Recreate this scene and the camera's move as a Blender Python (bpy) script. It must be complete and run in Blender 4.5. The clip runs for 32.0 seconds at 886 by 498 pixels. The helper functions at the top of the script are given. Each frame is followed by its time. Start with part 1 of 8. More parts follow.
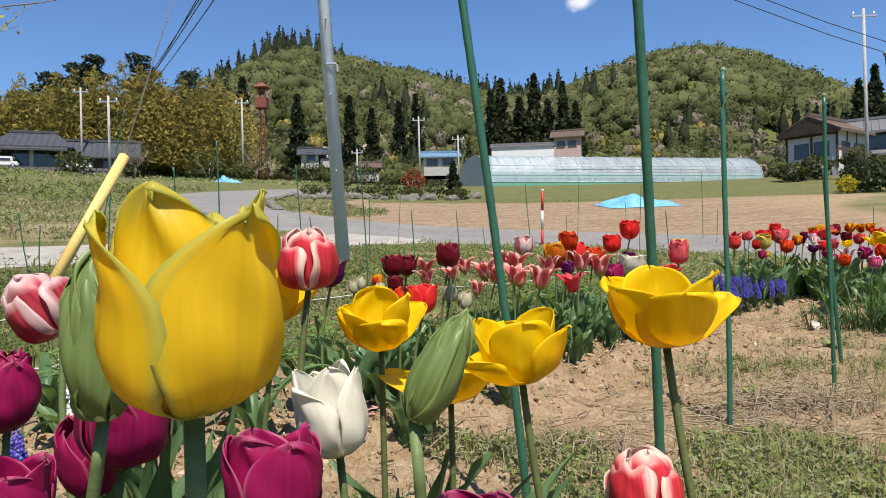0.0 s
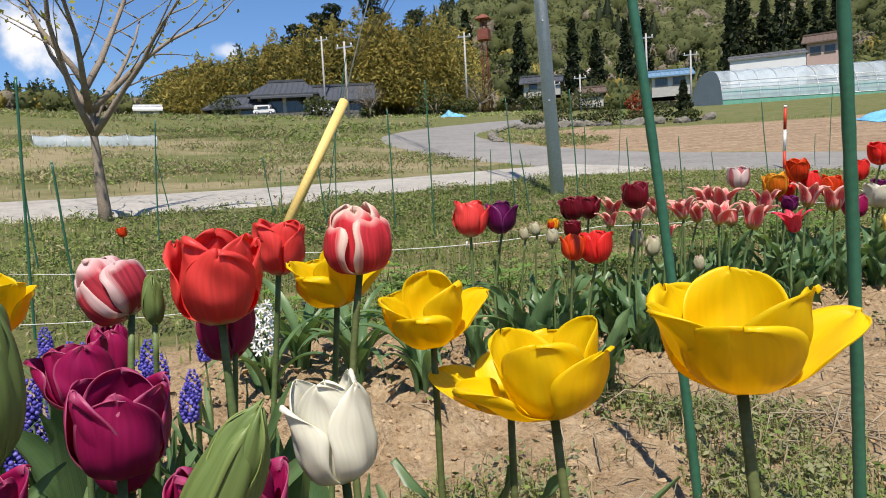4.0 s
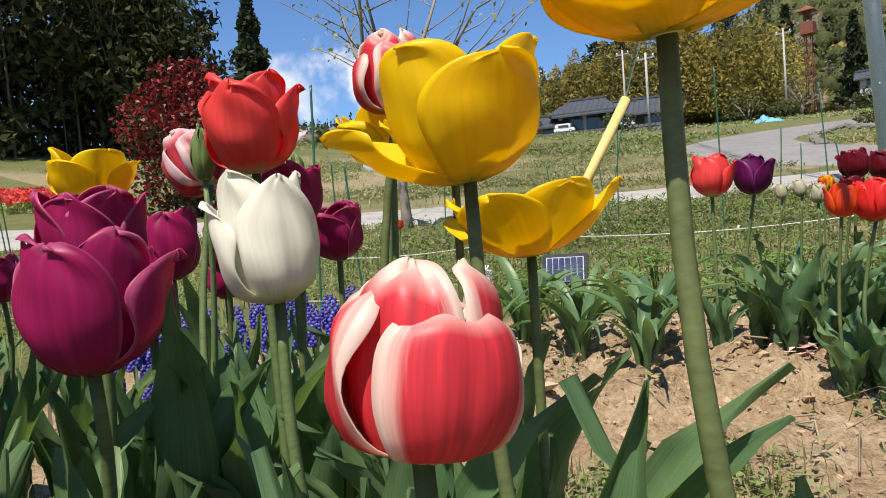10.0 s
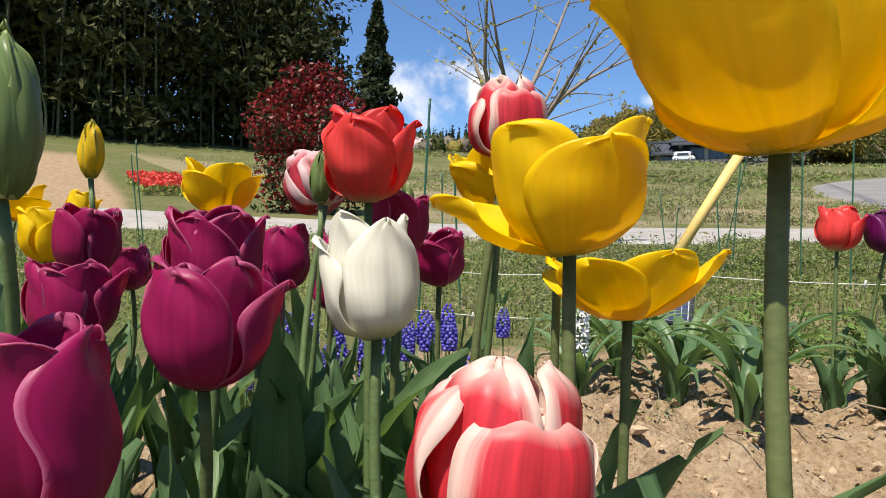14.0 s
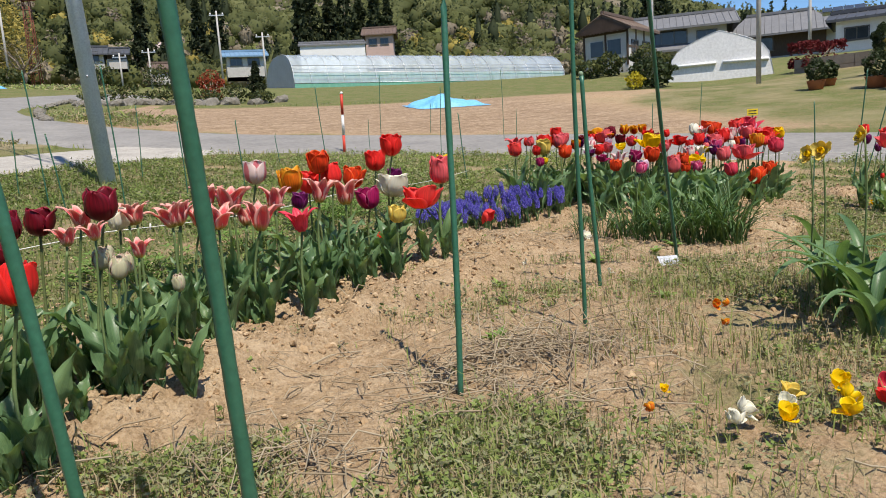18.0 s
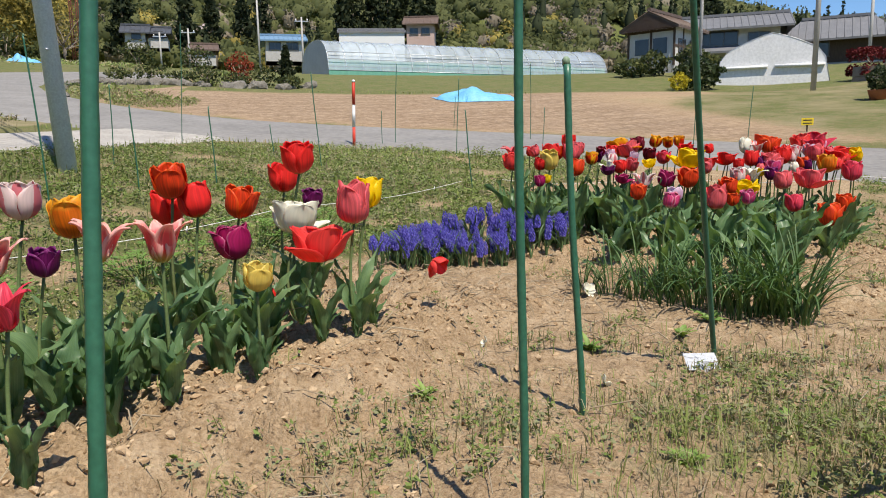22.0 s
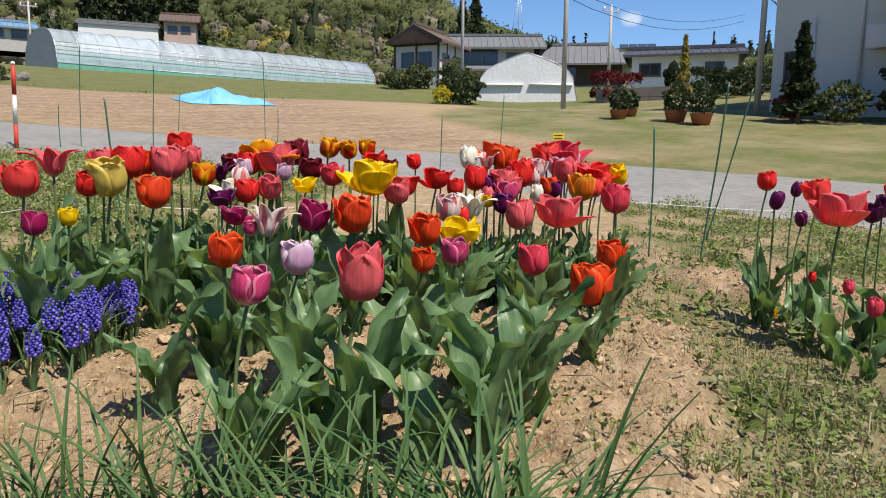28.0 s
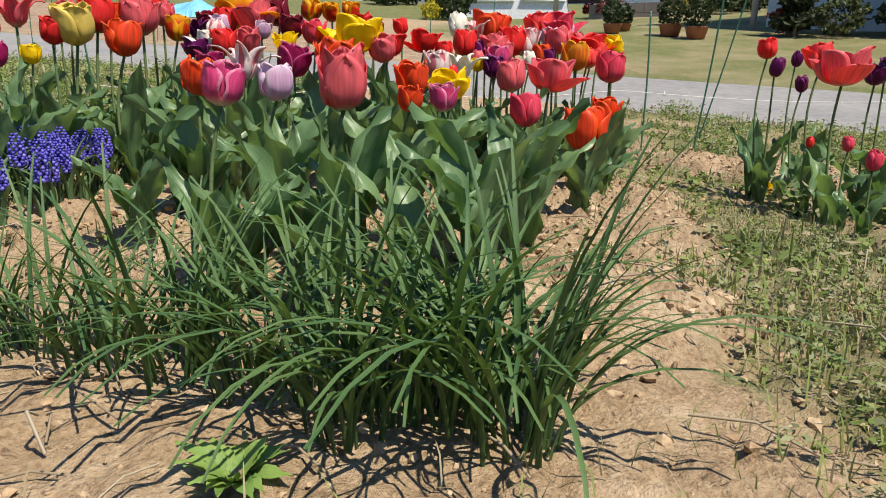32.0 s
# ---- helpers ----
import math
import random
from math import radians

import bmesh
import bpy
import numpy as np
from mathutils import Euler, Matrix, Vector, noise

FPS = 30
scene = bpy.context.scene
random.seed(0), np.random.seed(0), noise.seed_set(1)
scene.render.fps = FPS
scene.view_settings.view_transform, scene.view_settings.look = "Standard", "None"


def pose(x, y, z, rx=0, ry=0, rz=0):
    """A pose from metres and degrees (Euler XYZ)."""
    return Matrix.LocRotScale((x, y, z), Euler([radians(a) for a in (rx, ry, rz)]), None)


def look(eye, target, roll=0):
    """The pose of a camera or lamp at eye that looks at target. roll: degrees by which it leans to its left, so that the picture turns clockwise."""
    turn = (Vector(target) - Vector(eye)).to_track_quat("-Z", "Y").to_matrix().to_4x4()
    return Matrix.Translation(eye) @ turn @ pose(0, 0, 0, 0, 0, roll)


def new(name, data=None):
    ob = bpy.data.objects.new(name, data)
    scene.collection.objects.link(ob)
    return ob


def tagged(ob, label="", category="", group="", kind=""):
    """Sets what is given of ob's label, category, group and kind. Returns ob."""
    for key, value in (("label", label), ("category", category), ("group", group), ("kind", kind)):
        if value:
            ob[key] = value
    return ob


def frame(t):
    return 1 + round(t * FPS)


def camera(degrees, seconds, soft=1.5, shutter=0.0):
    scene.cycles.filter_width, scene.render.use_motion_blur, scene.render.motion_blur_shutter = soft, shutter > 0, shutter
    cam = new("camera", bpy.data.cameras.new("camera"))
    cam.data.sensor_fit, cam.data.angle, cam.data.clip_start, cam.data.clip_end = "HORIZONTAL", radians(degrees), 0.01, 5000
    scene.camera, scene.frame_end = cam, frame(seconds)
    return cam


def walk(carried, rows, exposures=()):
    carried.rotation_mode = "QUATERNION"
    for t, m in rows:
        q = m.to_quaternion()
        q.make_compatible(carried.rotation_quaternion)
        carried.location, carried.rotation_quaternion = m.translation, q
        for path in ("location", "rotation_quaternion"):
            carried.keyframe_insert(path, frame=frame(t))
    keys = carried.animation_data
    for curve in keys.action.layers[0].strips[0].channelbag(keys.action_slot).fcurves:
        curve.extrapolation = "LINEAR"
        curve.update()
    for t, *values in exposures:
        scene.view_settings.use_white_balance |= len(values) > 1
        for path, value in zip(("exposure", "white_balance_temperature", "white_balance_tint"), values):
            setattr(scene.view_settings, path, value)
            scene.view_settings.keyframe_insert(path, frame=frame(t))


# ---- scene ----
cam = camera(64.8, 32.0, soft=1.0)
PATH = [
    (0, (-0.033, -0.111, 0.519), (-0.090, 1.888, 0.526), -1.47),
    (0.5, (-0.025, -0.084, 0.529), (-0.087, 1.915, 0.496), -0.96),
    (1, (-0.022, -0.069, 0.528), (-0.045, 1.930, 0.446), -0.86),
    (1.5, (-0.025, -0.071, 0.529), (-0.079, 1.921, 0.361), 0.23),
    (2, (-0.012, -0.008, 0.532), (-0.192, 1.974, 0.334), 0.05),
    (2.5, (0.010, 0.003, 0.533), (-0.352, 1.964, 0.391), -0.83),
    (3, (0.046, -0.011, 0.535), (-0.437, 1.925, 0.395), -1.59),
    (3.5, (0.082, -0.009, 0.544), (-0.511, 1.894, 0.387), -2.76),
    (4, (0.087, 0.019, 0.552), (-0.601, 1.889, 0.383), -3.09),
    (4.5, (0.089, 0.037, 0.566), (-0.728, 1.852, 0.376), -2.51),
    (6.5, (0.171, 0.169, 0.485), (-0.960, 1.813, 0.344), -3.87),
    (7, (0.181, 0.185, 0.458), (-1.059, 1.753, 0.387), -3.85),
    (7.5, (0.188, 0.202, 0.435), (-1.133, 1.704, 0.415), -4.61),
    (8, (0.192, 0.206, 0.409), (-1.176, 1.665, 0.401), -4.67),
    (8.5, (0.189, 0.208, 0.391), (-1.177, 1.668, 0.362), -5.24),
    (9, (0.189, 0.210, 0.387), (-1.161, 1.684, 0.322), -5.41),
    (9.5, (0.192, 0.202, 0.393), (-1.163, 1.671, 0.324), -5.71),
    (10, (0.188, 0.201, 0.405), (-1.211, 1.628, 0.340), -3.97),
    (10.5, (0.184, 0.202, 0.407), (-1.320, 1.517, 0.330), -1.50),
    (11, (0.180, 0.206, 0.407), (-1.401, 1.427, 0.310), -0.64),
    (11.5, (0.177, 0.203, 0.409), (-1.451, 1.361, 0.312), -0.30),
    (12, (0.181, 0.198, 0.415), (-1.480, 1.307, 0.312), 0.71),
    (12.5, (0.179, 0.194, 0.418), (-1.495, 1.283, 0.315), 0.56),
    (13, (0.185, 0.194, 0.422), (-1.479, 1.301, 0.347), 1.24),
    (13.5, (0.192, 0.194, 0.424), (-1.449, 1.336, 0.370), 1.57),
    (15.5, (0.233, 0.216, 0.470), (-0.971, 1.813, 0.470), -1.20),
    (16, (0.288, 0.196, 0.519), (-0.647, 1.963, 0.446), -3.10),
    (16.5, (0.304, 0.244, 0.553), (-0.183, 2.180, 0.424), -3.90),
    (17, (0.312, 0.279, 0.567), (0.195, 2.266, 0.371), -3.99),
    (17.5, (0.316, 0.310, 0.580), (0.513, 2.286, 0.342), -3.30),
    (18, (0.340, 0.322, 0.591), (0.767, 2.254, 0.298), -3.73),
    (18.5, (0.403, 0.375, 0.613), (0.772, 2.309, 0.265), -4.00),
    (19, (0.479, 0.460, 0.645), (0.821, 2.401, 0.303), -1.86),
    (19.5, (0.514, 0.632, 0.662), (0.881, 2.569, 0.327), -1.61),
    (20, (0.602, 0.763, 0.639), (0.981, 2.701, 0.320), -2.00),
    (20.5, (0.719, 0.868, 0.660), (0.994, 2.821, 0.332), -2.28),
    (21, (0.804, 1.000, 0.660), (1.035, 2.958, 0.328), -1.91),
    (21.5, (0.857, 1.182, 0.672), (1.157, 3.132, 0.344), -1.31),
    (22, (0.920, 1.303, 0.657), (1.253, 3.251, 0.347), -1.06),
    (22.5, (1.047, 1.461, 0.675), (1.336, 3.416, 0.372), -1.06),
    (23, (1.128, 1.636, 0.688), (1.399, 3.595, 0.386), 0.54),
    (23.5, (1.173, 1.823, 0.693), (1.567, 3.766, 0.431), 0.17),
    (24, (1.267, 1.964, 0.690), (1.729, 3.895, 0.450), -0.05),
    (24.5, (1.378, 2.091, 0.690), (1.834, 4.020, 0.424), -0.02),
    (25, (1.506, 2.261, 0.695), (2.129, 4.144, 0.436), 1.31),
    (25.5, (1.589, 2.401, 0.696), (2.343, 4.243, 0.499), 0.59),
    (27.5, (2.037, 2.801, 0.647), (2.955, 4.554, 0.360), 0.61),
    (28, (2.098, 2.823, 0.620), (3.021, 4.575, 0.337), 0.45),
    (28.5, (2.116, 2.849, 0.560), (2.998, 4.612, 0.223), 0.50),
    (29, (2.126, 2.865, 0.521), (2.980, 4.638, 0.168), 0.36),
    (29.5, (2.121, 2.859, 0.469), (2.987, 4.621, 0.089), -0.64),
    (30, (2.117, 2.835, 0.432), (2.998, 4.584, 0.026), -0.68),
    (30.5, (2.119, 2.823, 0.412), (3.002, 4.559, -0.044), 0.19),
    (31, (2.117, 2.834, 0.408), (3.008, 4.553, -0.092), 0.43),
    (31.5, (2.124, 2.840, 0.405), (3.033, 4.547, -0.104), 0.45),
    (32, (2.114, 2.843, 0.409), (3.046, 4.544, -0.080), 0.51),
]
walk(cam, [(t, look(eye, target, roll)) for t, eye, target, roll in PATH], [(0.0, 0.36, 6950, 11), (4.0, 0.3, 6950, 11), (8.0, 0.36, 6950, 11), (13.0, 0.46, 6950, 11), (17.0, 0.36, 6950, 11), (25.0, 0.34, 6950, 11), (29.0, 0.42, 6950, 11), (31.0, 0.52, 6950, 11), (32.0, 0.52, 6950, 11)])
# ---- light ----
SUN_DIR = Vector((0.13, -0.44, 0.89)).normalized()
world = bpy.data.worlds.new("sky")
scene.world = world
world.use_nodes = True
wn, wl = world.node_tree.nodes, world.node_tree.links
sky = wn.new("ShaderNodeTexSky")
sky.sky_type, sky.sun_disc = "NISHITA", False
sky.sun_elevation = math.asin(SUN_DIR.z)
sky.sun_rotation = math.atan2(SUN_DIR.x, SUN_DIR.y)
sky.altitude, sky.air_density, sky.dust_density, sky.ozone_density = 300, 1.0, 0.35, 2.2
wn["Background"].inputs["Strength"].default_value = 0.10


def cloud_bank(way, spread, amount, seed):
    """A bright cumulus in the sky in a given direction."""
    geo = wn.new("ShaderNodeTexCoord")
    dot = wn.new("ShaderNodeVectorMath")
    dot.operation = "DISTANCE"
    w0 = Vector(way).normalized()
    dot.inputs[1].default_value = (w0.x, w0.y, w0.z * 1.7) 
    flat = wn.new("ShaderNodeVectorMath")
    flat.operation = "MULTIPLY"
    flat.inputs[1].default_value = (1, 1, 1.7)
    wl.new(geo.outputs["Generated"], flat.inputs[0])
    wl.new(flat.outputs[0], dot.inputs[0])
    nz = wn.new("ShaderNodeTexNoise")
    nz.inputs["Scale"].default_value, nz.inputs["Detail"].default_value, nz.inputs["Roughness"].default_value = 9.0 + seed, 7, 0.55
    wl.new(geo.outputs["Generated"], nz.inputs["Vector"])
    mr = wn.new("ShaderNodeMapRange")
    mr.inputs["From Min"].default_value, mr.inputs["From Max"].default_value, mr.inputs["To Max"].default_value = spread, 0.0, 0.66
    wl.new(dot.outputs["Value"], mr.inputs["Value"])
    add = wn.new("ShaderNodeMath")
    add.operation = "ADD"
    wl.new(mr.outputs[0], add.inputs[0])
    wl.new(nz.outputs["Fac"], add.inputs[1])
    m2 = wn.new("ShaderNodeMapRange")
    m2.interpolation_type = "SMOOTHSTEP"
    m2.inputs["From Min"].default_value, m2.inputs["From Max"].default_value, m2.inputs["To Max"].default_value = 0.92, 1.16, amount
    wl.new(add.outputs[0], m2.inputs["Value"])
    return m2.outputs[0]


tint = wn.new("ShaderNodeMix")
tint.data_type, tint.blend_type = "RGBA", "MULTIPLY"
tint.inputs["Factor"].default_value = 1.0
tint.inputs["B"].default_value = (0.64, 0.90, 1.22, 1)
wl.new(sky.outputs[0], tint.inputs["A"])
sky_colour = tint.outputs["Result"]
for way, spread, amount, seed in (((-0.766, 0.613, 0.194), 0.26, 0.95, 0), ((-0.736, 0.643, 0.212), 0.20, 0.9, 5), ((-0.578, 0.792, 0.197), 0.05, 0.6, 3), ((0.168, 0.93, 0.327), 0.06, 0.8, 1), ((0.66, 0.72, 0.17), 0.045, 0.45, 2)):
    mixed = wn.new("ShaderNodeMix")
    mixed.data_type = "RGBA"
    wl.new(cloud_bank(way, spread, amount, seed), mixed.inputs["Factor"])
    wl.new(sky_colour, mixed.inputs["A"])
    mixed.inputs["B"].default_value = (8.6, 8.8, 9.2, 1)
    sky_colour = mixed.outputs["Result"]
wl.new(sky_colour, wn["Background"].inputs["Color"])
sun = new("sun", bpy.data.lights.new("sun", "SUN"))
sun.data.energy, sun.data.angle, sun.data.color = 5.0, radians(0.53), (1.0, 0.955, 0.88)
sun.matrix_basis = look(SUN_DIR * 50, (0, 0, 0))


# ---- materials ----
def nodes_of(name, rough=0.7, spec=0.3):
    m = bpy.data.materials.new(name)
    m.use_nodes = True
    nt = m.node_tree
    b = nt.nodes["Principled BSDF"]
    b.inputs["Roughness"].default_value = rough
    b.inputs["Specular IOR Level"].default_value = spec
    return m, nt, b


def link(nt, a, b):
    nt.links.new(a, b)


def noise_node(nt, scale, detail=4.0, rough=0.55, coords="Object", stretch=None, distort=0.0):
    tc = nt.nodes.new("ShaderNodeTexCoord")
    n = nt.nodes.new("ShaderNodeTexNoise")
    n.inputs["Scale"].default_value = scale
    n.inputs["Detail"].default_value = detail
    n.inputs["Roughness"].default_value = rough
    n.inputs["Distortion"].default_value = distort
    if stretch:
        mp = nt.nodes.new("ShaderNodeMapping")
        mp.inputs["Scale"].default_value = stretch
        link(nt, tc.outputs[coords], mp.inputs["Vector"])
        link(nt, mp.outputs[0], n.inputs["Vector"])
    else:
        link(nt, tc.outputs[coords], n.inputs["Vector"])
    return n.outputs["Fac"]


def ramp(nt, fac, stops):
    r = nt.nodes.new("ShaderNodeValToRGB")
    el = r.color_ramp.elements
    while len(el) < len(stops):
        el.new(0.5)
    for e, (p, c) in zip(el, stops):
        e.position, e.color = p, (*c, 1)
    link(nt, fac, r.inputs[0])
    return r.outputs[0]


def mixc(nt, fac, a, b, mode="MIX"):
    m = nt.nodes.new("ShaderNodeMix")
    m.data_type, m.blend_type = "RGBA", mode
    for sock, v in ((m.inputs["Factor"], fac), (m.inputs["A"], a), (m.inputs["B"], b)):
        if isinstance(v, (int, float)):
            sock.default_value = v
        elif isinstance(v, tuple):
            sock.default_value = (*v, 1)
        else:
            link(nt, v, sock)
    return m.outputs["Result"]


def calc(nt, op, a, b=0.0, c=0.0, clamp=False):
    m = nt.nodes.new("ShaderNodeMath")
    m.operation, m.use_clamp = op, clamp
    for i, v in enumerate((a, b, c)):
        if isinstance(v, (int, float)):
            m.inputs[i].default_value = v
        else:
            link(nt, v, m.inputs[i])
    return m.outputs[0]


def bump(nt, b, height, strength=0.4, dist=0.01):
    n = nt.nodes.new("ShaderNodeBump")
    n.inputs["Strength"].default_value = strength
    n.inputs["Distance"].default_value = dist
    link(nt, height, n.inputs["Height"])
    link(nt, n.outputs[0], b.inputs["Normal"])


def surface(name, c1, c2, scale=6.0, rough=0.8, fine=60.0, strength=0.3, dist=0.004, metal=0.0, spec=0.3, stretch=None, vary=0.0):
    """A plain weathered material: two tones at a coarse scale, grain and relief at a fine one."""
    m, nt, b = nodes_of(name, rough, spec)
    coarse = noise_node(nt, scale, 5, 0.6, stretch=stretch)
    grain = noise_node(nt, fine, 3, 0.6, stretch=stretch)
    col = ramp(nt, coarse, [(0.3, c1), (0.7, c2)])
    col = mixc(nt, 0.35, col, ramp(nt, grain, [(0.25, tuple(0.55 * v for v in c1)), (0.75, tuple(min(1, 1.3 * v) for v in c2))]))
    if vary:
        oi = nt.nodes.new("ShaderNodeObjectInfo")
        v = calc(nt, "MULTIPLY_ADD", oi.outputs["Random"], 2 * vary, 1 - vary)
        h = nt.nodes.new("ShaderNodeHueSaturation")
        link(nt, v, h.inputs["Value"])
        link(nt, col, h.inputs["Color"])
        col = h.outputs[0]
    link(nt, col, b.inputs["Base Color"])
    b.inputs["Metallic"].default_value = metal
    bump(nt, b, grain, strength, dist)
    return m


def thin_leafy(nt, b, col, through_amount, out_tint=(1, 1, 1)):
    """Lets part of the light through a petal or leaf."""
    t = nt.nodes.new("ShaderNodeBsdfTranslucent")
    link(nt, mixc(nt, 1.0, col, out_tint, "MULTIPLY"), t.inputs["Color"])
    mx = nt.nodes.new("ShaderNodeMixShader")
    mx.inputs[0].default_value = through_amount
    link(nt, b.outputs[0], mx.inputs[1])
    link(nt, t.outputs[0], mx.inputs[2])
    link(nt, mx.outputs[0], nt.nodes["Material Output"].inputs["Surface"])


def petal_mat(name, main, edge=None, base=None, edge_at=0.75, base_to=0.15, streak=0.25, through_amount=0.42, flame=None, flame_w=0.25):
    m, nt, b = nodes_of(name, 0.42, 0.35)
    uv = nt.nodes.new("ShaderNodeUVMap")
    sp = nt.nodes.new("ShaderNodeSeparateXYZ")
    link(nt, uv.outputs[0], sp.inputs[0])
    side = calc(nt, "ABSOLUTE", calc(nt, "MULTIPLY_ADD", sp.outputs[0], 2, -1))
    mp = nt.nodes.new("ShaderNodeMapping")
    mp.inputs["Scale"].default_value = (19, 1.1, 1)
    link(nt, uv.outputs[0], mp.inputs["Vector"])
    n = nt.nodes.new("ShaderNodeTexNoise")
    n.inputs["Scale"].default_value, n.inputs["Detail"].default_value = 1.0, 4
    oi = nt.nodes.new("ShaderNodeObjectInfo")
    add = nt.nodes.new("ShaderNodeVectorMath")
    link(nt, mp.outputs[0], add.inputs[0])
    sc = nt.nodes.new("ShaderNodeVectorMath")
    sc.operation = "SCALE"
    sc.inputs[0].default_value = (7, 31, 3)
    link(nt, oi.outputs["Random"], sc.inputs["Scale"])
    link(nt, sc.outputs[0], add.inputs[1])
    link(nt, add.outputs[0], n.inputs["Vector"])
    lines = n.outputs["Fac"]
    dark = tuple(v * (1 - streak) for v in main)
    light = tuple(min(1, v * (1 + 0.5 * streak)) for v in main)
    col = ramp(nt, lines, [(0.3, dark), (0.7, light)])
    wob = calc(nt, "MULTIPLY_ADD", lines, 0.35, -0.17)
    if flame:
        f = calc(nt, "LESS_THAN", calc(nt, "ADD", side, wob), flame_w)
        soft = calc(nt, "SMOOTH_MIN", f, 1.0, 0.2)
        col = mixc(nt, soft, col, flame)
    if edge:
        v_edge = calc(nt, "MAXIMUM", calc(nt, "ADD", side, wob), calc(nt, "MULTIPLY_ADD", sp.outputs[1], 1.25, -0.27))
        mr = nt.nodes.new("ShaderNodeMapRange")
        mr.inputs["From Min"].default_value, mr.inputs["From Max"].default_value = edge_at, min(edge_at + 0.22, 1.05)
        link(nt, v_edge, mr.inputs["Value"])
        col = mixc(nt, mr.outputs[0], col, edge)
    if base:
        mr = nt.nodes.new("ShaderNodeMapRange")
        mr.inputs["From Min"].default_value, mr.inputs["From Max"].default_value = base_to + 0.1, max(base_to - 0.1, 0.0)
        link(nt, calc(nt, "ADD", sp.outputs[1], calc(nt, "MULTIPLY", wob, 0.5)), mr.inputs["Value"])
        col = mixc(nt, mr.outputs[0], col, base)
    link(nt, col, b.inputs["Base Color"])
    bump(nt, b, lines, 0.12, 0.0006)
    thin_leafy(nt, b, col, through_amount)
    return m


def leaf_mat(name, c1, c2, through_amount=0.25, rough=0.5, vary=0.18):
    m, nt, b = nodes_of(name, rough, 0.35)
    uv = nt.nodes.new("ShaderNodeUVMap")
    mp = nt.nodes.new("ShaderNodeMapping")
    mp.inputs["Scale"].default_value = (34, 1.2, 1)
    link(nt, uv.outputs[0], mp.inputs["Vector"])
    n = nt.nodes.new("ShaderNodeTexNoise")
    n.inputs["Scale"].default_value, n.inputs["Detail"].default_value = 1.0, 3
    link(nt, mp.outputs[0], n.inputs["Vector"])
    big = noise_node(nt, 14.0, 3)
    f = calc(nt, "ADD", calc(nt, "MULTIPLY", n.outputs["Fac"], 0.5), calc(nt, "MULTIPLY", big, 0.5))
    col = ramp(nt, f, [(0.35, c1), (0.65, c2)])
    oi = nt.nodes.new("ShaderNodeObjectInfo")
    h = nt.nodes.new("ShaderNodeHueSaturation")
    link(nt, calc(nt, "MULTIPLY_ADD", oi.outputs["Random"], 2 * vary, 1 - vary), h.inputs["Value"])
    link(nt, calc(nt, "MULTIPLY_ADD", oi.outputs["Random"], -0.03, 0.515), h.inputs["Hue"])
    link(nt, col, h.inputs["Color"])
    link(nt, h.outputs[0], b.inputs["Base Color"])
    bump(nt, b, n.outputs["Fac"], 0.3, 0.001)
    thin_leafy(nt, b, h.outputs[0], through_amount, (1.1, 1.1, 0.5))
    return m


def foliage_mat(name, stops, rough=0.75, through_amount=0.25):
    """Leaves of bushes and woods: each clump takes its own tone."""
    m, nt, b = nodes_of(name, rough, 0.2)
    g = nt.nodes.new("ShaderNodeNewGeometry")
    col = ramp(nt, g.outputs["Random Per Island"], stops)
    col = mixc(nt, 0.5, col, ramp(nt, noise_node(nt, 0.06, 3), [(0.35, tuple(0.6 * v for v in stops[0][1])), (0.65, tuple(1.25 * v for v in stops[-1][1]))]))
    link(nt, col, b.inputs["Base Color"])
    thin_leafy(nt, b, col, through_amount)
    return m


# ---- building helpers ----
def mesh_of(name, verts, faces, mats, smooth=True, uvs=None, idx=None):
    me = bpy.data.meshes.new(name)
    me.from_pydata(verts, [], faces)
    for m in mats if isinstance(mats, (list, tuple)) else [mats]:
        me.materials.append(m)
    if idx is not None:
        me.polygons.foreach_set("material_index", idx)
    if smooth:
        me.polygons.foreach_set("use_smooth", [True] * len(me.polygons))
    if uvs is not None:
        layer = me.uv_layers.new(name="UVMap")
        loops = np.empty(len(me.loops), dtype=np.int32)
        me.loops.foreach_get("vertex_index", loops)
        layer.data.foreach_set("uv", np.asarray(uvs, dtype=np.float32)[loops].ravel())
    me.update()
    return me


def hang(name, me, parent=None, m=None, label=""):
    """Links a mesh as one object, under a thing or a part when given."""
    ob = new(name, me)
    if parent is not None:
        ob.parent = parent
    if m is not None:
        ob.matrix_basis = m
    if label:
        ob["label"] = label
    return ob


def part(name, bm, material, parent, label="", m=None, smooth=False):
    me = bpy.data.meshes.new(name)
    bm.to_mesh(me)
    bm.free()
    for mt in material if isinstance(material, (list, tuple)) else [material]:
        me.materials.append(mt)
    if smooth:
        me.polygons.foreach_set("use_smooth", [True] * len(me.polygons))
    return hang(name, me, parent, m, label)


def thing(name, m, label, category, group="", kind=""):
    e = new(name)
    e.empty_display_size = 0.1
    e.matrix_basis = m
    return tagged(e, label, category, group, kind)


def box(bm, x0, x1, y0, y1, z0, z1, bevel=0.0):
    r = bmesh.ops.create_cube(bm, size=1.0, matrix=Matrix.LocRotScale(((x0 + x1) / 2, (y0 + y1) / 2, (z0 + z1) / 2), None, (x1 - x0, y1 - y0, z1 - z0)))
    if bevel:
        ed = list({e for v in r["verts"] for e in v.link_edges})
        bmesh.ops.bevel(bm, geom=ed, offset=bevel, segments=2, affect="EDGES")
    return bm


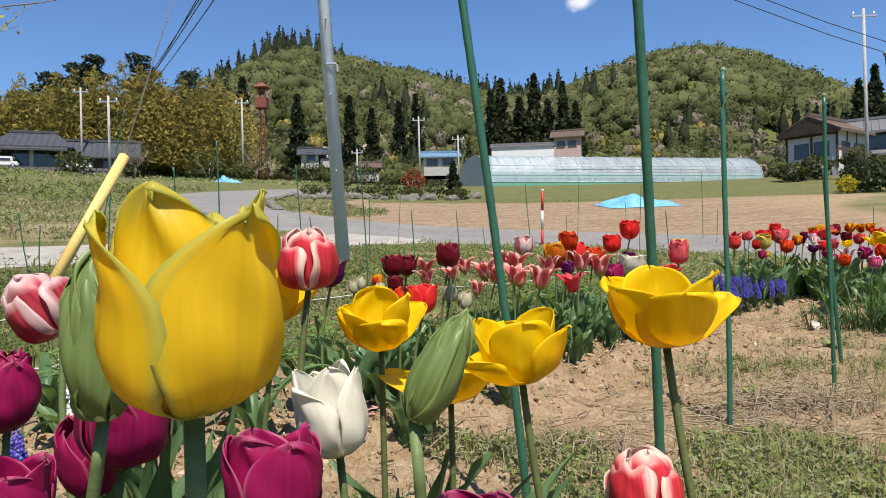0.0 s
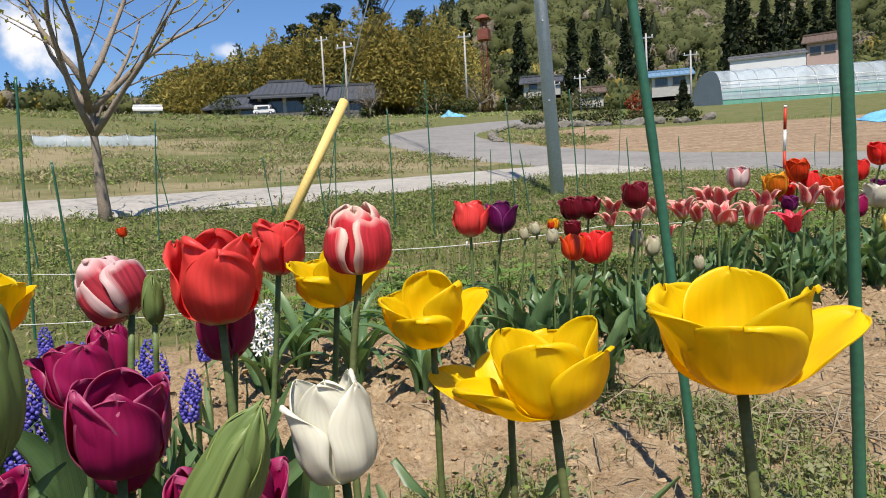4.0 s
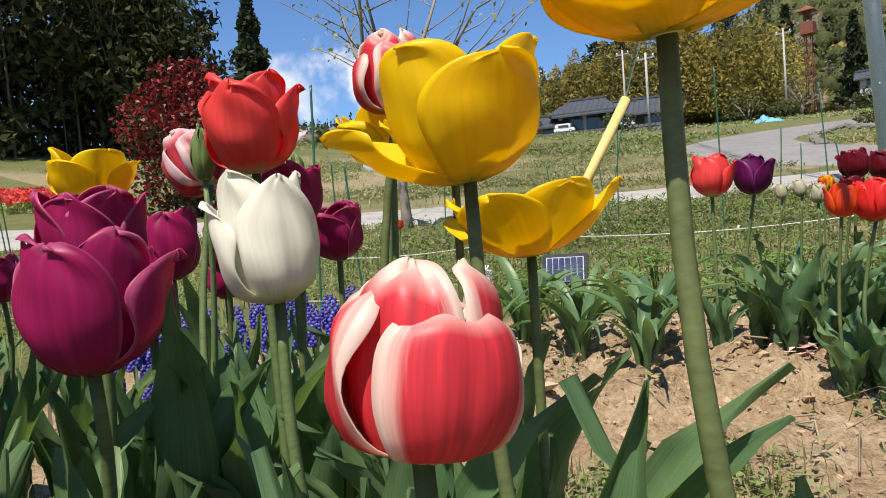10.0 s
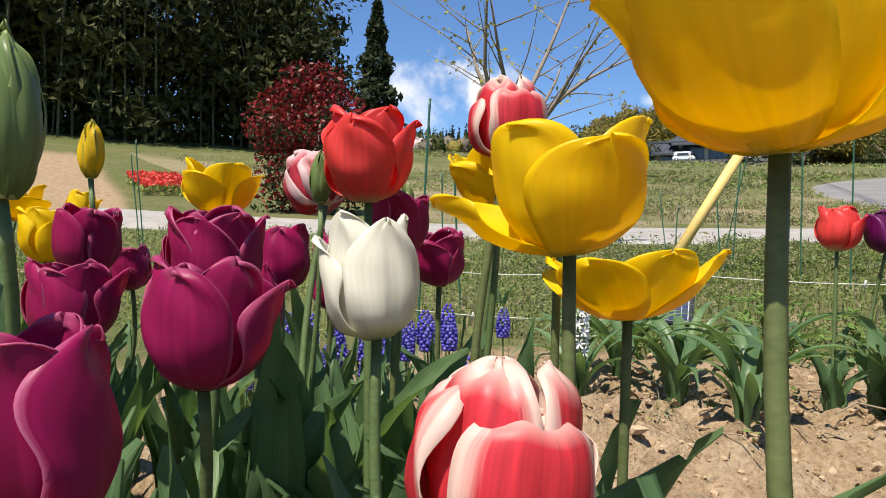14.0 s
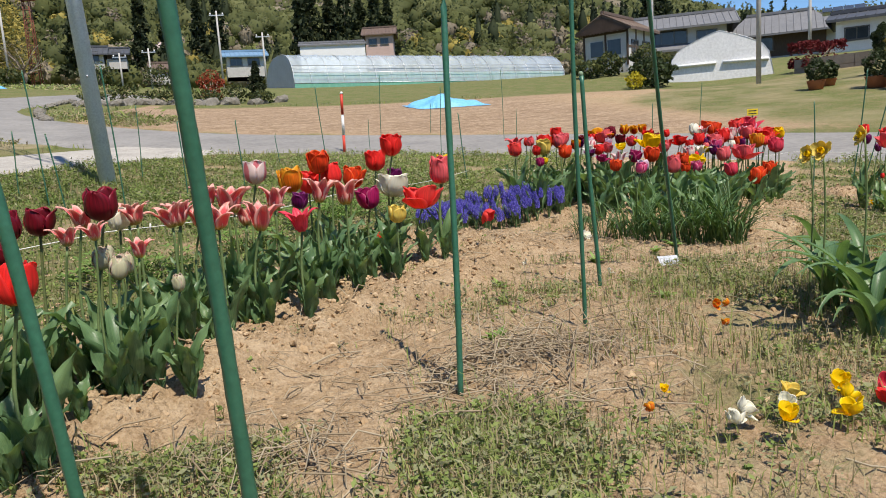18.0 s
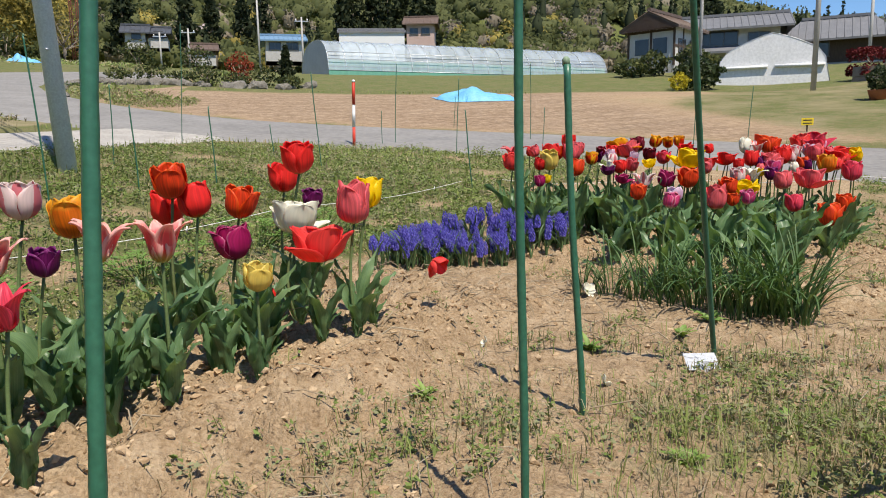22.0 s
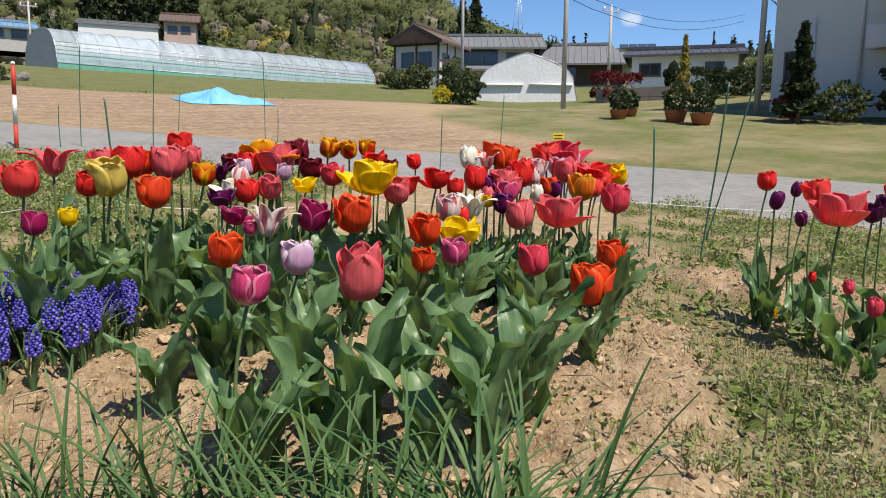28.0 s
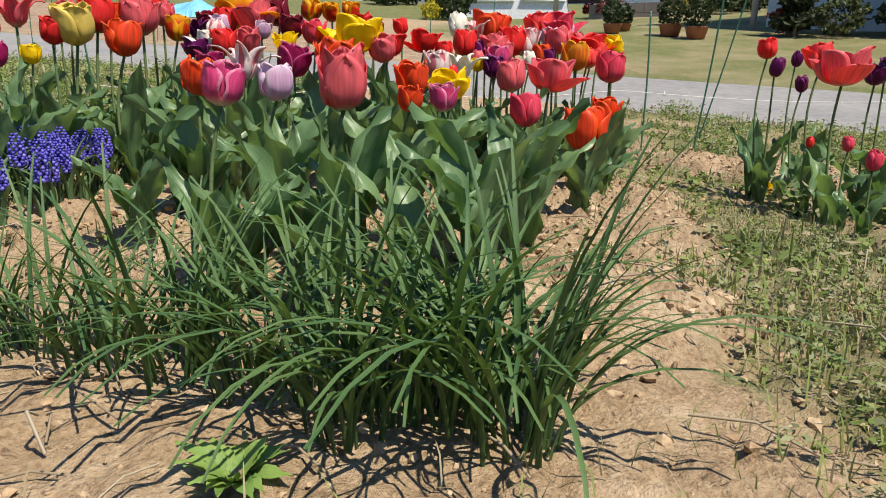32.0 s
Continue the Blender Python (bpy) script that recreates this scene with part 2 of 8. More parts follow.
def boxm(*args, bevel=0.0):
    return box(bmesh.new(), *args, bevel=bevel)


def tube_data(points, radii, sides=8, cap=True):
    """A tube along points: vertices, faces and uvs."""
    pts = [Vector(p) for p in points]
    verts, faces, uvs = [], [], []
    n = len(pts)
    for i, p in enumerate(pts):
        d = (pts[min(i + 1, n - 1)] - pts[max(i - 1, 0)]).normalized()
        a = d.orthogonal().normalized() if abs(d.z) < 0.99 else Vector((1, 0, 0))
        a = (a - d * a.dot(d)).normalized()
        if abs(d.z) < 0.99:
            a = Vector((0, 0, 1)).cross(d).normalized()
        b = d.cross(a)
        r = radii[i] if isinstance(radii, (list, tuple)) else radii
        for k in range(sides):
            t = 2 * math.pi * k / sides
            verts.append(p + r * (math.cos(t) * a + math.sin(t) * b))
            uvs.append((k / sides, i / max(n - 1, 1)))
    for i in range(n - 1):
        for k in range(sides):
            k2 = (k + 1) % sides
            faces.append((i * sides + k, i * sides + k2, (i + 1) * sides + k2, (i + 1) * sides + k))
    if cap:
        faces.append(tuple(range(sides - 1, -1, -1)))
        faces.append(tuple((n - 1) * sides + k for k in range(sides)))
    return verts, faces, uvs


def tube(name, points, radii, material, parent=None, sides=8, m=None, label=""):
    v, f, u = tube_data(points, radii, sides)
    return hang(name, mesh_of(name, v, f, material, True, u), parent, m, label)


class Heap:
    """Collects many small pieces into one mesh."""

    def __init__(self):
        self.v, self.f, self.u, self.i = [], [], [], []

    def add(self, v, f, u=None, idx=0):
        o = len(self.v)
        self.v.extend(v)
        self.f.extend(tuple(k + o for k in q) for q in f)
        self.u.extend(u if u is not None else [(0.5, 0.5)] * len(v))
        self.i.extend([idx] * len(f))

    def mesh(self, name, mats, smooth=False):
        return mesh_of(name, self.v, self.f, mats, smooth, self.u, self.i)


# ---- the lie of the land ----
def smooth(a, b, x):
    t = min(1.0, max(0.0, (x - a) / (b - a)))
    return t * t * (3 - 2 * t)


def base_z(x, y):
    """Flat at the flower beds, then rising to the fields, the houses and the woods."""
    r = math.hypot(x, y) + 1e-6
    far = 1 - math.exp(-((r / 19.1) ** 2))
    near = 1 - math.exp(-((r / 6.1) ** 3))
    return near * (-0.0539 * x + 0.0634 * y - 0.0414 * r) + far * (0.0285 * x - 0.0876 * y + 0.1598 * r)


# skyline of the hills: bearing to the left of north, and height, in degrees
RIDGE = [(-70, 4.0), (-50, 4.4), (-38, 5.4), (-31, 7.6), (-27, 9.9), (-21, 12.8), (-17, 13.2), (-13, 12.7), (-8.6, 10.6), (-4, 10.2), (2.4, 12.2), (9.5, 13.8), (14.2, 14.8), (18, 12.2), (22, 9.6), (28, 7.6), (40, 5.4), (70, 3.6)]
RIDGE_B, RIDGE_H = [p[0] for p in RIDGE], [p[1] for p in RIDGE]


def ridge_z(x, y):
    b = math.degrees(math.atan2(-x, y))
    h = float(np.mean([np.interp(b + k, RIDGE_B, RIDGE_H) for k in (-2, -1, 0, 1, 2)]))
    return 330 * math.tan(radians(h))


def land(x, y):
    r = math.hypot(x, y)
    if r < 110:
        z = base_z(x, y)
    else:
        z = base_z(x * 110 / r, y * 110 / r) + 0.05 * (min(r, 600) - 110)
    z += 0.45 * smooth(30, 46, r)
    z -= 0.44 * math.exp(-((x - 20.5) ** 2 + (y - 30.3) ** 2) / 34)
    if r > 110 and y > 0:
        rise = smooth(105, 335, r) ** 0.85 * (1 - 0.5 * smooth(340, 700, r))
        z += max(0.0, ridge_z(x, y) - z) * rise * smooth(0, 60, y)
    return z
# ---- ground, road, lane ----
def field_edges(start, stop, step0, grow, cap):
    out, x, s = [start], start, step0
    while x < stop:
        s = min(s * grow, cap)
        x += s
        out.append(x)
    return out


def axis(lo, hi, step, far):
    mid = list(np.arange(lo, hi + step / 2, step))
    up = field_edges(hi, far, step, 1.09, 60)[1:]
    down = [-v for v in field_edges(-lo, far, step, 1.09, 60)[1:]][::-1]
    return down + mid + up


ROAD = [(13.5, 3.0), (11.6, 6.2), (9.9, 9.0), (7.6, 11.6), (4.6, 13.7), (1.2, 15.2), (-2.0, 16.6), (-5.4, 19.4), (-8.4, 23.2), (-10.2, 27.2), (-10.4, 31.0), (-9.0, 34.6), (-6.6, 38.0)]
LANE = [(-11.5, 2.0), (-8.6, 5.2), (-6.6, 7.6), (-4.9, 10.0), (-3.2, 12.6), (-1.6, 14.6)]


def spline(pts, n):
    p = [Vector((*a, 0)) for a in pts]
    p = [2 * p[0] - p[1]] + p + [2 * p[-1] - p[-2]]
    out = []
    for i in range(1, len(p) - 2):
        for k in range(n):
            t = k / n
            out.append(0.5 * ((2 * p[i]) + (p[i + 1] - p[i - 1]) * t + (2 * p[i - 1] - 5 * p[i] + 4 * p[i + 1] - p[i + 2]) * t * t + (3 * p[i] - p[i - 1] - 3 * p[i + 1] + p[i + 2]) * t ** 3))
    out.append(p[-2])
    return out


ROAD_LINE, LANE_LINE = spline(ROAD, 7), spline(LANE, 7)


LINE_ARRAYS = {}


def near_line(line, x, y):
    if id(line) not in LINE_ARRAYS:
        LINE_ARRAYS[id(line)] = np.array([p.x for p in line]), np.array([p.y for p in line])
    px_, py_ = LINE_ARRAYS[id(line)]
    dx, dy = px_ - x, py_ - y
    return math.sqrt((dx * dx + dy * dy).min())


# beds: middle line, half width, height of the ridge
BEDS = [((-1.15, 1.25), (1.25, 3.95), 0.32, 0.05), ((2.0, 5.5), (3.4, 4.1), 0.6, 0.05), ((-0.9, 0.55), (0.35, 0.28), 0.3, 0.02), ((5.2, 5.3), (5.2, 3.2), 0.35, 0.06)]


def along(a, b, x, y):
    ax, ay, bx, by = *a, *b
    l = math.hypot(bx - ax, by - ay)
    t = ((x - ax) * (bx - ax) + (y - ay) * (by - ay)) / l
    return t / l, abs((x - ax) * (by - ay) - (y - ay) * (bx - ax)) / l


def bed_mask(x, y):
    best = 0.0
    for a, b, w, h in BEDS:
        t, d = along(a, b, x, y)
        if -0.15 < t < 1.15:
            best = max(best, (1 - smooth(w + 0.04, w + 0.19, d)) * (1 - smooth(1.0, 1.12, t)) * smooth(-0.12, 0.0, t))
    return best


def ground_z(x, y):
    z = land(x, y)
    r = math.hypot(x - 1.5, y - 3)
    if r < 9:
        m = bed_mask(x, y)
        v = Vector((x, y, 0))
        lumps = 0.022 * noise.noise(v * 5) + 0.026 * abs(noise.noise(v * 11)) + 0.026 * abs(noise.noise(v * 19)) + 0.022 * noise.noise(v * 31)
        z += (0.062 + 1.5 * lumps) * m + lumps * 0.75 * (1 - m) * (1 - smooth(6, 9, r))
    elif r < 60:
        v = Vector((x, y, 0))
        z += 0.03 * noise.noise(v * 0.9) * (1 - smooth(40, 60, r))
    if r < 60:
        d = min(near_line(ROAD_LINE, x, y) - 1.9, near_line(LANE_LINE, x, y) - 1.1)
        if d < 0.5:
            z = land(x, y) - 0.05 + (z - land(x, y) + 0.05) * smooth(-0.1, 0.5, d)
    return z


gm, gnt, gb = nodes_of("ground_soil_and_grass", 0.95, 0.15)
attr = gnt.nodes.new("ShaderNodeVertexColor")
attr.layer_name = "cover"
cov = gnt.nodes.new("ShaderNodeSeparateColor")
link(gnt, attr.outputs[0], cov.inputs[0])
g_grain = noise_node(gnt, 95.0, 6, 0.7)
g_mid = noise_node(gnt, 9.0, 5, 0.65)
g_big = noise_node(gnt, 0.6, 5, 0.6)
soil = ramp(gnt, g_mid, [(0.28, (0.22, 0.135, 0.066)), (0.5, (0.38, 0.262, 0.146)), (0.72, (0.58, 0.445, 0.29))])
soil = mixc(gnt, 0.45, soil, ramp(gnt, g_grain, [(0.34, (0.10, 0.062, 0.032)), (0.64, (0.48, 0.37, 0.245))]))
# dark noise spots: the shade of small holes between crumbs, painted into the soil
soil = mixc(gnt, ramp(gnt, noise_node(gnt, 58.0, 3, 0.6), [(0.60, (0, 0, 0)), (0.72, (0.7, 0.7, 0.7))]), soil, (0.085, 0.052, 0.03))
grass_c = ramp(gnt, g_mid, [(0.28, (0.062, 0.085, 0.024)), (0.5, (0.105, 0.128, 0.038)), (0.72, (0.20, 0.18, 0.082))])
patchy = noise_node(gnt, 1.3, 9, 0.72)
grass_c = mixc(gnt, ramp(gnt, patchy, [(0.44, (0, 0, 0)), (0.56, (0.75, 0.75, 0.75))]), grass_c, (0.205, 0.165, 0.088))
grass_c = mixc(gnt, ramp(gnt, noise_node(gnt, 4.2, 8, 0.75), [(0.50, (0, 0, 0)), (0.60, (0.6, 0.6, 0.6))]), grass_c, (0.08, 0.115, 0.032))
grass_c = mixc(gnt, 0.4, grass_c, ramp(gnt, g_grain, [(0.3, (0.04, 0.06, 0.015)), (0.7, (0.19, 0.20, 0.075))]))
straw_c = mixc(gnt, noise_node(gnt, 3.5, 6, 0.75), (0.13, 0.12, 0.055), (0.38, 0.31, 0.19))
wood_c = mixc(gnt, g_mid, (0.07, 0.085, 0.025), (0.13, 0.145, 0.045))
edge_n = calc(gnt, "MULTIPLY_ADD", g_mid, 1.1, -0.55)
grass_f = calc(gnt, "MULTIPLY_ADD", calc(gnt, "ADD", cov.outputs[0], edge_n), 3.0, -1.0, clamp=True)
straw_f = calc(gnt, "MULTIPLY_ADD", calc(gnt, "ADD", cov.outputs[1], calc(gnt, "MULTIPLY_ADD", g_big, 1.4, -0.7)), 2.5, -0.8, clamp=True)
g_col = mixc(gnt, grass_f, soil, grass_c)
g_col = mixc(gnt, straw_f, g_col, straw_c)
furrow = gnt.nodes.new("ShaderNodeTexWave")
furrow.inputs["Scale"].default_value, furrow.inputs["Distortion"].default_value, furrow.inputs["Detail"].default_value = 0.34, 7.0, 5
fmap, ftc = gnt.nodes.new("ShaderNodeMapping"), gnt.nodes.new("ShaderNodeTexCoord")
fmap.inputs["Rotation"].default_value = (0, 0, radians(68))
link(gnt, ftc.outputs["Object"], fmap.inputs["Vector"])
link(gnt, fmap.outputs[0], furrow.inputs["Vector"])
tilled = ramp(gnt, g_big, [(0.35, (0.22, 0.15, 0.092)), (0.65, (0.33, 0.24, 0.155))])
tilled = mixc(gnt, 0.6, tilled, ramp(gnt, noise_node(gnt, 5.5, 8, 0.8), [(0.36, (0.10, 0.068, 0.042)), (0.5, (0.31, 0.22, 0.145)), (0.64, (0.52, 0.40, 0.28))]))
tilled = mixc(gnt, calc(gnt, "MULTIPLY", furrow.outputs["Fac"], 0.22), tilled, (0.13, 0.085, 0.05))
tilled = mixc(gnt, calc(gnt, "MULTIPLY", grass_f, 0.7), tilled, grass_c)
g_col = mixc(gnt, attr.outputs["Alpha"], g_col, tilled)
g_col = mixc(gnt, cov.outputs[2], g_col, wood_c)
link(gnt, g_col, gb.inputs["Base Color"])
bump(gnt, gb, calc(gnt, "ADD", calc(gnt, "MULTIPLY", g_grain, 0.6), calc(gnt, "MULTIPLY", noise_node(gnt, 40.0, 5, 0.68), 2.0)), 0.9, 0.011)


def cover(x, y):
    """Grass, dry straw and woodland floor at a place, 0 to 1."""
    r = math.hypot(x, y)
    v = Vector((x, y, 0))
    n = noise.noise(v * 0.45)
    dr, dl = near_line(ROAD_LINE, x, y), near_line(LANE_LINE, x, y)
    g, s, w = 0.75, 0.0, 0.0
    if r < 14:
        bed = bed_mask(x, y)
        t, d = along((-1.5, 2.2), (1.6, 5.4), x, y)
        inside = x * 0.66 - y * 0.75  # across the rows
        verge = smooth(2.35, 3.0, -inside - 0.38 * max(0.0, x - 0.5) + 0.25 * n)
        patch = noise.noise(v * 1.9 + Vector((7, 2, 0)))
        g = 0.10 + 0.30 * n + (0.62 + 0.55 * patch) * verge + 0.55 * smooth(-1.6, -2.4, x)
        g += (0.16 + 0.3 * patch) * smooth(0.75, 1.15, x - 0.35 * (y - 1) + 0.2 * n) * smooth(3.3, 2.6, y) + (0.42 + 0.5 * patch) * smooth(2.6, 3.0, x - 0.85 * max(0.0, y - 3.5))
        g *= 1 - 0.85 * bed
        s = 0.1
    field = smooth(1.9, 2.6, dr) * (1 if (x * 0.55 + y * 0.83 > 14.2 and x * 0.02 + y < 33 - 0.2 * x and x > -6.5 + 0.15 * (y - 17)) else 0)
    lawn = smooth(9.0, 12.0, x) * smooth(30, 24, y)
    if field:
        g = -0.2 + 0.9 * smooth(0.3, 0.55, noise.noise(v * 0.16 + Vector((3, 1, 0)))) * 0.4
        g += 0.9 * (1 - smooth(1.9, 2.7, dr)) + lawn * 0.9 * smooth(-6, -3, x - 0.9 * y + 4)
        if y > 29 - 0.1 * x:
            g = 0.95
    if x < -4 and dl > 1.2 and y > 6 and y < 30 and x > -30:
        s = smooth(8, 12, y + 0.4 * abs(x)) * smooth(25, 18, y) * (0.45 + 0.9 * noise.noise(v * 0.22) + 0.5 * noise.noise(v * 0.7))
    s = max(s, 0.45 * lawn) if x > 9 else s
    plot = smooth(-10.5, -11.5, x) * smooth(-24, -22, x) * smooth(-3, -2, y + 0.35 * (x + 12)) * smooth(3.6, 3.0, y + 0.12 * (x + 14))
    g *= 1 - 0.95 * plot
    s = s * (1 - plot)
    if r > 75:
        w = smooth(75, 100, r)
    if x < -27 and y < 22:
        w = max(w, smooth(-27, -30, x))
    return max(0, min(1, g)), max(0, min(1, s)), w, field * (1 - lawn) * (1 if y < 29 - 0.1 * x else 0)


xs = axis(-0.9, 5.8, 0.0245, 1400)
ys = axis(0.9, 5.6, 0.0225, 1400)
gv, gf, gc = [], [], []
for y in ys:
    for x in xs:
        gv.append((x, y, ground_z(x, y)))
        gc.append(cover(x, y))
nx = len(xs)
for j in range(len(ys) - 1):
    for i in range(nx - 1):
        a = j * nx + i
        gf.append((a, a + 1, a + nx + 1, a + nx))
gme = mesh_of("ground", gv, gf, gm)
ca = gme.color_attributes.new("cover", "FLOAT_COLOR", "POINT")
ca.data.foreach_set("color", np.asarray(gc, dtype=np.float32).ravel())
tagged(hang("ground", gme), "sandy brown garden soil with weeds, grass verges and fields", "ground", kind="structure")


def strip(name, line, widths, lift, material, across=10):
    v, f = [], []
    n = len(line)
    for i, p in enumerate(line):
        d = (line[min(i + 1, n - 1)] - line[max(i - 1, 0)]).normalized()
        side = Vector((-d.y, d.x, 0))
        for k in range(across + 1):
            s = -1 + 2 * k / across
            w = widths * (1 + 0.06 * noise.noise(Vector((i * 0.7, s, 3))) * (abs(s) > 0.95))
            q = p + side * s * w
            v.append((q.x, q.y, land(q.x, q.y) + lift - (0.09 if abs(s) > 0.99 else 0)))
    for i in range(n - 1):
        for k in range(across):
            a = i * (across + 1) + k
            f.append((a, a + 1, a + across + 2, a + across + 1))
    return hang(name, mesh_of(name, v, f, material))


asphalt = surface("asphalt_worn", (0.165, 0.158, 0.148), (0.26, 0.25, 0.232), 0.9, 0.9, 9, 0.5, 0.004)
gravel_m = surface("gravel_lane_grey", (0.26, 0.245, 0.22), (0.42, 0.395, 0.35), 2.2, 0.95, 14, 0.9, 0.02)
tagged(strip("road", spline(ROAD, 14), 2.0, 0.02, asphalt), "narrow worn grey asphalt road beside the garden", "road", kind="structure")
tagged(strip("gravel_lane", spline(LANE, 14), 1.25, 0.012, gravel_m), "pale grey gravel lane joining the asphalt road", "lane", kind="structure")
# ---- woods and hills ----
def cards_mesh(name, centres, size, mats, idx=None, rng=None, flat=0.5, lay=1.0):
    """Many small leaf clumps, each a bent quad turned at random, as one mesh."""
    rng = rng or np.random.default_rng(3)
    c = np.asarray(centres, float)
    n = len(c)
    s = (np.asarray(size, float) * np.ones(n))[:, None] * rng.uniform(0.65, 1.35, (n, 1))
    a = rng.normal(size=(n, 3))
    a[:, 2] *= lay
    a /= np.linalg.norm(a, axis=1, keepdims=True)
    b = np.cross(a, rng.normal(size=(n, 3)) * [lay, lay, 1])
    b /= np.linalg.norm(b, axis=1, keepdims=True)
    nn = np.cross(a, b)
    v = np.stack([c - a * s, c + b * s * flat + nn * s * 0.2, c + a * s, c - b * s * flat + nn * s * 0.2], 1).reshape(-1, 3)
    me = bpy.data.meshes.new(name)
    me.vertices.add(4 * n)
    me.loops.add(4 * n)
    me.polygons.add(n)
    me.vertices.foreach_set("co", v.ravel())
    me.loops.foreach_set("vertex_index", np.arange(4 * n))
    me.polygons.foreach_set("loop_start", np.arange(0, 4 * n, 4))
    for m in mats:
        me.materials.append(m)
    if idx is not None:
        me.polygons.foreach_set("material_index", np.asarray(idx, np.int32))
    me.update(calc_edges=True)
    return me


def crown_points(rng, c, rx, rz, n, cone=False):
    """Places for leaf clumps in an uneven crown, most of them near its skin."""
    d = rng.normal(size=(n, 3))
    d /= np.linalg.norm(d, axis=1, keepdims=True)
    lump = 1 + 0.28 * np.sin(3.1 * d[:, 0] + c[0]) * np.sin(2.7 * d[:, 1] + c[1]) + 0.15 * np.sin(7 * d[:, 2] + c[0])
    r = rng.uniform(0.45, 1.0, n) ** 0.6 * lump
    p = d * r[:, None] * [rx, rx, rz]
    if cone:
        h = rng.uniform(0, 1, n) ** 1.2
        t = rng.uniform(0, 6.283, n)
        tier = 0.75 + 0.25 * np.sin(h * 26)
        rad = rx * (1 - h) ** 0.9 * tier * rng.uniform(0.35, 1.0, n) + 0.05 * rx
        p = np.stack([np.cos(t) * rad, np.sin(t) * rad, (h * 2 - 1) * rz], 1)
    return p + c


wood_light = foliage_mat("spring_leaves_light", [(0.0, (0.095, 0.118, 0.042)), (0.5, (0.145, 0.165, 0.06)), (1.0, (0.205, 0.215, 0.092))], 0.8, 0.5)
wood_mid = foliage_mat("spring_leaves_mid", [(0.0, (0.075, 0.092, 0.028)), (0.5, (0.115, 0.132, 0.042)), (1.0, (0.165, 0.175, 0.065))], 0.8, 0.45)
wood_dark = foliage_mat("cedar_needles_dark", [(0.0, (0.022, 0.034, 0.016)), (0.5, (0.034, 0.048, 0.021)), (1.0, (0.055, 0.068, 0.03))], through_amount=0.3)
bamboo_gold = foliage_mat("bamboo_leaves_golden", [(0.0, (0.25, 0.205, 0.05)), (0.5, (0.37, 0.295, 0.07)), (1.0, (0.45, 0.37, 0.11))], 0.8, 0.45)
bare_brown = foliage_mat("bare_twigs_brown", [(0.0, (0.15, 0.125, 0.085)), (1.0, (0.27, 0.23, 0.165))])
blossom = foliage_mat("cherry_blossom_pale", [(0.0, (0.42, 0.33, 0.33)), (1.0, (0.6, 0.5, 0.48))])
bark = surface("bark_grey_brown", (0.17, 0.135, 0.10), (0.34, 0.28, 0.22), 9, 0.9, 60, 0.8, 0.01)

hr = np.random.default_rng(8)
bm0 = bmesh.new()
bmesh.ops.create_icosphere(bm0, subdivisions=2, radius=1.0)
BALL_V = np.array([v.co for v in bm0.verts])
BALL_F = np.array([[v.index for v in f.verts] for f in bm0.faces])
bm0.free()


def crowns_mesh(name, trees, mats):
    """Broad leafy crowns as uneven lumps; a tree is x, y, z, radius, half height, material, cone."""
    t = np.array(trees, float)
    n, m = len(t), len(BALL_V)
    d = BALL_V[None]
    ph = hr.uniform(0, 6.28, (n, 1, 3))
    lump = 1 + 0.20 * np.sin(4.3 * d[..., 0] + ph[..., 0]) * np.sin(4.1 * d[..., 1] + ph[..., 1]) + 0.16 * np.sin(6.7 * d[..., 2] + 3 * d[..., 0] + ph[..., 2]) + 0.11 * hr.normal(size=(n, m))
    cone = t[:, 6][:, None]
    h = (d[..., 2] + 1) / 2
    slim = 1 - cone * (1 - np.clip(1.28 - 1.22 * h, 0.03, 1.0) * (0.82 + 0.18 * np.sin(19 * h + ph[..., 0])))
    v = np.stack([d[..., 0] * lump * slim * t[:, 3][:, None], d[..., 1] * lump * slim * t[:, 3][:, None], d[..., 2] * (lump * (1 - cone) + cone) * t[:, 4][:, None]], -1) + t[:, None, :3]
    f = (BALL_F[None] + m * np.arange(n)[:, None, None]).reshape(-1, 3)
    me = bpy.data.meshes.new(name)
    me.vertices.add(n * m)
    me.loops.add(3 * len(f))
    me.polygons.add(len(f))
    me.vertices.foreach_set("co", v.ravel())
    me.loops.foreach_set("vertex_index", f.ravel().astype(np.int32))
    me.polygons.foreach_set("loop_start", np.arange(0, 3 * len(f), 3))
    for mt in mats:
        me.materials.append(mt)
    me.polygons.foreach_set("material_index", np.repeat(t[:, 5].astype(np.int32), len(BALL_F)))
    me.update(calc_edges=True)
    return me


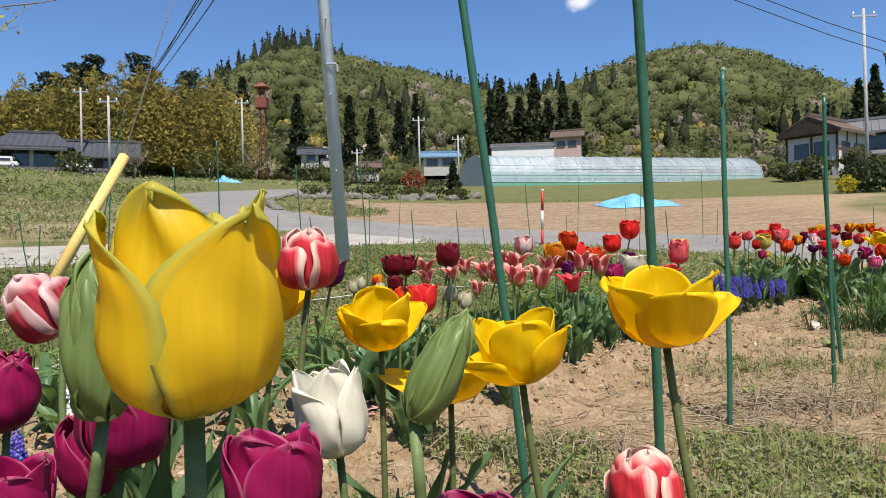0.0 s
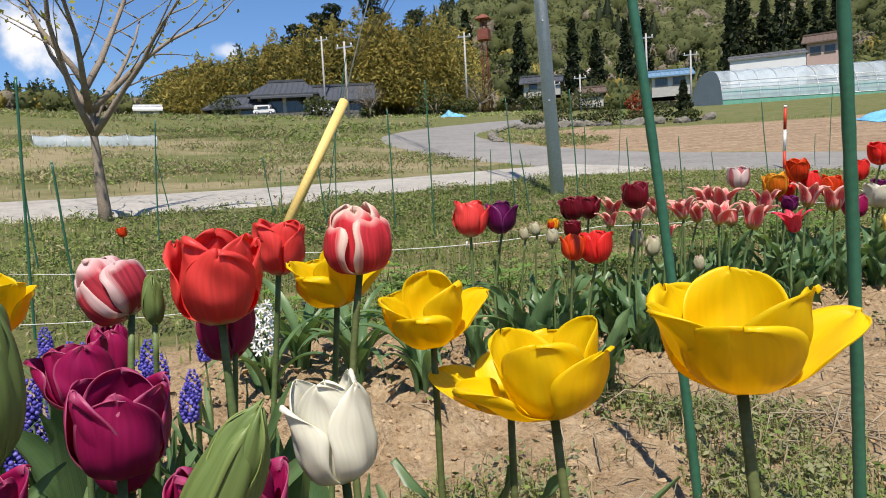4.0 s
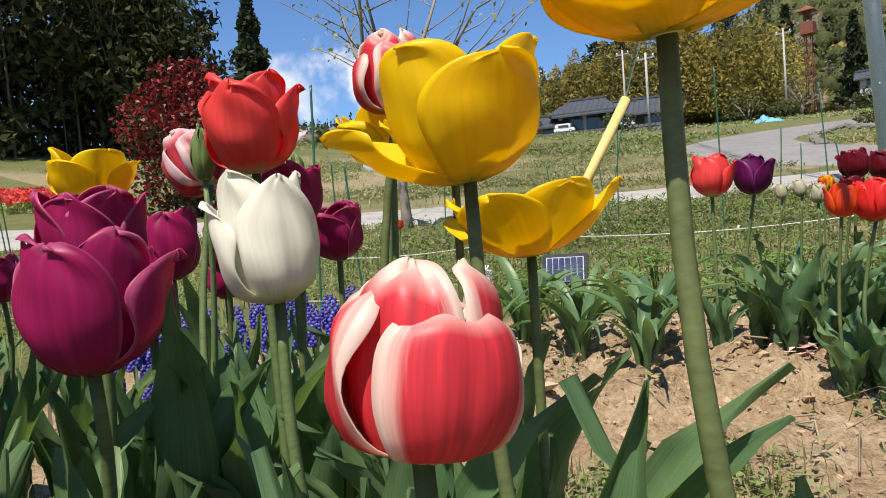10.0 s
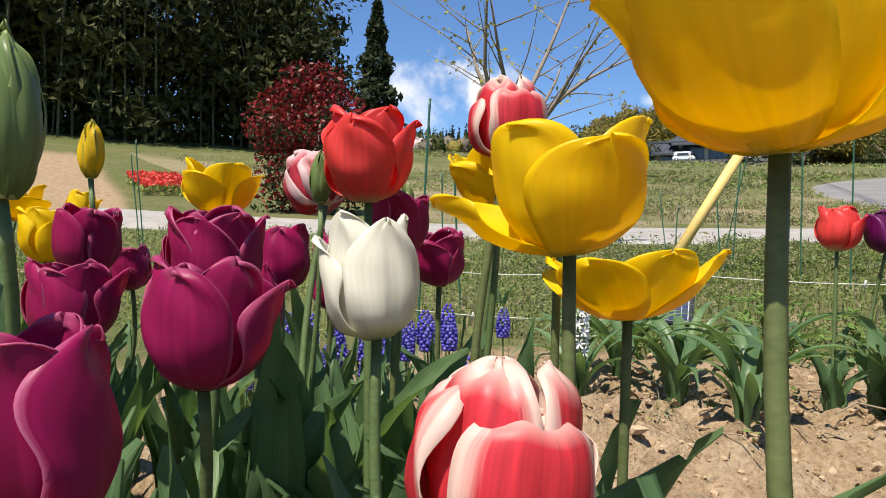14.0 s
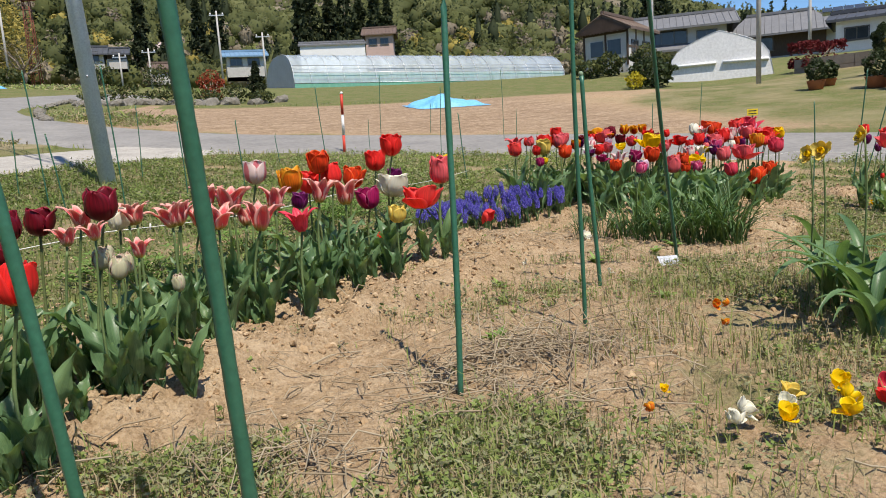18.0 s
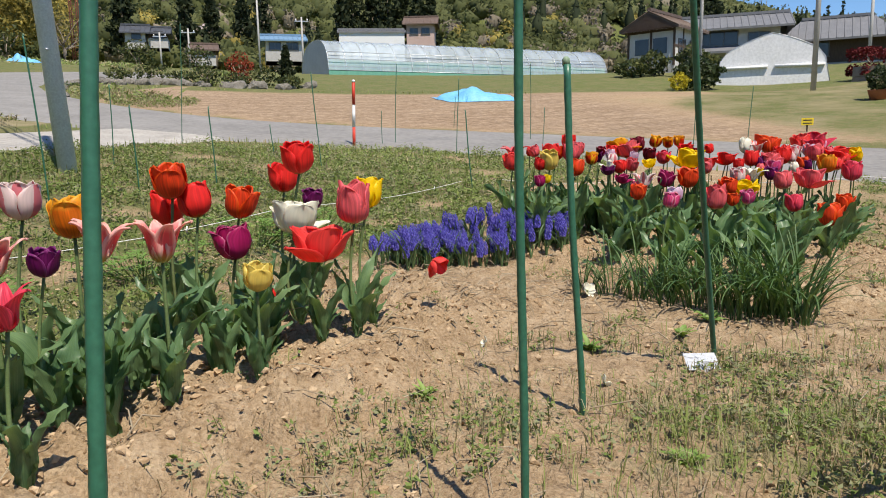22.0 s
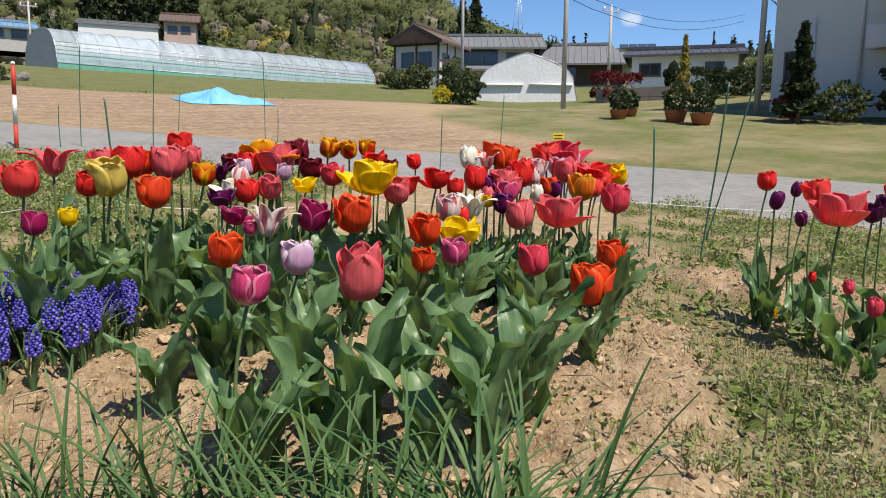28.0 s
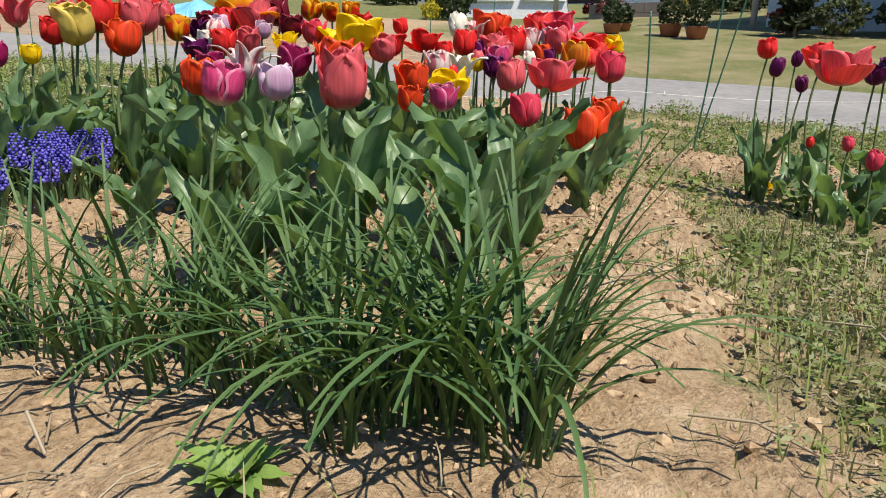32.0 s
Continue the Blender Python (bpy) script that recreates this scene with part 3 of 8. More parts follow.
pts, sizes, ids, trees = [], [], [], []
for q in range(5600):
    az = radians(hr.uniform(-52, 62))
    r = 104 + 270 * hr.uniform() ** 1.05
    if r > 352:
        continue
    x, y = -math.sin(az) * r, math.cos(az) * r
    z = land(x, y)
    tone = noise.noise(Vector((x, y, 0)) * 0.018)
    tone2 = noise.noise(Vector((x, y, 7)) * 0.035)
    pick = hr.uniform()
    deg = math.degrees(az)
    cone = 0
    big = 0.6 + 0.6 * smooth(105, 260, r)
    if tone > 0.26 + 0.2 * pick or (z > 68 and 9 < deg < 16 and pick < 0.75) or (r < 200 and -1 < deg < 8 and pick < 0.14):
        kind, rx, rz, cone = 2, hr.uniform(2.0, 3.0), hr.uniform(4.4, 6.6), 1
    elif r < 165 and pick < 0.8:
        kind, rx, rz = (1 if pick < 0.5 else 4 if pick < 0.72 else 3), hr.uniform(2.0, 3.4), hr.uniform(2.2, 3.6)
    elif tone2 > 0.22 and pick < 0.6:
        kind, rx, rz = (1 if pick < 0.42 else 4), hr.uniform(2.8, 4.6), hr.uniform(2.8, 4.2)
    elif pick > 0.992:
        kind, rx, rz = 5, 3.4, 3.0
    else:
        kind, rx, rz = 0, hr.uniform(2.8, 5.0), hr.uniform(2.6, 4.2)
    rx, rz = rx * big, rz * big
    trees.append((x, y, z + rz * (0.9 if cone else 0.62), rx * (0.85 if cone else 0.72), rz * (0.92 if cone else 0.74), kind, cone))
    n = 60 if cone else 90
    pts.append(crown_points(hr, np.array([x, y, z + rz * (0.9 if cone else 0.64)]), rx, rz, n, bool(cone)))
    sizes += [0.22 + 0.0011 * r] * n
    ids += [kind] * n
HILL_MATS = [wood_light, wood_mid, wood_dark, bamboo_gold, bare_brown, blossom]
tagged(hang("hill_woods", crowns_mesh("hill_woods", trees, HILL_MATS)), "spring-green mixed woods with dark cedars on the hills", "woods", kind="stuff")
tagged(hang("hill_foliage", cards_mesh("hill_foliage", np.concatenate(pts), sizes, HILL_MATS, ids, hr, 0.6)), "loose spring leaves on the crowns of the hill woods", "woods", kind="stuff")

# golden bamboo grove behind the dark-roofed farmhouse
pts = []
for q in range(640):
    deg = hr.uniform(17, 41.5)
    az = radians(deg)
    r = hr.uniform(76, 104) + 0.4 * abs(deg - 30)
    x, y = -math.sin(az) * r, math.cos(az) * r
    h = float(np.interp(deg, [17, 20, 25, 30, 35, 41.5], [9, 11.5, 11.5, 9.6, 7.4, 4.6])) * hr.uniform(0.72, 1.08)
    lean = hr.normal(size=2) * 1.1
    n = 170
    t = hr.uniform(0.12, 1, n) ** 0.8
    wide = 0.95 * np.sin(np.pi * np.clip(t, 0.05, 1)) + 0.22
    side = hr.normal(size=(n, 2)) * wide[:, None]
    pts.append(np.stack([x + lean[0] * t * t + side[:, 0], y + lean[1] * t * t + side[:, 1], land(x, y) + h * t - 0.25 * np.hypot(side[:, 0], side[:, 1])], 1))
tagged(hang("bamboo_grove", cards_mesh("bamboo_grove", np.concatenate(pts), 0.30, [bamboo_gold, wood_mid], np.repeat((hr.uniform(size=640) < 0.34).astype(int), 170), hr, 0.3)), "golden green bamboo grove on the slope", "grove", kind="stuff")


def conifer(x, y, h, w, label="tall dark green cedar standing alone", n=900, size=0.3, z=None, mat=None):
    z = land(x, y) if z is None else z
    e = thing("conifer", pose(x, y, z), label, "tree")
    tube("trunk", [(0, 0, -0.2), (0, 0, h * 0.5), (0, 0, h * 0.97)], [h * 0.018, h * 0.011, 0.02], bark, e, 7)
    hang("crown", cards_mesh("crown", crown_points(hr, np.array([0, 0, h * 0.55]), w, h * 0.45, n, True), size, [mat or wood_dark], None, hr), e)
    return e


conifer(-51.1, 31.4, 12.6, 2.9, n=2600, size=0.36)


def pine(x, y, h, w):
    """A tall pine with flat clouds of needles on a bare trunk."""
    e = thing("pine_tree", pose(x, y, land(x, y)), "tall dark pine rising above the bamboo grove", "tree", "pines above the grove")
    tube("trunk", [(0, 0, -0.2), (0.2, 0, h * 0.5), (0.0, 0.1, h * 0.97)], [0.24, 0.17, 0.05], bark, e, 7)
    for k in range(8):
        t = 0.52 + 0.48 * k / 7
        a = 2.4 * k + x
        o = w * (1.15 - 0.85 * (t - 0.5) * 2) * 0.6
        c = np.array([math.cos(a) * o, math.sin(a) * o, h * t])
        tube("limb", [(0, 0, h * t - 0.6), tuple(c)], [0.07, 0.03], bark, e, 5)
        tagged(hang("needle_cloud", cards_mesh("needle_cloud", crown_points(hr, c, w * (0.85 - 0.4 * (t - 0.5)), 0.55, 330), 0.20, [wood_dark], None, hr), e), kind="stuff")


for az, r, h, w in ((24.8, 90, 14.2, 2.0), (28.0, 91, 13.6, 1.7), (29.0, 92, 12.6, 1.9), (30.7, 90, 11.0, 2.1), (21.5, 95, 13.5, 1.8)):
    a = radians(az)
    pine(-math.sin(a) * r, math.cos(a) * r, h, w)
for az, r, h, w in ((9.0, 118, 14, 2.8), (7.2, 122, 12, 2.6), (-2.6, 112, 15, 2.7), (-3.4, 114, 17, 3.6), (-4.9, 116, 14, 3.6), (-6.1, 113, 17.5, 3.6), (-7.2, 115, 13.5, 3.5), (-8.4, 114, 16, 3.0), (-9.4, 118, 13, 2.7), (13.2, 104, 13, 2.9), (17.4, 104, 15, 3.3), (5.0, 130, 13, 2.7), (3.6, 140, 14, 2.8), (-29.4, 120, 13, 2.8), (-30.4, 122, 15, 3.0)):
    a = radians(az)
    conifer(-math.sin(a) * r, math.cos(a) * r, h, w, "dark cedar at the foot of the hill", 900, 0.5)

# tall dark grove on the west side
culm = surface("bamboo_culm_dull", (0.09, 0.10, 0.045), (0.17, 0.16, 0.08), 3, 0.6, 30, 0.2, 0.002)
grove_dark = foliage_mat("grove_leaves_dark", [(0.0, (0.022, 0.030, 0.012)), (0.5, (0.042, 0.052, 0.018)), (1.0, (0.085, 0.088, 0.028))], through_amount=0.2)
pts, ids = [], []
hp = Heap()
for q in range(380):
    y = hr.uniform(-30, 17.5)
    x = -31.5 - 0.10 * (y - 8) - abs(hr.normal()) * 5.5
    h = hr.uniform(8.5, 14.5) * (1.0 if y < 12 else 0.8)
    z = land(x, y)
    lx, ly = hr.normal(size=2) * 0.8
    v, f, u = tube_data([(x, y, z - 0.2), (x + 0.2 * lx, y + 0.2 * ly, z + h * 0.5), (x + lx, y + ly, z + h)], [0.06, 0.05, 0.015], 5, False)
    hp.add(v, f, u)
    for k in range(7):
        t = hr.uniform(0.25, 1.0) if k < 5 else hr.uniform(0.0, 0.3)
        o = hr.normal(size=2) * 1.1
        pts.append(crown_points(hr, np.array([x + lx * t * t + o[0], y + ly * t * t + o[1], z + h * t]), hr.uniform(0.8, 1.5), hr.uniform(0.5, 0.9), 46))
        # lighter leaves above three quarters height: sunlight on the tops, put into the colour
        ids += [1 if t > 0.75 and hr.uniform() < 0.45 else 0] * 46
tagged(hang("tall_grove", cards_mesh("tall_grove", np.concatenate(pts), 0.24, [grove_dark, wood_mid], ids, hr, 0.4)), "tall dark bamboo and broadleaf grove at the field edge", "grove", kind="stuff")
tagged(hang("bamboo_culms", hp.mesh("bamboo_culms", [culm], True)), "dull green bamboo culms in the shade", "bamboo", kind="stuff")


def shrub(x, y, w, h, mats, label, n=900, size=0.09, category="bush", split=0.5, name="bush", dz=0.0, boxy=False):
    z = land(x, y) + dz
    e = thing(name, pose(x, y, z), label, category)
    for k in range(4):
        a = k * 1.7
        tube("branch", [(0, 0, -0.05), (0.1 * w * math.cos(a), 0.1 * w * math.sin(a), h * 0.35), (0.3 * w * math.cos(a), 0.3 * w * math.sin(a), h * 0.7)], [0.03 * h, 0.02 * h, 0.008 * h], bark, e, 5)
    p = crown_points(hr, np.array([0, 0, h * 0.54]), w * 0.5, h * 0.48, n)
    if boxy:
        p = np.sign(hr.uniform(-1, 1, (n, 3))) * hr.uniform(0, 1, (n, 3)) ** 0.45
        p = p * [w * 0.5, w * 0.28, h * 0.46] + [0, 0, h * 0.5]
    ii = (hr.uniform(size=n) + 0.6 * (p[:, 2] / h - 0.5) < split).astype(int)
    hang("foliage", cards_mesh("foliage", p, size, mats, ii, hr), e)
    return e


red_leaf = foliage_mat("photinia_leaves_red", [(0.0, (0.11, 0.008, 0.010)), (0.5, (0.22, 0.014, 0.018)), (1.0, (0.34, 0.04, 0.035))], 0.4)
bush_dark = foliage_mat("shrub_leaves_dark", [(0.0, (0.018, 0.03, 0.012)), (1.0, (0.06, 0.085, 0.03))], 0.5)
bush_yellow = foliage_mat("shrub_leaves_yellow", [(0.0, (0.36, 0.30, 0.02)), (1.0, (0.55, 0.47, 0.04))])
shrub(-11.05, 5.7, 1.75, 2.75, [red_leaf, bush_dark], "red-leaved photinia bush with dark inner leaves", 7000, 0.05, split=0.38, dz=-0.25)

# ---- bare young tree by the lane ----
tree = thing("young_tree", pose(-5.75, 5.70, land(-5.75, 5.70)), "bare young tree with upright limbs and first yellow leaves", "tree")
trng2 = random.Random(4)
twig_tips = []


def limb(start, way, length, r0, depth, parent):
    pts, p, d = [Vector(start)], Vector(start), Vector(way).normalized()
    seg = 6
    for k in range(seg):
        d = (d + Vector((trng2.uniform(-1, 1), trng2.uniform(-1, 1), trng2.uniform(-0.5, 0.7))) * (0.03 if depth == 0 else 0.17)).normalized()
        p = p + d * (length / seg)
        pts.append(p.copy())
    ob = tube("trunk" if depth == 0 else "limb" if depth == 1 else "twig", pts, [r0 * (1 - 0.75 * k / seg) for k in range(seg + 1)], bark, parent, 7 if depth < 2 else 5)
    if depth >= 1:
        twig_tips.extend(pts[3:])
    return ob, pts, d


trunk, tp, td = limb((0, 0, -0.1), (-0.02, 0.02, 1), 1.5, 0.075, 0, tree)
for k in range(8):
    a = 2 * math.pi * k / 8 + trng2.uniform(-0.3, 0.3)
    s = tp[4 + k % 3]
    up = trng2.uniform(0.9, 2.2)
    ob, lp, ld = limb(s, (math.cos(a), math.sin(a), up), trng2.uniform(1.5, 2.6), 0.038, 1, tree)
    for j in range(5):
        a2 = a + trng2.uniform(-1.2, 1.2)
        limb(lp[2 + j % 5], (math.cos(a2), math.sin(a2), trng2.uniform(0.0, 1.1)), trng2.uniform(0.7, 1.5), 0.010, 2, tree)
lp = [p + Vector((trng2.gauss(0, 0.05), trng2.gauss(0, 0.05), trng2.gauss(0, 0.05))) for p in twig_tips if trng2.random() < 0.9 for _ in range(2)]
leaf_yel = foliage_mat("young_leaves_yellow_green", [(0.0, (0.30, 0.30, 0.03)), (1.0, (0.45, 0.42, 0.08))])
hang("leaves", cards_mesh("leaves", [tuple(p) for p in lp], 0.03, [leaf_yel], None, hr), tree)

# ---- utility pole, stay and wires ----
galv = surface("galvanised_steel", (0.42, 0.44, 0.46), (0.58, 0.60, 0.62), 8, 0.45, 90, 0.1, 0.001, metal=0.55)
cover_yellow = surface("stay_cover_yellow", (0.78, 0.52, 0.15), (0.84, 0.60, 0.22), 5, 0.5, 60, 0.1, 0.001)
black_rubber = surface("cable_black", (0.02, 0.02, 0.02), (0.05, 0.05, 0.05), 5, 0.6)
concrete = surface("concrete_grey", (0.34, 0.33, 0.31), (0.48, 0.47, 0.44), 2.5, 0.9, 40, 0.4, 0.004)
pole_grey = surface("pole_zinc_pale", (0.52, 0.60, 0.68), (0.66, 0.74, 0.82), 6, 0.5, 70, 0.12, 0.001)
px, py, pz = -1.55, 8.86, 0.28
up = thing("utility_pole", pose(px, py, pz) @ Matrix.Scale(1.3, 4), "grey galvanised steel utility pole leaning slightly", "pole")
tube("shaft", [(0, 0, -0.3), (-0.25, 0.02, 4.5), (-0.36, 0.04, 7.0)], [0.068, 0.058, 0.053], pole_grey, up, 20)
for k in range(4):
    tube("step_bolt", [(-0.05 * (1.2 + k * 0.7), -0.05, 1.0 + k * 0.75), (-0.05 * (1.2 + k * 0.7) + 0.01, -0.10, 1.0 + k * 0.75)], 0.008, galv, up, 6)
part("hook", box(boxm(-0.03, 0.09, -0.09, -0.07, 2.05, 2.07), 0.075, 0.09, -0.09, -0.07, 1.98, 2.07), galv, up, m=pose(-0.10, 0, 0))
g0, g1 = Vector((-3.12, 4.98, 0.29)), Vector((-2.87, 5.70, 1.39))
stay = thing("stay_wire", pose(*g0), "steel stay wire with a yellow plastic guard tube", "stay wire")
tube("guard", [(0, 0, 0), (g1 - g0)], 0.043, cover_yellow, stay, 14)
tube("wire", [(g1 - g0) * 0.98, Vector((px - 0.44, py, pz + 8.6)) - g0], 0.006, galv, stay, 6)
for k, (dx, dz) in enumerate(((0.0, 0.0), (0.12, 0.12), (0.25, -0.1), (-0.1, 0.25))):
    a, b = Vector((px - 0.36 + dx, py, pz + 5.75 + dz)), Vector((-21.4 + 0.2 * k, 41.8, 8.6 + 0.25 * k))
    line = [a.lerp(b, t / 14) - Vector((0, 0, (0.3 + 0.1 * k) * math.sin(math.pi * t / 14))) for t in range(15)]
    tagged(tube("overhead_wire", line, 0.013, black_rubber, None, 5), "black overhead wire sagging from the utility pole", "cable", "overhead wires")
for k in range(2):
    a, b = Vector((px - 0.36, py, pz + 5.9 + 0.2 * k)), Vector((30, 26, 6.6 + 0.3 * k))
    line = [a.lerp(b, t / 14) - Vector((0, 0, 2.2 * math.sin(math.pi * t / 14))) for t in range(15)]
    tagged(tube("overhead_wire", line, 0.008, black_rubber, None, 5), "black overhead wire crossing the road", "cable", "overhead wires")

# ---- red and white marker pole ----
red_paint = surface("paint_red_faded", (0.50, 0.035, 0.02), (0.58, 0.06, 0.035), 9, 0.5)
white_paint = surface("paint_white_chalky", (0.70, 0.70, 0.68), (0.80, 0.80, 0.78), 9, 0.55)
mk = thing("marker_pole", pose(1.47, 13.2, 0.335, 0, 1.5, 0) @ Matrix.Scale(1.06, 4), "red and white banded marker pole at the roadside", "marker pole")
for k in range(4):
    z0 = 0.0 if k == 0 else 0.09 + 0.345 * (k - 0) - 0.345 + 0.0
    z0, z1 = max(0, -0.05 + 0.345 * (k - 0) - 0.12), -0.05 + 0.345 * (k + 1) - 0.12
    tube("band", [(0, 0, z0), (0, 0, z1)], 0.024, red_paint if k % 2 else white_paint, mk, 12)
tube("cap", [(0, 0, 1.21), (0, 0, 1.24), (0, 0, 1.25)], [0.026, 0.024, 0.012], white_paint, mk, 12)

# ---- polytunnel greenhouses ----
film_clear, fnt, fb = nodes_of("clear_film", 0.25, 0.5)
fb.inputs["Base Color"].default_value = (0.66, 0.75, 0.82, 1)
bump(fnt, fb, noise_node(fnt, 1.6, 4, 0.6, stretch=(4, 1, 1)), 0.6, 0.05)
ftr = fnt.nodes.new("ShaderNodeBsdfTransparent")
ftr.inputs[0].default_value = (0.92, 0.96, 0.98, 1)
fmx = fnt.nodes.new("ShaderNodeMixShader")
link(fnt, calc(fnt, "MULTIPLY_ADD", noise_node(fnt, 0.8, 3, 0.6, stretch=(2.5, 1, 1)), 0.35, 0.22), fmx.inputs[0])
link(fnt, ftr.outputs[0], fmx.inputs[1])
link(fnt, fb.outputs[0], fmx.inputs[2])
link(fnt, fmx.outputs[0], fnt.nodes["Material Output"].inputs["Surface"])
film_white = surface("white_cover_sheet", (0.70, 0.71, 0.71), (0.82, 0.83, 0.83), 1.2, 0.5, 9, 0.25, 0.02)
net_green = surface("green_side_net", (0.10, 0.30, 0.22), (0.17, 0.42, 0.31), 1.5, 0.7, 30, 0.3, 0.01, stretch=(5, 5, 0.6))
sheet_grey = surface("end_wall_sheet_grey", (0.42, 0.44, 0.46), (0.56, 0.58, 0.60), 1.5, 0.5, 18, 0.4, 0.02)


def arch_profile(width, height, n=18, peak=False):
    out = []
    if peak:
        for k in range(n + 1):
            u = 2 * k / n - 1
            out.append((u * width / 2, height * (1 - 0.42 * abs(u) ** 1.25 - 0.58 * abs(u) ** 14)))
        return out
    for k in range(n + 1):
        t = math.pi * k / n
        c, s = math.cos(t), math.sin(t)
        out.append((-(abs(c) ** 0.75) * math.copysign(1, c) * width / 2, (s ** 0.8) * height))
    return out


def tunnel(x, y, z, turn, length, width, height, label, skin, clear):
    e = thing("greenhouse", pose(x, y, z, 0, 0, turn), label, "greenhouse", "polytunnel greenhouses")
    prof = arch_profile(width, height, 18, not clear)
    n = len(prof)
    ribs = int(length / (1.1 if clear else 1.6))
    v, f = [], []
    for i in range(ribs + 1):
        for (py_, pz_) in prof:
            sag = 0.0 if i % 2 == 0 else 0.02
            v.append((length * i / ribs, py_ * (1 - sag * 0.3), pz_ * (1 - sag * 0.4)))
    for i in range(ribs):
        for k in range(n - 1):
            a = i * n + k
            f.append((a, a + 1, a + n + 1, a + n))
    hang("cover", mesh_of("cover", v, f, skin), e)
    for end, xx in (("end_wall", 0.0), ("end_wall", length)):
        vv = [(xx, 0, 0)] + [(xx, a, b) for a, b in prof]
        hang(end, mesh_of(end, vv, [(0, k, k + 1) for k in range(1, n)], sheet_grey if clear else skin, False), e)
    for i in range(0, ribs + 1, 1 if clear else 2):
        tube("hoop", [(length * i / ribs, a * 1.003, b * 1.004) for a, b in prof], 0.016, galv, e, 5)
    if clear:
        for sy in (-1, 1):
            part("side_net", boxm(0.05, length - 0.05, sy * (width / 2 - 0.22) - 0.01, sy * (width / 2 - 0.22) + 0.01, 0.32, 0.98), net_green, e)
            part("skirt", boxm(0, length, sy * width / 2 - 0.012, sy * width / 2 + 0.012, -0.25, 0.30), net_green, e)
            for hz in (0.32, 1.0, 1.45):
                yy = sy * (width / 2) * (1.005 if hz < 1.1 else 0.955)
                tube("rail", [(0, yy, hz), (length, yy, hz)], 0.02, galv, e, 5)
    tube("ridge_rail", [(0, 0, height * 1.005), (length, 0, height * 1.005)], 0.02, galv, e, 5)
    return e


tunnel(0.754, 50.04, 4.80, 16, 21.9, 6.5, 2.45, "long clear-film greenhouse with green side nets", film_clear, True)
tt = math.degrees(math.atan2(29.59 - 32.1, 23.07 - 19.38))
wt = tunnel(21.27, 30.90, 2.72, tt + 90, 7.0, 4.85, 2.42, "short white-sheeted tunnel greenhouse beyond the field", film_white, False)
for k in (-1, 1):
    tube("rolled_sheet", [(-0.06, k * 0.15, 0.95), (-0.06, k * 2.15, 0.93)], 0.07, film_white, wt, 8)

# low film tunnel in the meadow
lt = thing("low_tunnel", pose(-18.0, 15.2, land(-17.2, 16.4) - 0.05, 0, 0, 54), "low film-covered row tunnel in the meadow", "tunnel")
lv, lf = [], []
for i in range(9):
    for k in range(9):
        t = math.pi * k / 8
        lv.append((0.42 * i, -0.4 * math.cos(t), (0.38 - 0.05 * (i % 2)) * math.sin(t) ** 0.8 - 0.02))
for i in range(8):
    for k in range(8):
        a = i * 9 + k
        lf.append((a, a + 1, a + 10, a + 9))
hang("film", mesh_of("film", lv, lf, film_clear), lt)
for i in range(0, 9, 2):
    tube("hoop", [(0.42 * i, -0.405 * math.cos(math.pi * k / 8), 0.385 * math.sin(math.pi * k / 8) ** 0.8) for k in range(9)], 0.012, galv, lt, 5)

# ---- houses ----
tile_dark = surface("roof_tile_dark_grey", (0.045, 0.05, 0.058), (0.085, 0.09, 0.10), 2, 0.5, 30, 0.4, 0.01)
tile_grey = surface("roof_tile_weathered_grey", (0.12, 0.125, 0.13), (0.19, 0.19, 0.195), 2, 0.6, 30, 0.4, 0.01)
tile_brown = surface("roof_sheet_brown", (0.10, 0.07, 0.055), (0.15, 0.105, 0.08), 2, 0.6, 30, 0.3, 0.01)
plaster = surface("plaster_off_white", (0.48, 0.47, 0.44), (0.60, 0.59, 0.55), 0.9, 0.9, 40, 0.2, 0.003)
timber = surface("timber_dark_brown", (0.045, 0.03, 0.022), (0.10, 0.07, 0.05), 3, 0.8, 50, 0.4, 0.003, stretch=(6, 6, 1))
siding = surface("siding_pale_green_grey", (0.56, 0.60, 0.56), (0.64, 0.68, 0.64), 0.8, 0.8, 40, 0.15, 0.002)
metal_white = surface("metal_sheet_white", (0.62, 0.63, 0.62), (0.74, 0.74, 0.73), 0.7, 0.6, 40, 0.1, 0.002)
glass_dark, knt, kb = nodes_of("window_glass_dark", 0.06, 0.6)
link(knt, mixc(knt, noise_node(knt, 1.2, 2), (0.02, 0.025, 0.03), (0.07, 0.08, 0.09)), kb.inputs["Base Color"])
alu = surface("window_frame_bronze", (0.10, 0.09, 0.08), (0.16, 0.15, 0.13), 5, 0.4, metal=0.6)
stone_wall = surface("stone_wall_dark", (0.09, 0.085, 0.08), (0.20, 0.19, 0.17), 2.5, 0.9, 20, 0.8, 0.03)


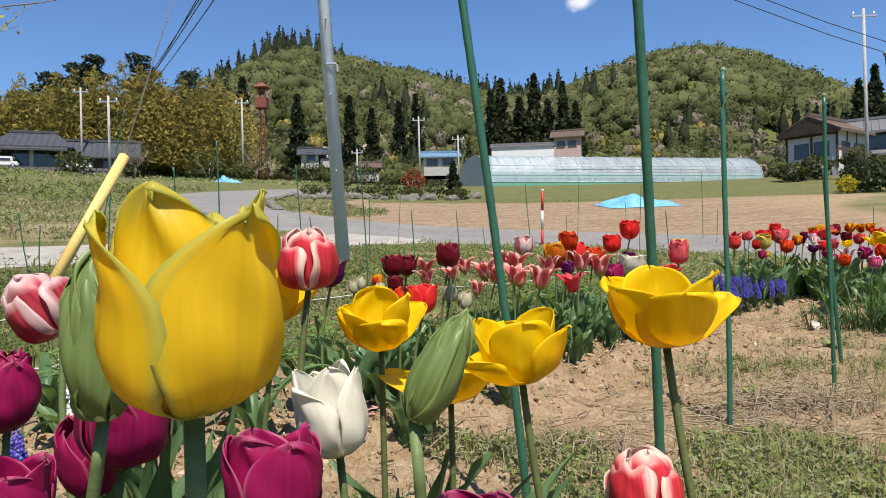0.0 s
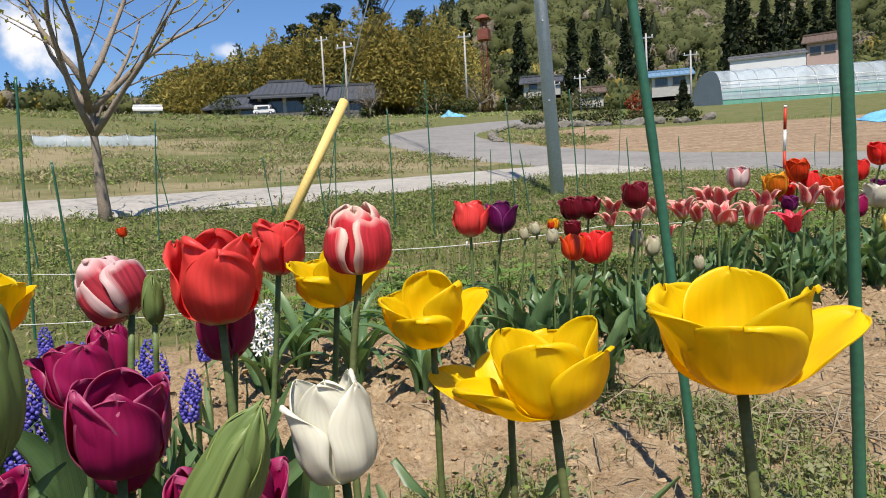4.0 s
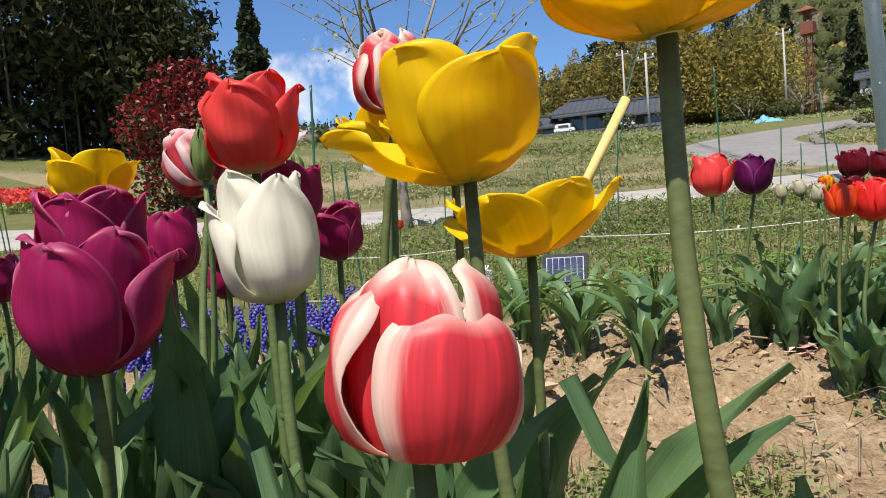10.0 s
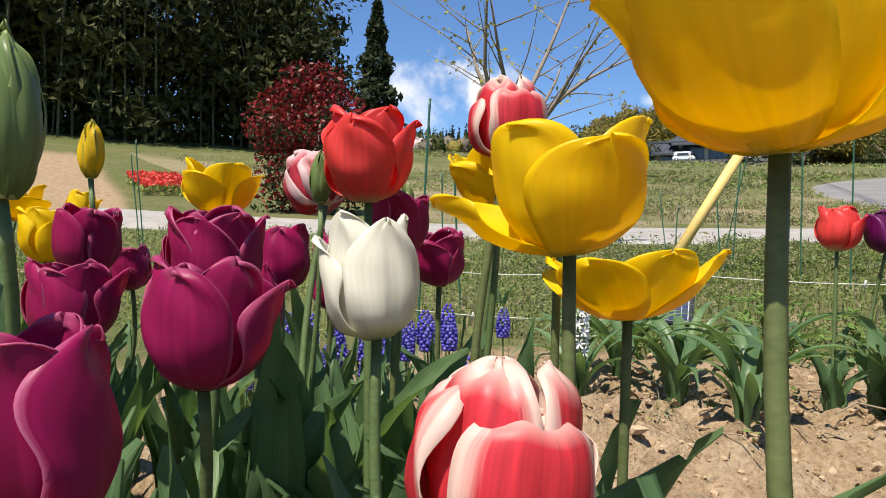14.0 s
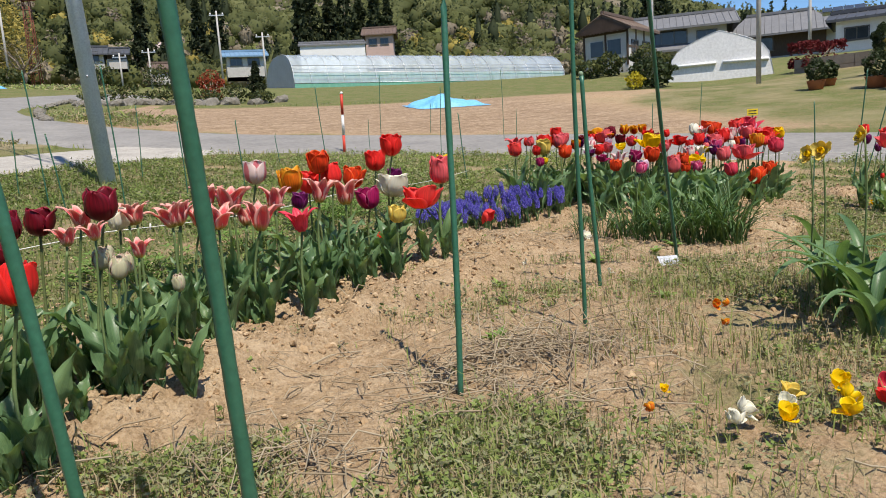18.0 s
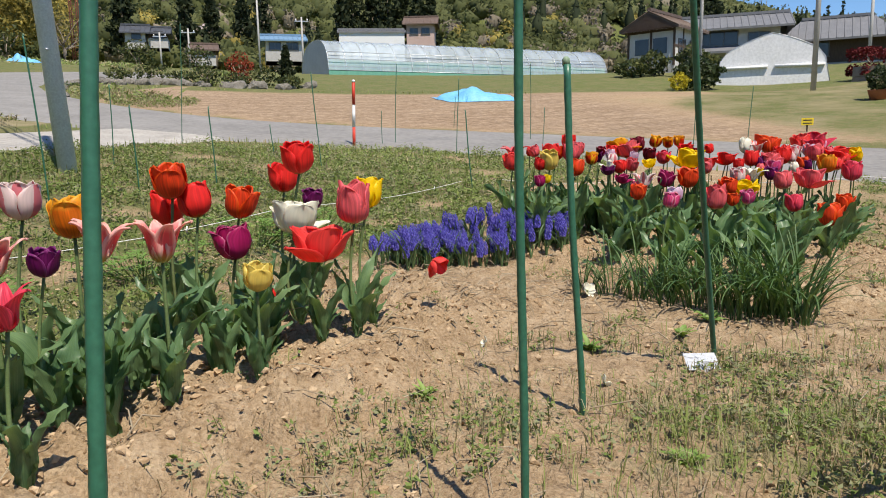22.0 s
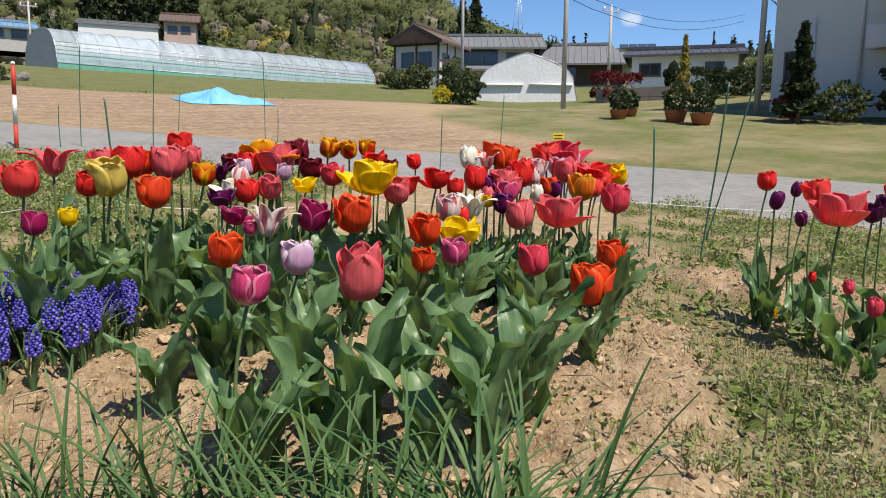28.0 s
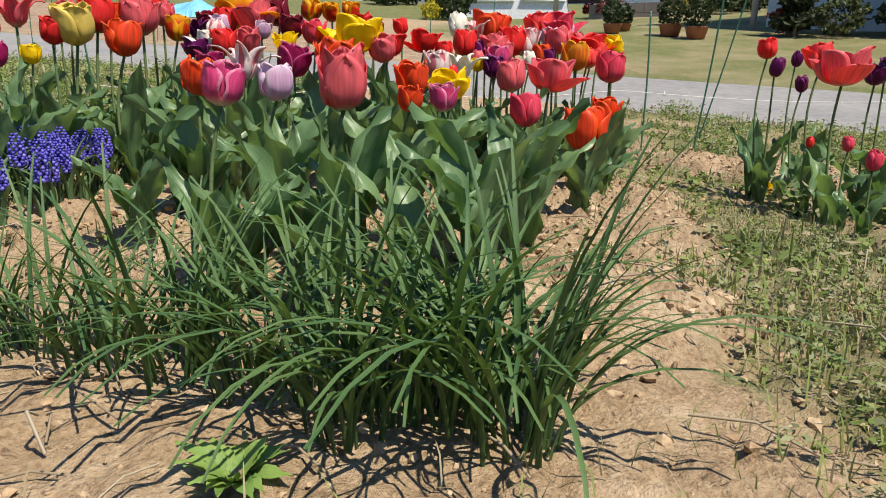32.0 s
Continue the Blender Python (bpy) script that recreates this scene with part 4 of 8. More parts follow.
def window(parent, x, z, w, h, y=0.0, panes=2):
    """A framed window proud of the wall whose outside is y, facing -y."""
    fr = bmesh.new()
    for a in ((x, x + w, z, z + 0.06), (x, x + w, z + h - 0.06, z + h), (x, x + 0.06, z + 0.06, z + h - 0.06), (x + w - 0.06, x + w, z + 0.06, z + h - 0.06)):
        box(fr, a[0], a[1], y - 0.05, y + 0.02, a[2], a[3])
    for k in range(1, panes):
        xx = x + w * k / panes
        box(fr, xx - 0.025, xx + 0.025, y - 0.04, y + 0.015, z + 0.06, z + h - 0.06)
    ob = part("window", fr, alu, parent)
    for k in range(panes):
        part("pane", boxm(x + 0.06 + k * (w - 0.12) / panes + 0.01, x + 0.06 + (k + 1) * (w - 0.12) / panes - 0.01, y - 0.02, y + 0.012, z + 0.06, z + h - 0.06), glass_dark, ob)
    part("sill", boxm(x - 0.05, x + w + 0.05, y - 0.09, y + 0.02, z - 0.05, z), alu, ob)


ROLLS = {}


def roll_mesh(material):
    if material.name not in ROLLS:
        v, f, u = tube_data([(0, 0, 0), (0, 0, 1)], 0.045, 5)
        ROLLS[material.name] = mesh_of("tile_roll", v, f, material, True, u)
    return ROLLS[material.name]


def roof_mesh(x0, x1, y0, y1, z, rise, over, material, parent, hip=0.0, rib=0.45):
    """A gabled or hipped roof with thickness, ridge cap and tile rolls; the ridge runs along x."""
    ym, a, b, c, d = (y0 + y1) / 2, x0 - over, x1 + over, y0 - over, y1 + over
    zl = z - over * rise / ((y1 - y0) / 2)
    bm = bmesh.new()
    th = 0.14
    low = [bm.verts.new(p) for p in ((a, c, zl), (b, c, zl), (b, d, zl), (a, d, zl), (a + hip, ym, z + rise), (b - hip, ym, z + rise))]
    hi = [bm.verts.new(v.co + Vector((0, 0, th))) for v in low]
    for q in ((0, 1, 5, 4), (2, 3, 4, 5), (1, 2, 5), (3, 0, 4)):
        bm.faces.new([hi[k] for k in q])
        bm.faces.new([low[k] for k in reversed(q)])
    for q in ((0, 1), (1, 2), (2, 3), (3, 0)):
        bm.faces.new((low[q[0]], low[q[1]], hi[q[1]], hi[q[0]]))
    ob = part("roof", bm, material, parent)
    part("ridge_cap", boxm(a + hip, b - hip, ym - 0.13, ym + 0.13, z + rise + th - 0.03, z + rise + th + 0.20, bevel=0.04), material, ob)
    n = int((b - a) / rib)
    for k in range(n + 1):
        x = a + (b - a) * k / n
        cut = min(1.0, min(x - a, b - x) / hip) if hip else 1.0
        for yy in (c, d):
            foot = Vector((x, yy, zl + th))
            way = Vector((x, yy + (ym - yy) * cut, zl + (z + rise - zl) * cut + th)) - foot
            if cut > 0.1:
                hang("tile_roll", roll_mesh(material), ob, Matrix.LocRotScale(foot, way.to_track_quat("Z", "Y"), (1, 1, way.length)))
    return ob


def house(x, y, turn, w, d, h, rise, label, wall, roof, over=0.6, hip=0.0, windows=(), storey=None, z=None, posts=0, category="house"):
    """A house whose front runs along its own x axis and faces -y."""
    z = land(x, y) if z is None else z
    e = thing("house", pose(x, y, z, 0, 0, turn), label, category)
    bm = boxm(0, w, 0, d, -0.8, h)
    if not hip:
        for xx in (0, w):
            vs = [bm.verts.new(p) for p in ((xx, 0, h), (xx, d, h), (xx, d / 2, h + rise))]
            bm.faces.new(vs)
    part("wall", bm, wall, e)
    part("plinth", boxm(-0.04, w + 0.04, -0.04, d + 0.04, -0.8, 0.25), concrete, e)
    roof_mesh(0, w, 0, d, h, rise, over, roof, e, hip)
    for wx, wz, ww, wh, pn in windows:
        window(e, wx, wz, ww, wh, 0.0, pn)
    for k in range(posts):
        xx = w * k / (posts - 1)
        part("post", boxm(xx - 0.07, xx + 0.07, -0.03, 0.05, 0.25, h), timber, e)
    if posts:
        part("beam", boxm(0, w, -0.025, 0.05, h * 0.52, h * 0.52 + 0.13), timber, e)
    if storey:
        roof2 = bmesh.new()
        vs = [roof2.verts.new(p) for p in ((-0.4, 0.0, storey + 0.45), (w + 0.4, 0.0, storey + 0.45), (w + 0.4, -1.1, storey), (-0.4, -1.1, storey))]
        lo = [roof2.verts.new(v.co - Vector((0, 0, 0.14))) for v in vs]
        roof2.faces.new(vs[::-1])
        roof2.faces.new(lo)
        for k in range(4):
            roof2.faces.new((vs[k], vs[(k + 1) % 4], lo[(k + 1) % 4], lo[k]))
        part("porch_roof", roof2, roof, e)
    return e


# farmhouse with a dark hipped roof on its stone terrace
fz = 7.5
house(-38.2, 49.6, 24, 4.4, 4.0, 1.5, 0.9, "dark-roofed farm outbuilding beside the main house", plaster, tile_dark, 0.7, 1.2, ((0.5, 0.3, 1.4, 0.9, 2), (2.4, 0.3, 1.4, 0.9, 2)), z=fz - 0.5)
house(-35.0, 51.6, 24, 4.4, 4.2, 2.1, 1.0, "farmhouse with a dark grey tiled roof", plaster, tile_dark, 0.8, 1.4, ((0.3, 0.4, 1.8, 1.3, 2), (2.4, 0.4, 1.7, 1.3, 2)), storey=1.6, z=fz)
house(-31.2, 53.8, 24, 4.8, 4.0, 1.5, 1.1, "low farmhouse wing with a dark tiled roof", timber, tile_dark, 0.8, 0.0, ((0.5, 0.3, 1.6, 1.0, 2), (2.8, 0.3, 1.6, 1.0, 2)), z=fz)
tw = thing("stone_terrace", pose(-36.6, 48.3, fz - 0.22, 0, 0, 26), "dark stone retaining wall below the farmhouse", "wall")
for k in range(-10, 26):
    for j in range(3):
        part("stone", boxm(k * 0.44 + 0.2 * (j % 2) + 0.02, k * 0.44 + 0.2 * (j % 2) + 0.42, -0.2 - 0.03 * ((k * 7 + j) % 3), 0.25, j * 0.26 - 0.5, j * 0.26 - 0.25, bevel=0.03), stone_wall, tw)


def car(x, y, z, turn, body, label, van=False, s=0.55):
    e = thing("car", pose(x, y, z, 0, 0, turn) @ Matrix.Scale(s, 4), label, "car")
    bm = boxm(-1.6, 1.6, -0.7, 0.7, 0.25, 0.85, bevel=0.12)
    box(bm, -1.45 if van else -1.0, 1.0, -0.64, 0.64, 0.8, 1.5 if van else 1.35, bevel=0.15)
    part("body", bm, body, e, smooth=False)
    for sx in (-1, 1):
        part("side_window", boxm(-0.9, 0.7, sx * 0.645 - 0.012, sx * 0.645 + 0.012, 0.92, 1.28), glass_dark, e)
        for wx in (-1.0, 1.0):
            w = tube("wheel", [(wx, sx * 0.55, 0.28), (wx, sx * 0.72, 0.28)], 0.28, black_rubber, e, 14)
            tube("rim", [(wx, sx * 0.70, 0.28), (wx, sx * 0.73, 0.28)], 0.16, galv, w, 10)
    part("windscreen", boxm(0.98, 1.02, -0.55, 0.55, 0.9, 1.28), glass_dark, e)
    return e


car(-33.6, 50.4, fz, 24, white_paint, "small white van parked before the farmhouse", True)
car(-29.3, 52.7, fz, 20, white_paint, "white car parked before the farmhouse")

gable = house(21.35, 40.1, 38, 3.6, 2.9, 2.5, 0.75, "white plaster house with dark timber posts and a brown roof", plaster, tile_brown, 0.4, 0.0, ((0.5, 0.9, 1.0, 0.9, 2), (2.1, 0.9, 1.2, 0.9, 2)), posts=4, z=4.45)
for y0, y1, z0, z1 in ((0.45, 1.3, 0.95, 1.85), (1.6, 2.45, 0.95, 1.85)):
    part("gable_window", boxm(-0.035, 0.02, y0, y1, z0, z1), glass_dark, gable)
for y0 in (-0.05, 1.38, 2.83):
    part("post", boxm(-0.04, 0.03, y0, y0 + 0.12, 0.25, 2.5), timber, gable)
part("beam", boxm(-0.045, 0.03, -0.05, 2.95, 2.2, 2.34), timber, gable)
part("beam", boxm(-0.042, 0.03, 0.07, 2.83, 0.6, 0.7), timber, gable)
house(26.0, 48.6, -30, 6.6, 5, 3.0, 0.9, "two-storey house with a grey tiled roof", plaster, tile_grey, 0.8, 0.0, ((0.4, 1.75, 3.6, 1.0, 4), (4.6, 1.75, 1.4, 0.8, 2)), storey=1.3, z=4.95)
house(34.0, 47.6, -38, 6.0, 5, 2.1, 1.3, "single-storey house with a grey tiled roof", timber, tile_grey, 0.8, 1.5, ((0.6, 0.7, 2.0, 1.0, 2),), z=5.2)
house(39.2, 44.6, -38, 3.2, 4, 2.0, 0.9, "low annex with a grey tiled roof", plaster, tile_grey, 0.5, 0.0, (), z=5.3)
flat = house(30.5, 33.9, -46, 5.6, 4.2, 2.0, 0.45, "pale shed with a low grey sheet roof", metal_white, tile_dark, 0.45, 0.0, ((0.4, 0.9, 1.2, 0.7, 2), (3.9, 0.5, 1.0, 1.1, 1)), z=3.9, category="shed")
panel = thing("solar_array", pose(36.0, 41.2, 7.6, 24, 0, -40), "dark blue solar panels on a house roof", "solar panel")
for k in range(4):
    part("panel", boxm(k * 0.62, k * 0.62 + 0.58, 0, 0.9, 0, 0.04), glass_dark, panel)
part("rail", boxm(0, 2.5, 0.4, 0.46, -0.35, -0.004), galv, panel)

big = thing("apartment_house", pose(21.0, 17.4, 1.7, 0, 0, -88), "two-storey pale green-grey building with small windows", "building")
part("wall", boxm(0, 9.5, 0, 8.0, -0.8, 6.6), siding, big)
part("roof", boxm(-0.4, 9.9, -0.5, 8.4, 6.6, 6.85, bevel=0.05), tile_grey, big)
for wx, wz, ww, wh, pn in ((0.55, 3.9, 0.75, 0.9, 2), (1.65, 4.1, 0.9, 0.9, 2), (3.5, 3.3, 1.7, 1.5, 2), (0.4, 0.9, 0.8, 0.95, 2), (3.6, 0.6, 1.5, 1.8, 2), (6.2, 3.4, 1.6, 1.4, 2), (6.2, 0.8, 1.6, 1.4, 2)):
    window(big, wx, wz, ww, wh, 0.0, pn)
tube("downpipe", [(2.65, -0.06, 0), (2.65, -0.06, 6.6)], 0.05, metal_white, big, 8)
tube("downpipe", [(1.3, -0.05, 0.2), (1.3, -0.05, 2.7)], 0.03, metal_white, big, 8)
part("balcony", boxm(3.2, 5.6, -0.9, 0.0, 2.85, 3.1), concrete, big)
part("air_unit", boxm(3.0, 3.75, -0.5, -0.08, 1.6, 2.2, bevel=0.03), metal_white, big)

house(3.1, 70.2, -3, 6.2, 4, 3.5, 0.35, "plain white sheet-metal shed behind the greenhouse", metal_white, tile_grey, 0.15, 0.0, (), z=7.3, category="shed")
house(12.6, 94.6, -12, 3.6, 4, 3.6, 0.9, "small pinkish house on the slope", surface("plaster_pinkish", (0.42, 0.30, 0.26), (0.52, 0.38, 0.33), 0.9, 0.9, 40, 0.2, 0.003), tile_brown, 0.5, 0.0, ((0.4, 2.2, 1.1, 0.8, 2), (1.9, 2.2, 1.1, 0.8, 2)), z=12.0)
house(-4.0, 75.0, 5, 3.6, 4, 1.25, 0.55, "white house with a blue-grey roof", plaster, surface("roof_blue_sheet", (0.12, 0.22, 0.33), (0.18, 0.30, 0.42), 2, 0.5), 0.5, 0.0, ((0.3, 0.3, 1.2, 0.75, 2), (2.0, 0.3, 1.2, 0.75, 2)), z=9.5)
house(-19.0, 82.6, 8, 2.0, 3, 1.0, 0.7, "small white-walled farm shed with a dark roof", plaster, tile_dark, 0.5, 0.0, ((0.6, 0.2, 1.0, 1.0, 1),), z=11.6, category="shed")
house(-16.8, 83.4, 8, 1.9, 3, 0.8, 0.6, "weathered timber shed with a dark roof", timber, tile_dark, 0.4, 0.0, ((0.5, 0.2, 1.0, 0.8, 1),), z=11.8, category="shed")
house(-11.5, 78.0, 10, 2.2, 3, 0.8, 0.55, "low shed with a rusty brown roof", timber, tile_brown, 0.4, 0.0, (), z=9.4, category="shed")
house(-49.6, 53.2, 42, 2.0, 2, 0.9, 0.3, "small pale house among the trees", plaster, metal_white, 0.3, 0.0, ((0.3, 0.3, 1.2, 0.4, 2),), z=8.7)

# ---- fire bell tower ----
rust = surface("painted_steel_rust_red", (0.16, 0.045, 0.032), (0.25, 0.085, 0.055), 4, 0.7, 30, 0.4, 0.01)
tz = land(-19.73, 69.18)
tw2 = thing("bell_tower", pose(-19.73, 69.18, tz + 0.2), "slim rust-red steel fire bell tower", "tower")
for dx, dy in ((-0.22, -0.22), (0.22, -0.22), (0.22, 0.22), (-0.22, 0.22)):
    tube("leg", [(dx * 1.5, dy * 1.5, 0), (dx, dy, 9.4)], 0.05, rust, tw2, 6)
for k in range(12):
    z0 = 0.4 + k * 0.75
    tube("brace", [(-0.3, -0.3, z0), (0.3, -0.3, z0 + 0.7)], 0.02, rust, tw2, 5)
    tube("rung", [(-0.3, -0.32, z0), (0.3, -0.32, z0)], 0.02, rust, tw2, 5)
part("platform", boxm(-0.6, 0.6, -0.6, 0.6, 7.3, 7.4), rust, tw2)
part("cabin", boxm(-0.55, 0.55, -0.55, 0.55, 7.4, 8.35, bevel=0.03), rust, tw2)
cv, cf, cu = tube_data([(0, 0, 9.35), (0, 0, 9.45), (0, 0, 9.9)], [1.0, 0.95, 0.08], 4)
hang("roof", mesh_of("roof", cv, cf, rust, False, cu), tw2, pose(0, 0, 0, 0, 0, 45))
tube("bell", [(0, 0, 8.7), (0, 0, 8.9), (0, 0, 9.2)], [0.2, 0.17, 0.05], rust, tw2, 10)


# ---- far poles ----
def far_pole(az, r, h, lean=0.0, label="grey concrete power pole beside the fields", arms=1):
    a = radians(az)
    x, y = -math.sin(a) * r, math.cos(a) * r
    e = thing("power_pole", pose(x, y, land(x, y)), label, "power pole", "power poles")
    tube("shaft", [(0, 0, -0.3), (lean * h, 0, h)], [0.095, 0.07], concrete, e, 8)
    for k in range(arms):
        part("crossarm", boxm(lean * h - 0.6, lean * h + 0.6, -0.05, 0.05, h - 0.4 - 0.5 * k, h - 0.32 - 0.5 * k), galv, e)
        for dx in (-0.5, 0.0, 0.5):
            tube("insulator", [(lean * h + dx, 0, h - 0.32 - 0.5 * k), (lean * h + dx, 0, h - 0.15 - 0.5 * k)], 0.05, white_paint, e, 6)


for az, r, h in ((28.9, 62, 7.0), (27.1, 47, 5.0), (17.5, 62, 7.2), (3.4, 64, 6.4), (0.2, 66, 4.8), (8.5, 70, 3.6), (10.5, 72, 3.2)):
    far_pole(az, r, h)
far_pole(-29.85, 40, 8.5, 0.0, "tall grey concrete power pole before the houses", 1)
far_pole(-37.2, 30, 7.4, 0.0, "slim grey steel power pole by the white tunnel", 0)
far_pole(-40.4, 46, 4.6, 0.0)
far_pole(-49.55, 26.5, 7.5, 0.01, "thick grey concrete power pole beside the building", 1)
a = radians(-33.6)
far = thing("steel_pylon", pose(-math.sin(a) * 300, math.cos(a) * 300, land(-math.sin(a) * 300, math.cos(a) * 300) + 3), "distant lattice steel pylon on the ridge", "pylon")
for dx, dy in ((-1, -1), (1, -1), (1, 1), (-1, 1)):
    tube("leg", [(2 * dx, 2 * dy, 0), (0.3 * dx, 0.3 * dy, 24)], 0.14, galv, far, 4)
for k in range(9):
    w = 2 - 1.7 * k / 9
    tube("brace", [(-w, -w, k * 2.6), (w, -w, k * 2.6 + 2.4)], 0.08, galv, far, 4)

# ---- blue tarpaulin on the field ----
tarp_blue = surface("tarpaulin_blue", (0.10, 0.36, 0.66), (0.20, 0.50, 0.78), 3, 0.45, 20, 0.6, 0.02)


def tarp(x, y, w, d, h, turn, label):
    v, f = [], []
    nx_, ny_ = 26, 16
    for j in range(ny_ + 1):
        for i in range(nx_ + 1):
            u, t = i / nx_ * 2 - 1, j / ny_ * 2 - 1
            m = max(0.0, 1 - (abs(u) ** 2.2 + abs(t) ** 2.2))
            wob = noise.noise(Vector((u * 2.3, t * 2.1, x)))
            hh = h * m ** 0.6 * (0.55 + 0.65 * math.exp(-((u + 0.35) / 0.35) ** 2) + 0.5 * wob) + 0.02
            v.append((u * w / 2 * (1 + 0.1 * wob), t * d / 2 * (1 + 0.12 * noise.noise(Vector((u * 3, t, 5)))), max(0.015, hh)))
    tn = radians(turn)
    v = [(a, b, c + land(x + a * math.cos(tn) - b * math.sin(tn), y + a * math.sin(tn) + b * math.cos(tn)) - land(x, y)) for a, b, c in v]
    for j in range(ny_):
        for i in range(nx_):
            a = j * (nx_ + 1) + i
            f.append((a, a + 1, a + nx_ + 2, a + nx_ + 1))
    ob = hang("tarpaulin", mesh_of("tarpaulin", v, f, tarp_blue, False), None, pose(x, y, land(x, y), 0, 0, turn))
    tagged(ob, label, "tarpaulin")


tarp(6.35, 25.45, 2.65, 2.2, 0.36, 5, "crumpled sky-blue tarpaulin lying on the field")
tarp(-15.2, 45.0, 1.6, 1.2, 0.35, 0, "small blue tarpaulin on the grass slope")
sg = thing("field_sign", pose(10.55, 14.05, land(10.55, 14.05), 0, 0, -35), "small yellow notice board on a stake by the field", "sign")
part("board", boxm(-0.11, 0.11, -0.01, 0.01, 0.14, 0.28, bevel=0.004), surface("sign_yellow", (0.70, 0.52, 0.03), (0.78, 0.60, 0.05), 6, 0.6), sg)
part("stake", boxm(-0.015, 0.015, 0.01, 0.03, -0.1, 0.28), timber, sg)
for k in range(2):
    part("text_bar", boxm(-0.08, 0.08, -0.0125, -0.0105, 0.17 + 0.06 * k, 0.19 + 0.06 * k), black_rubber, sg)

# ---- far garden shrubs, rocks and hedges ----
shrub(15.9, 29.2, 0.9, 0.75, [bush_yellow, bush_yellow], "round golden yellow bush at the field edge", 700, 0.06)
shrub(17.2, 30.0, 2.3, 1.35, [bush_dark, bush_dark], "dark green bush at the field edge", 1500, 0.10)
for k in range(5):
    shrub(17.4 + 1.5 * k, 37.2 - 0.5 * k + (k % 2), 1.9, 0.9 + 0.35 * (k % 3), [wood_mid, bush_dark], "leafy garden shrub before the houses", 700, 0.12)
hedge_red = foliage_mat("hedge_leaves_maroon", [(0.0, (0.10, 0.012, 0.015)), (1.0, (0.19, 0.03, 0.03))])
for x, y, w, h, mt, lb in ((23.9, 27.6, 2.1, 1.15, [hedge_red, hedge_red], "clipped maroon hedge bush"), (27.6, 27.9, 1.0, 1.25, [bush_dark, bush_dark], "round clipped dark bush"), (27.9, 26.3, 2.6, 0.95, [bush_dark, bush_dark], "clipped dark green hedge"), (28.0, 24.0, 2.6, 0.95, [bush_dark, bush_dark], "clipped dark green hedge"), (26.4, 23.2, 2.0, 0.8, [bush_dark, bush_dark], "clipped dark green hedge")):
    shrub(x, y, w, h, mt, lb, 1800, 0.08, dz=0.1, boxy="clipped" in lb and "round" not in lb)
conifer(24.90, 24.63, 2.6, 0.40, "narrow golden green cypress before the hedge", 900, 0.09, mat=bamboo_gold)
wall_brown = surface("block_wall_stained", (0.17, 0.14, 0.115), (0.29, 0.25, 0.21), 2.0, 0.9, 30, 0.5, 0.006)
gw = thing("garden_wall", pose(22.73, 27.61, land(22.73, 27.61), 0, 0, -60.6), "low weathered concrete block garden wall", "wall")
for k in range(4):
    for j in range(2):
        part("block", boxm(k * 0.8 + 0.004, k * 0.8 + 0.796, 0, 0.15, -0.2 + j * 0.4 + 0.004, 0.196 + j * 0.4, bevel=0.008), wall_brown, gw)
terracotta = surface("planter_terracotta", (0.33, 0.11, 0.055), (0.44, 0.17, 0.09), 5, 0.85, 50, 0.2, 0.002)
for x, y, s in ((16.1, 18.6, 0.8), (17.0, 19.1, 0.65), (16.8, 17.1, 0.95), (16.8, 16.2, 0.9)):
    z = land(x, y)
    e = thing("planter", pose(x, y, z, 0, 0, 20), "terracotta planter with a leafy shrub", "planter", "garden planters")
    tube("pot", [(0, 0, 0), (0, 0, 0.30 * s), (0, 0, 0.33 * s)], [0.24 * s, 0.32 * s, 0.34 * s], terracotta, e, 14)
    p = crown_points(hr, np.array([0, 0, 0.72 * s]), 0.45 * s, 0.42 * s, 900)
    hang("foliage", cards_mesh("foliage", p, 0.05, [bush_dark], None, hr), e)
conifer(18.9, 14.9, 2.5, 0.6, "dark conical conifer against the building", 1600, 0.10)
conifer(20.3, 13.0, 3.4, 0.8, "dark conical conifer against the building", 1400, 0.10)
shrub(19.6, 14.2, 1.5, 1.0, [bush_dark, wood_mid], "leafy shrub at the foot of the building", 1200, 0.06)
shrub(19.3, 15.4, 1.2, 0.8, [hedge_red, bush_dark], "reddish shrub at the foot of the building", 900, 0.06)
rock = surface("garden_rock", (0.14, 0.125, 0.105), (0.28, 0.26, 0.22), 2, 0.9, 18, 0.9, 0.03)
ico = bmesh.new()
bmesh.ops.create_icosphere(ico, subdivisions=2, radius=1.0)
for v in ico.verts:
    v.co *= 1 + 0.28 * noise.noise(v.co * 1.7)
rock_me = bpy.data.meshes.new("rock")
ico.to_mesh(rock_me)
ico.free()
rock_me.materials.append(rock)
rr2 = random.Random(2)
for k in range(26):
    t = k / 25
    x, y = -7.6 + 8.2 * t + rr2.uniform(-0.3, 0.3), 30.5 + 1.6 * t + rr2.uniform(-0.5, 0.5)
    s = rr2.uniform(0.16, 0.42)
    ob = hang("garden_rock", rock_me, None, pose(x, y, land(x, y) + 0.1 * s, rr2.uniform(0, 40), 0, rr2.uniform(0, 360)) @ Matrix.Diagonal((s * 1.3, s, s * 0.7, 1)))
    tagged(ob, "weathered brown garden rock edging the field", "rock", "garden rocks")
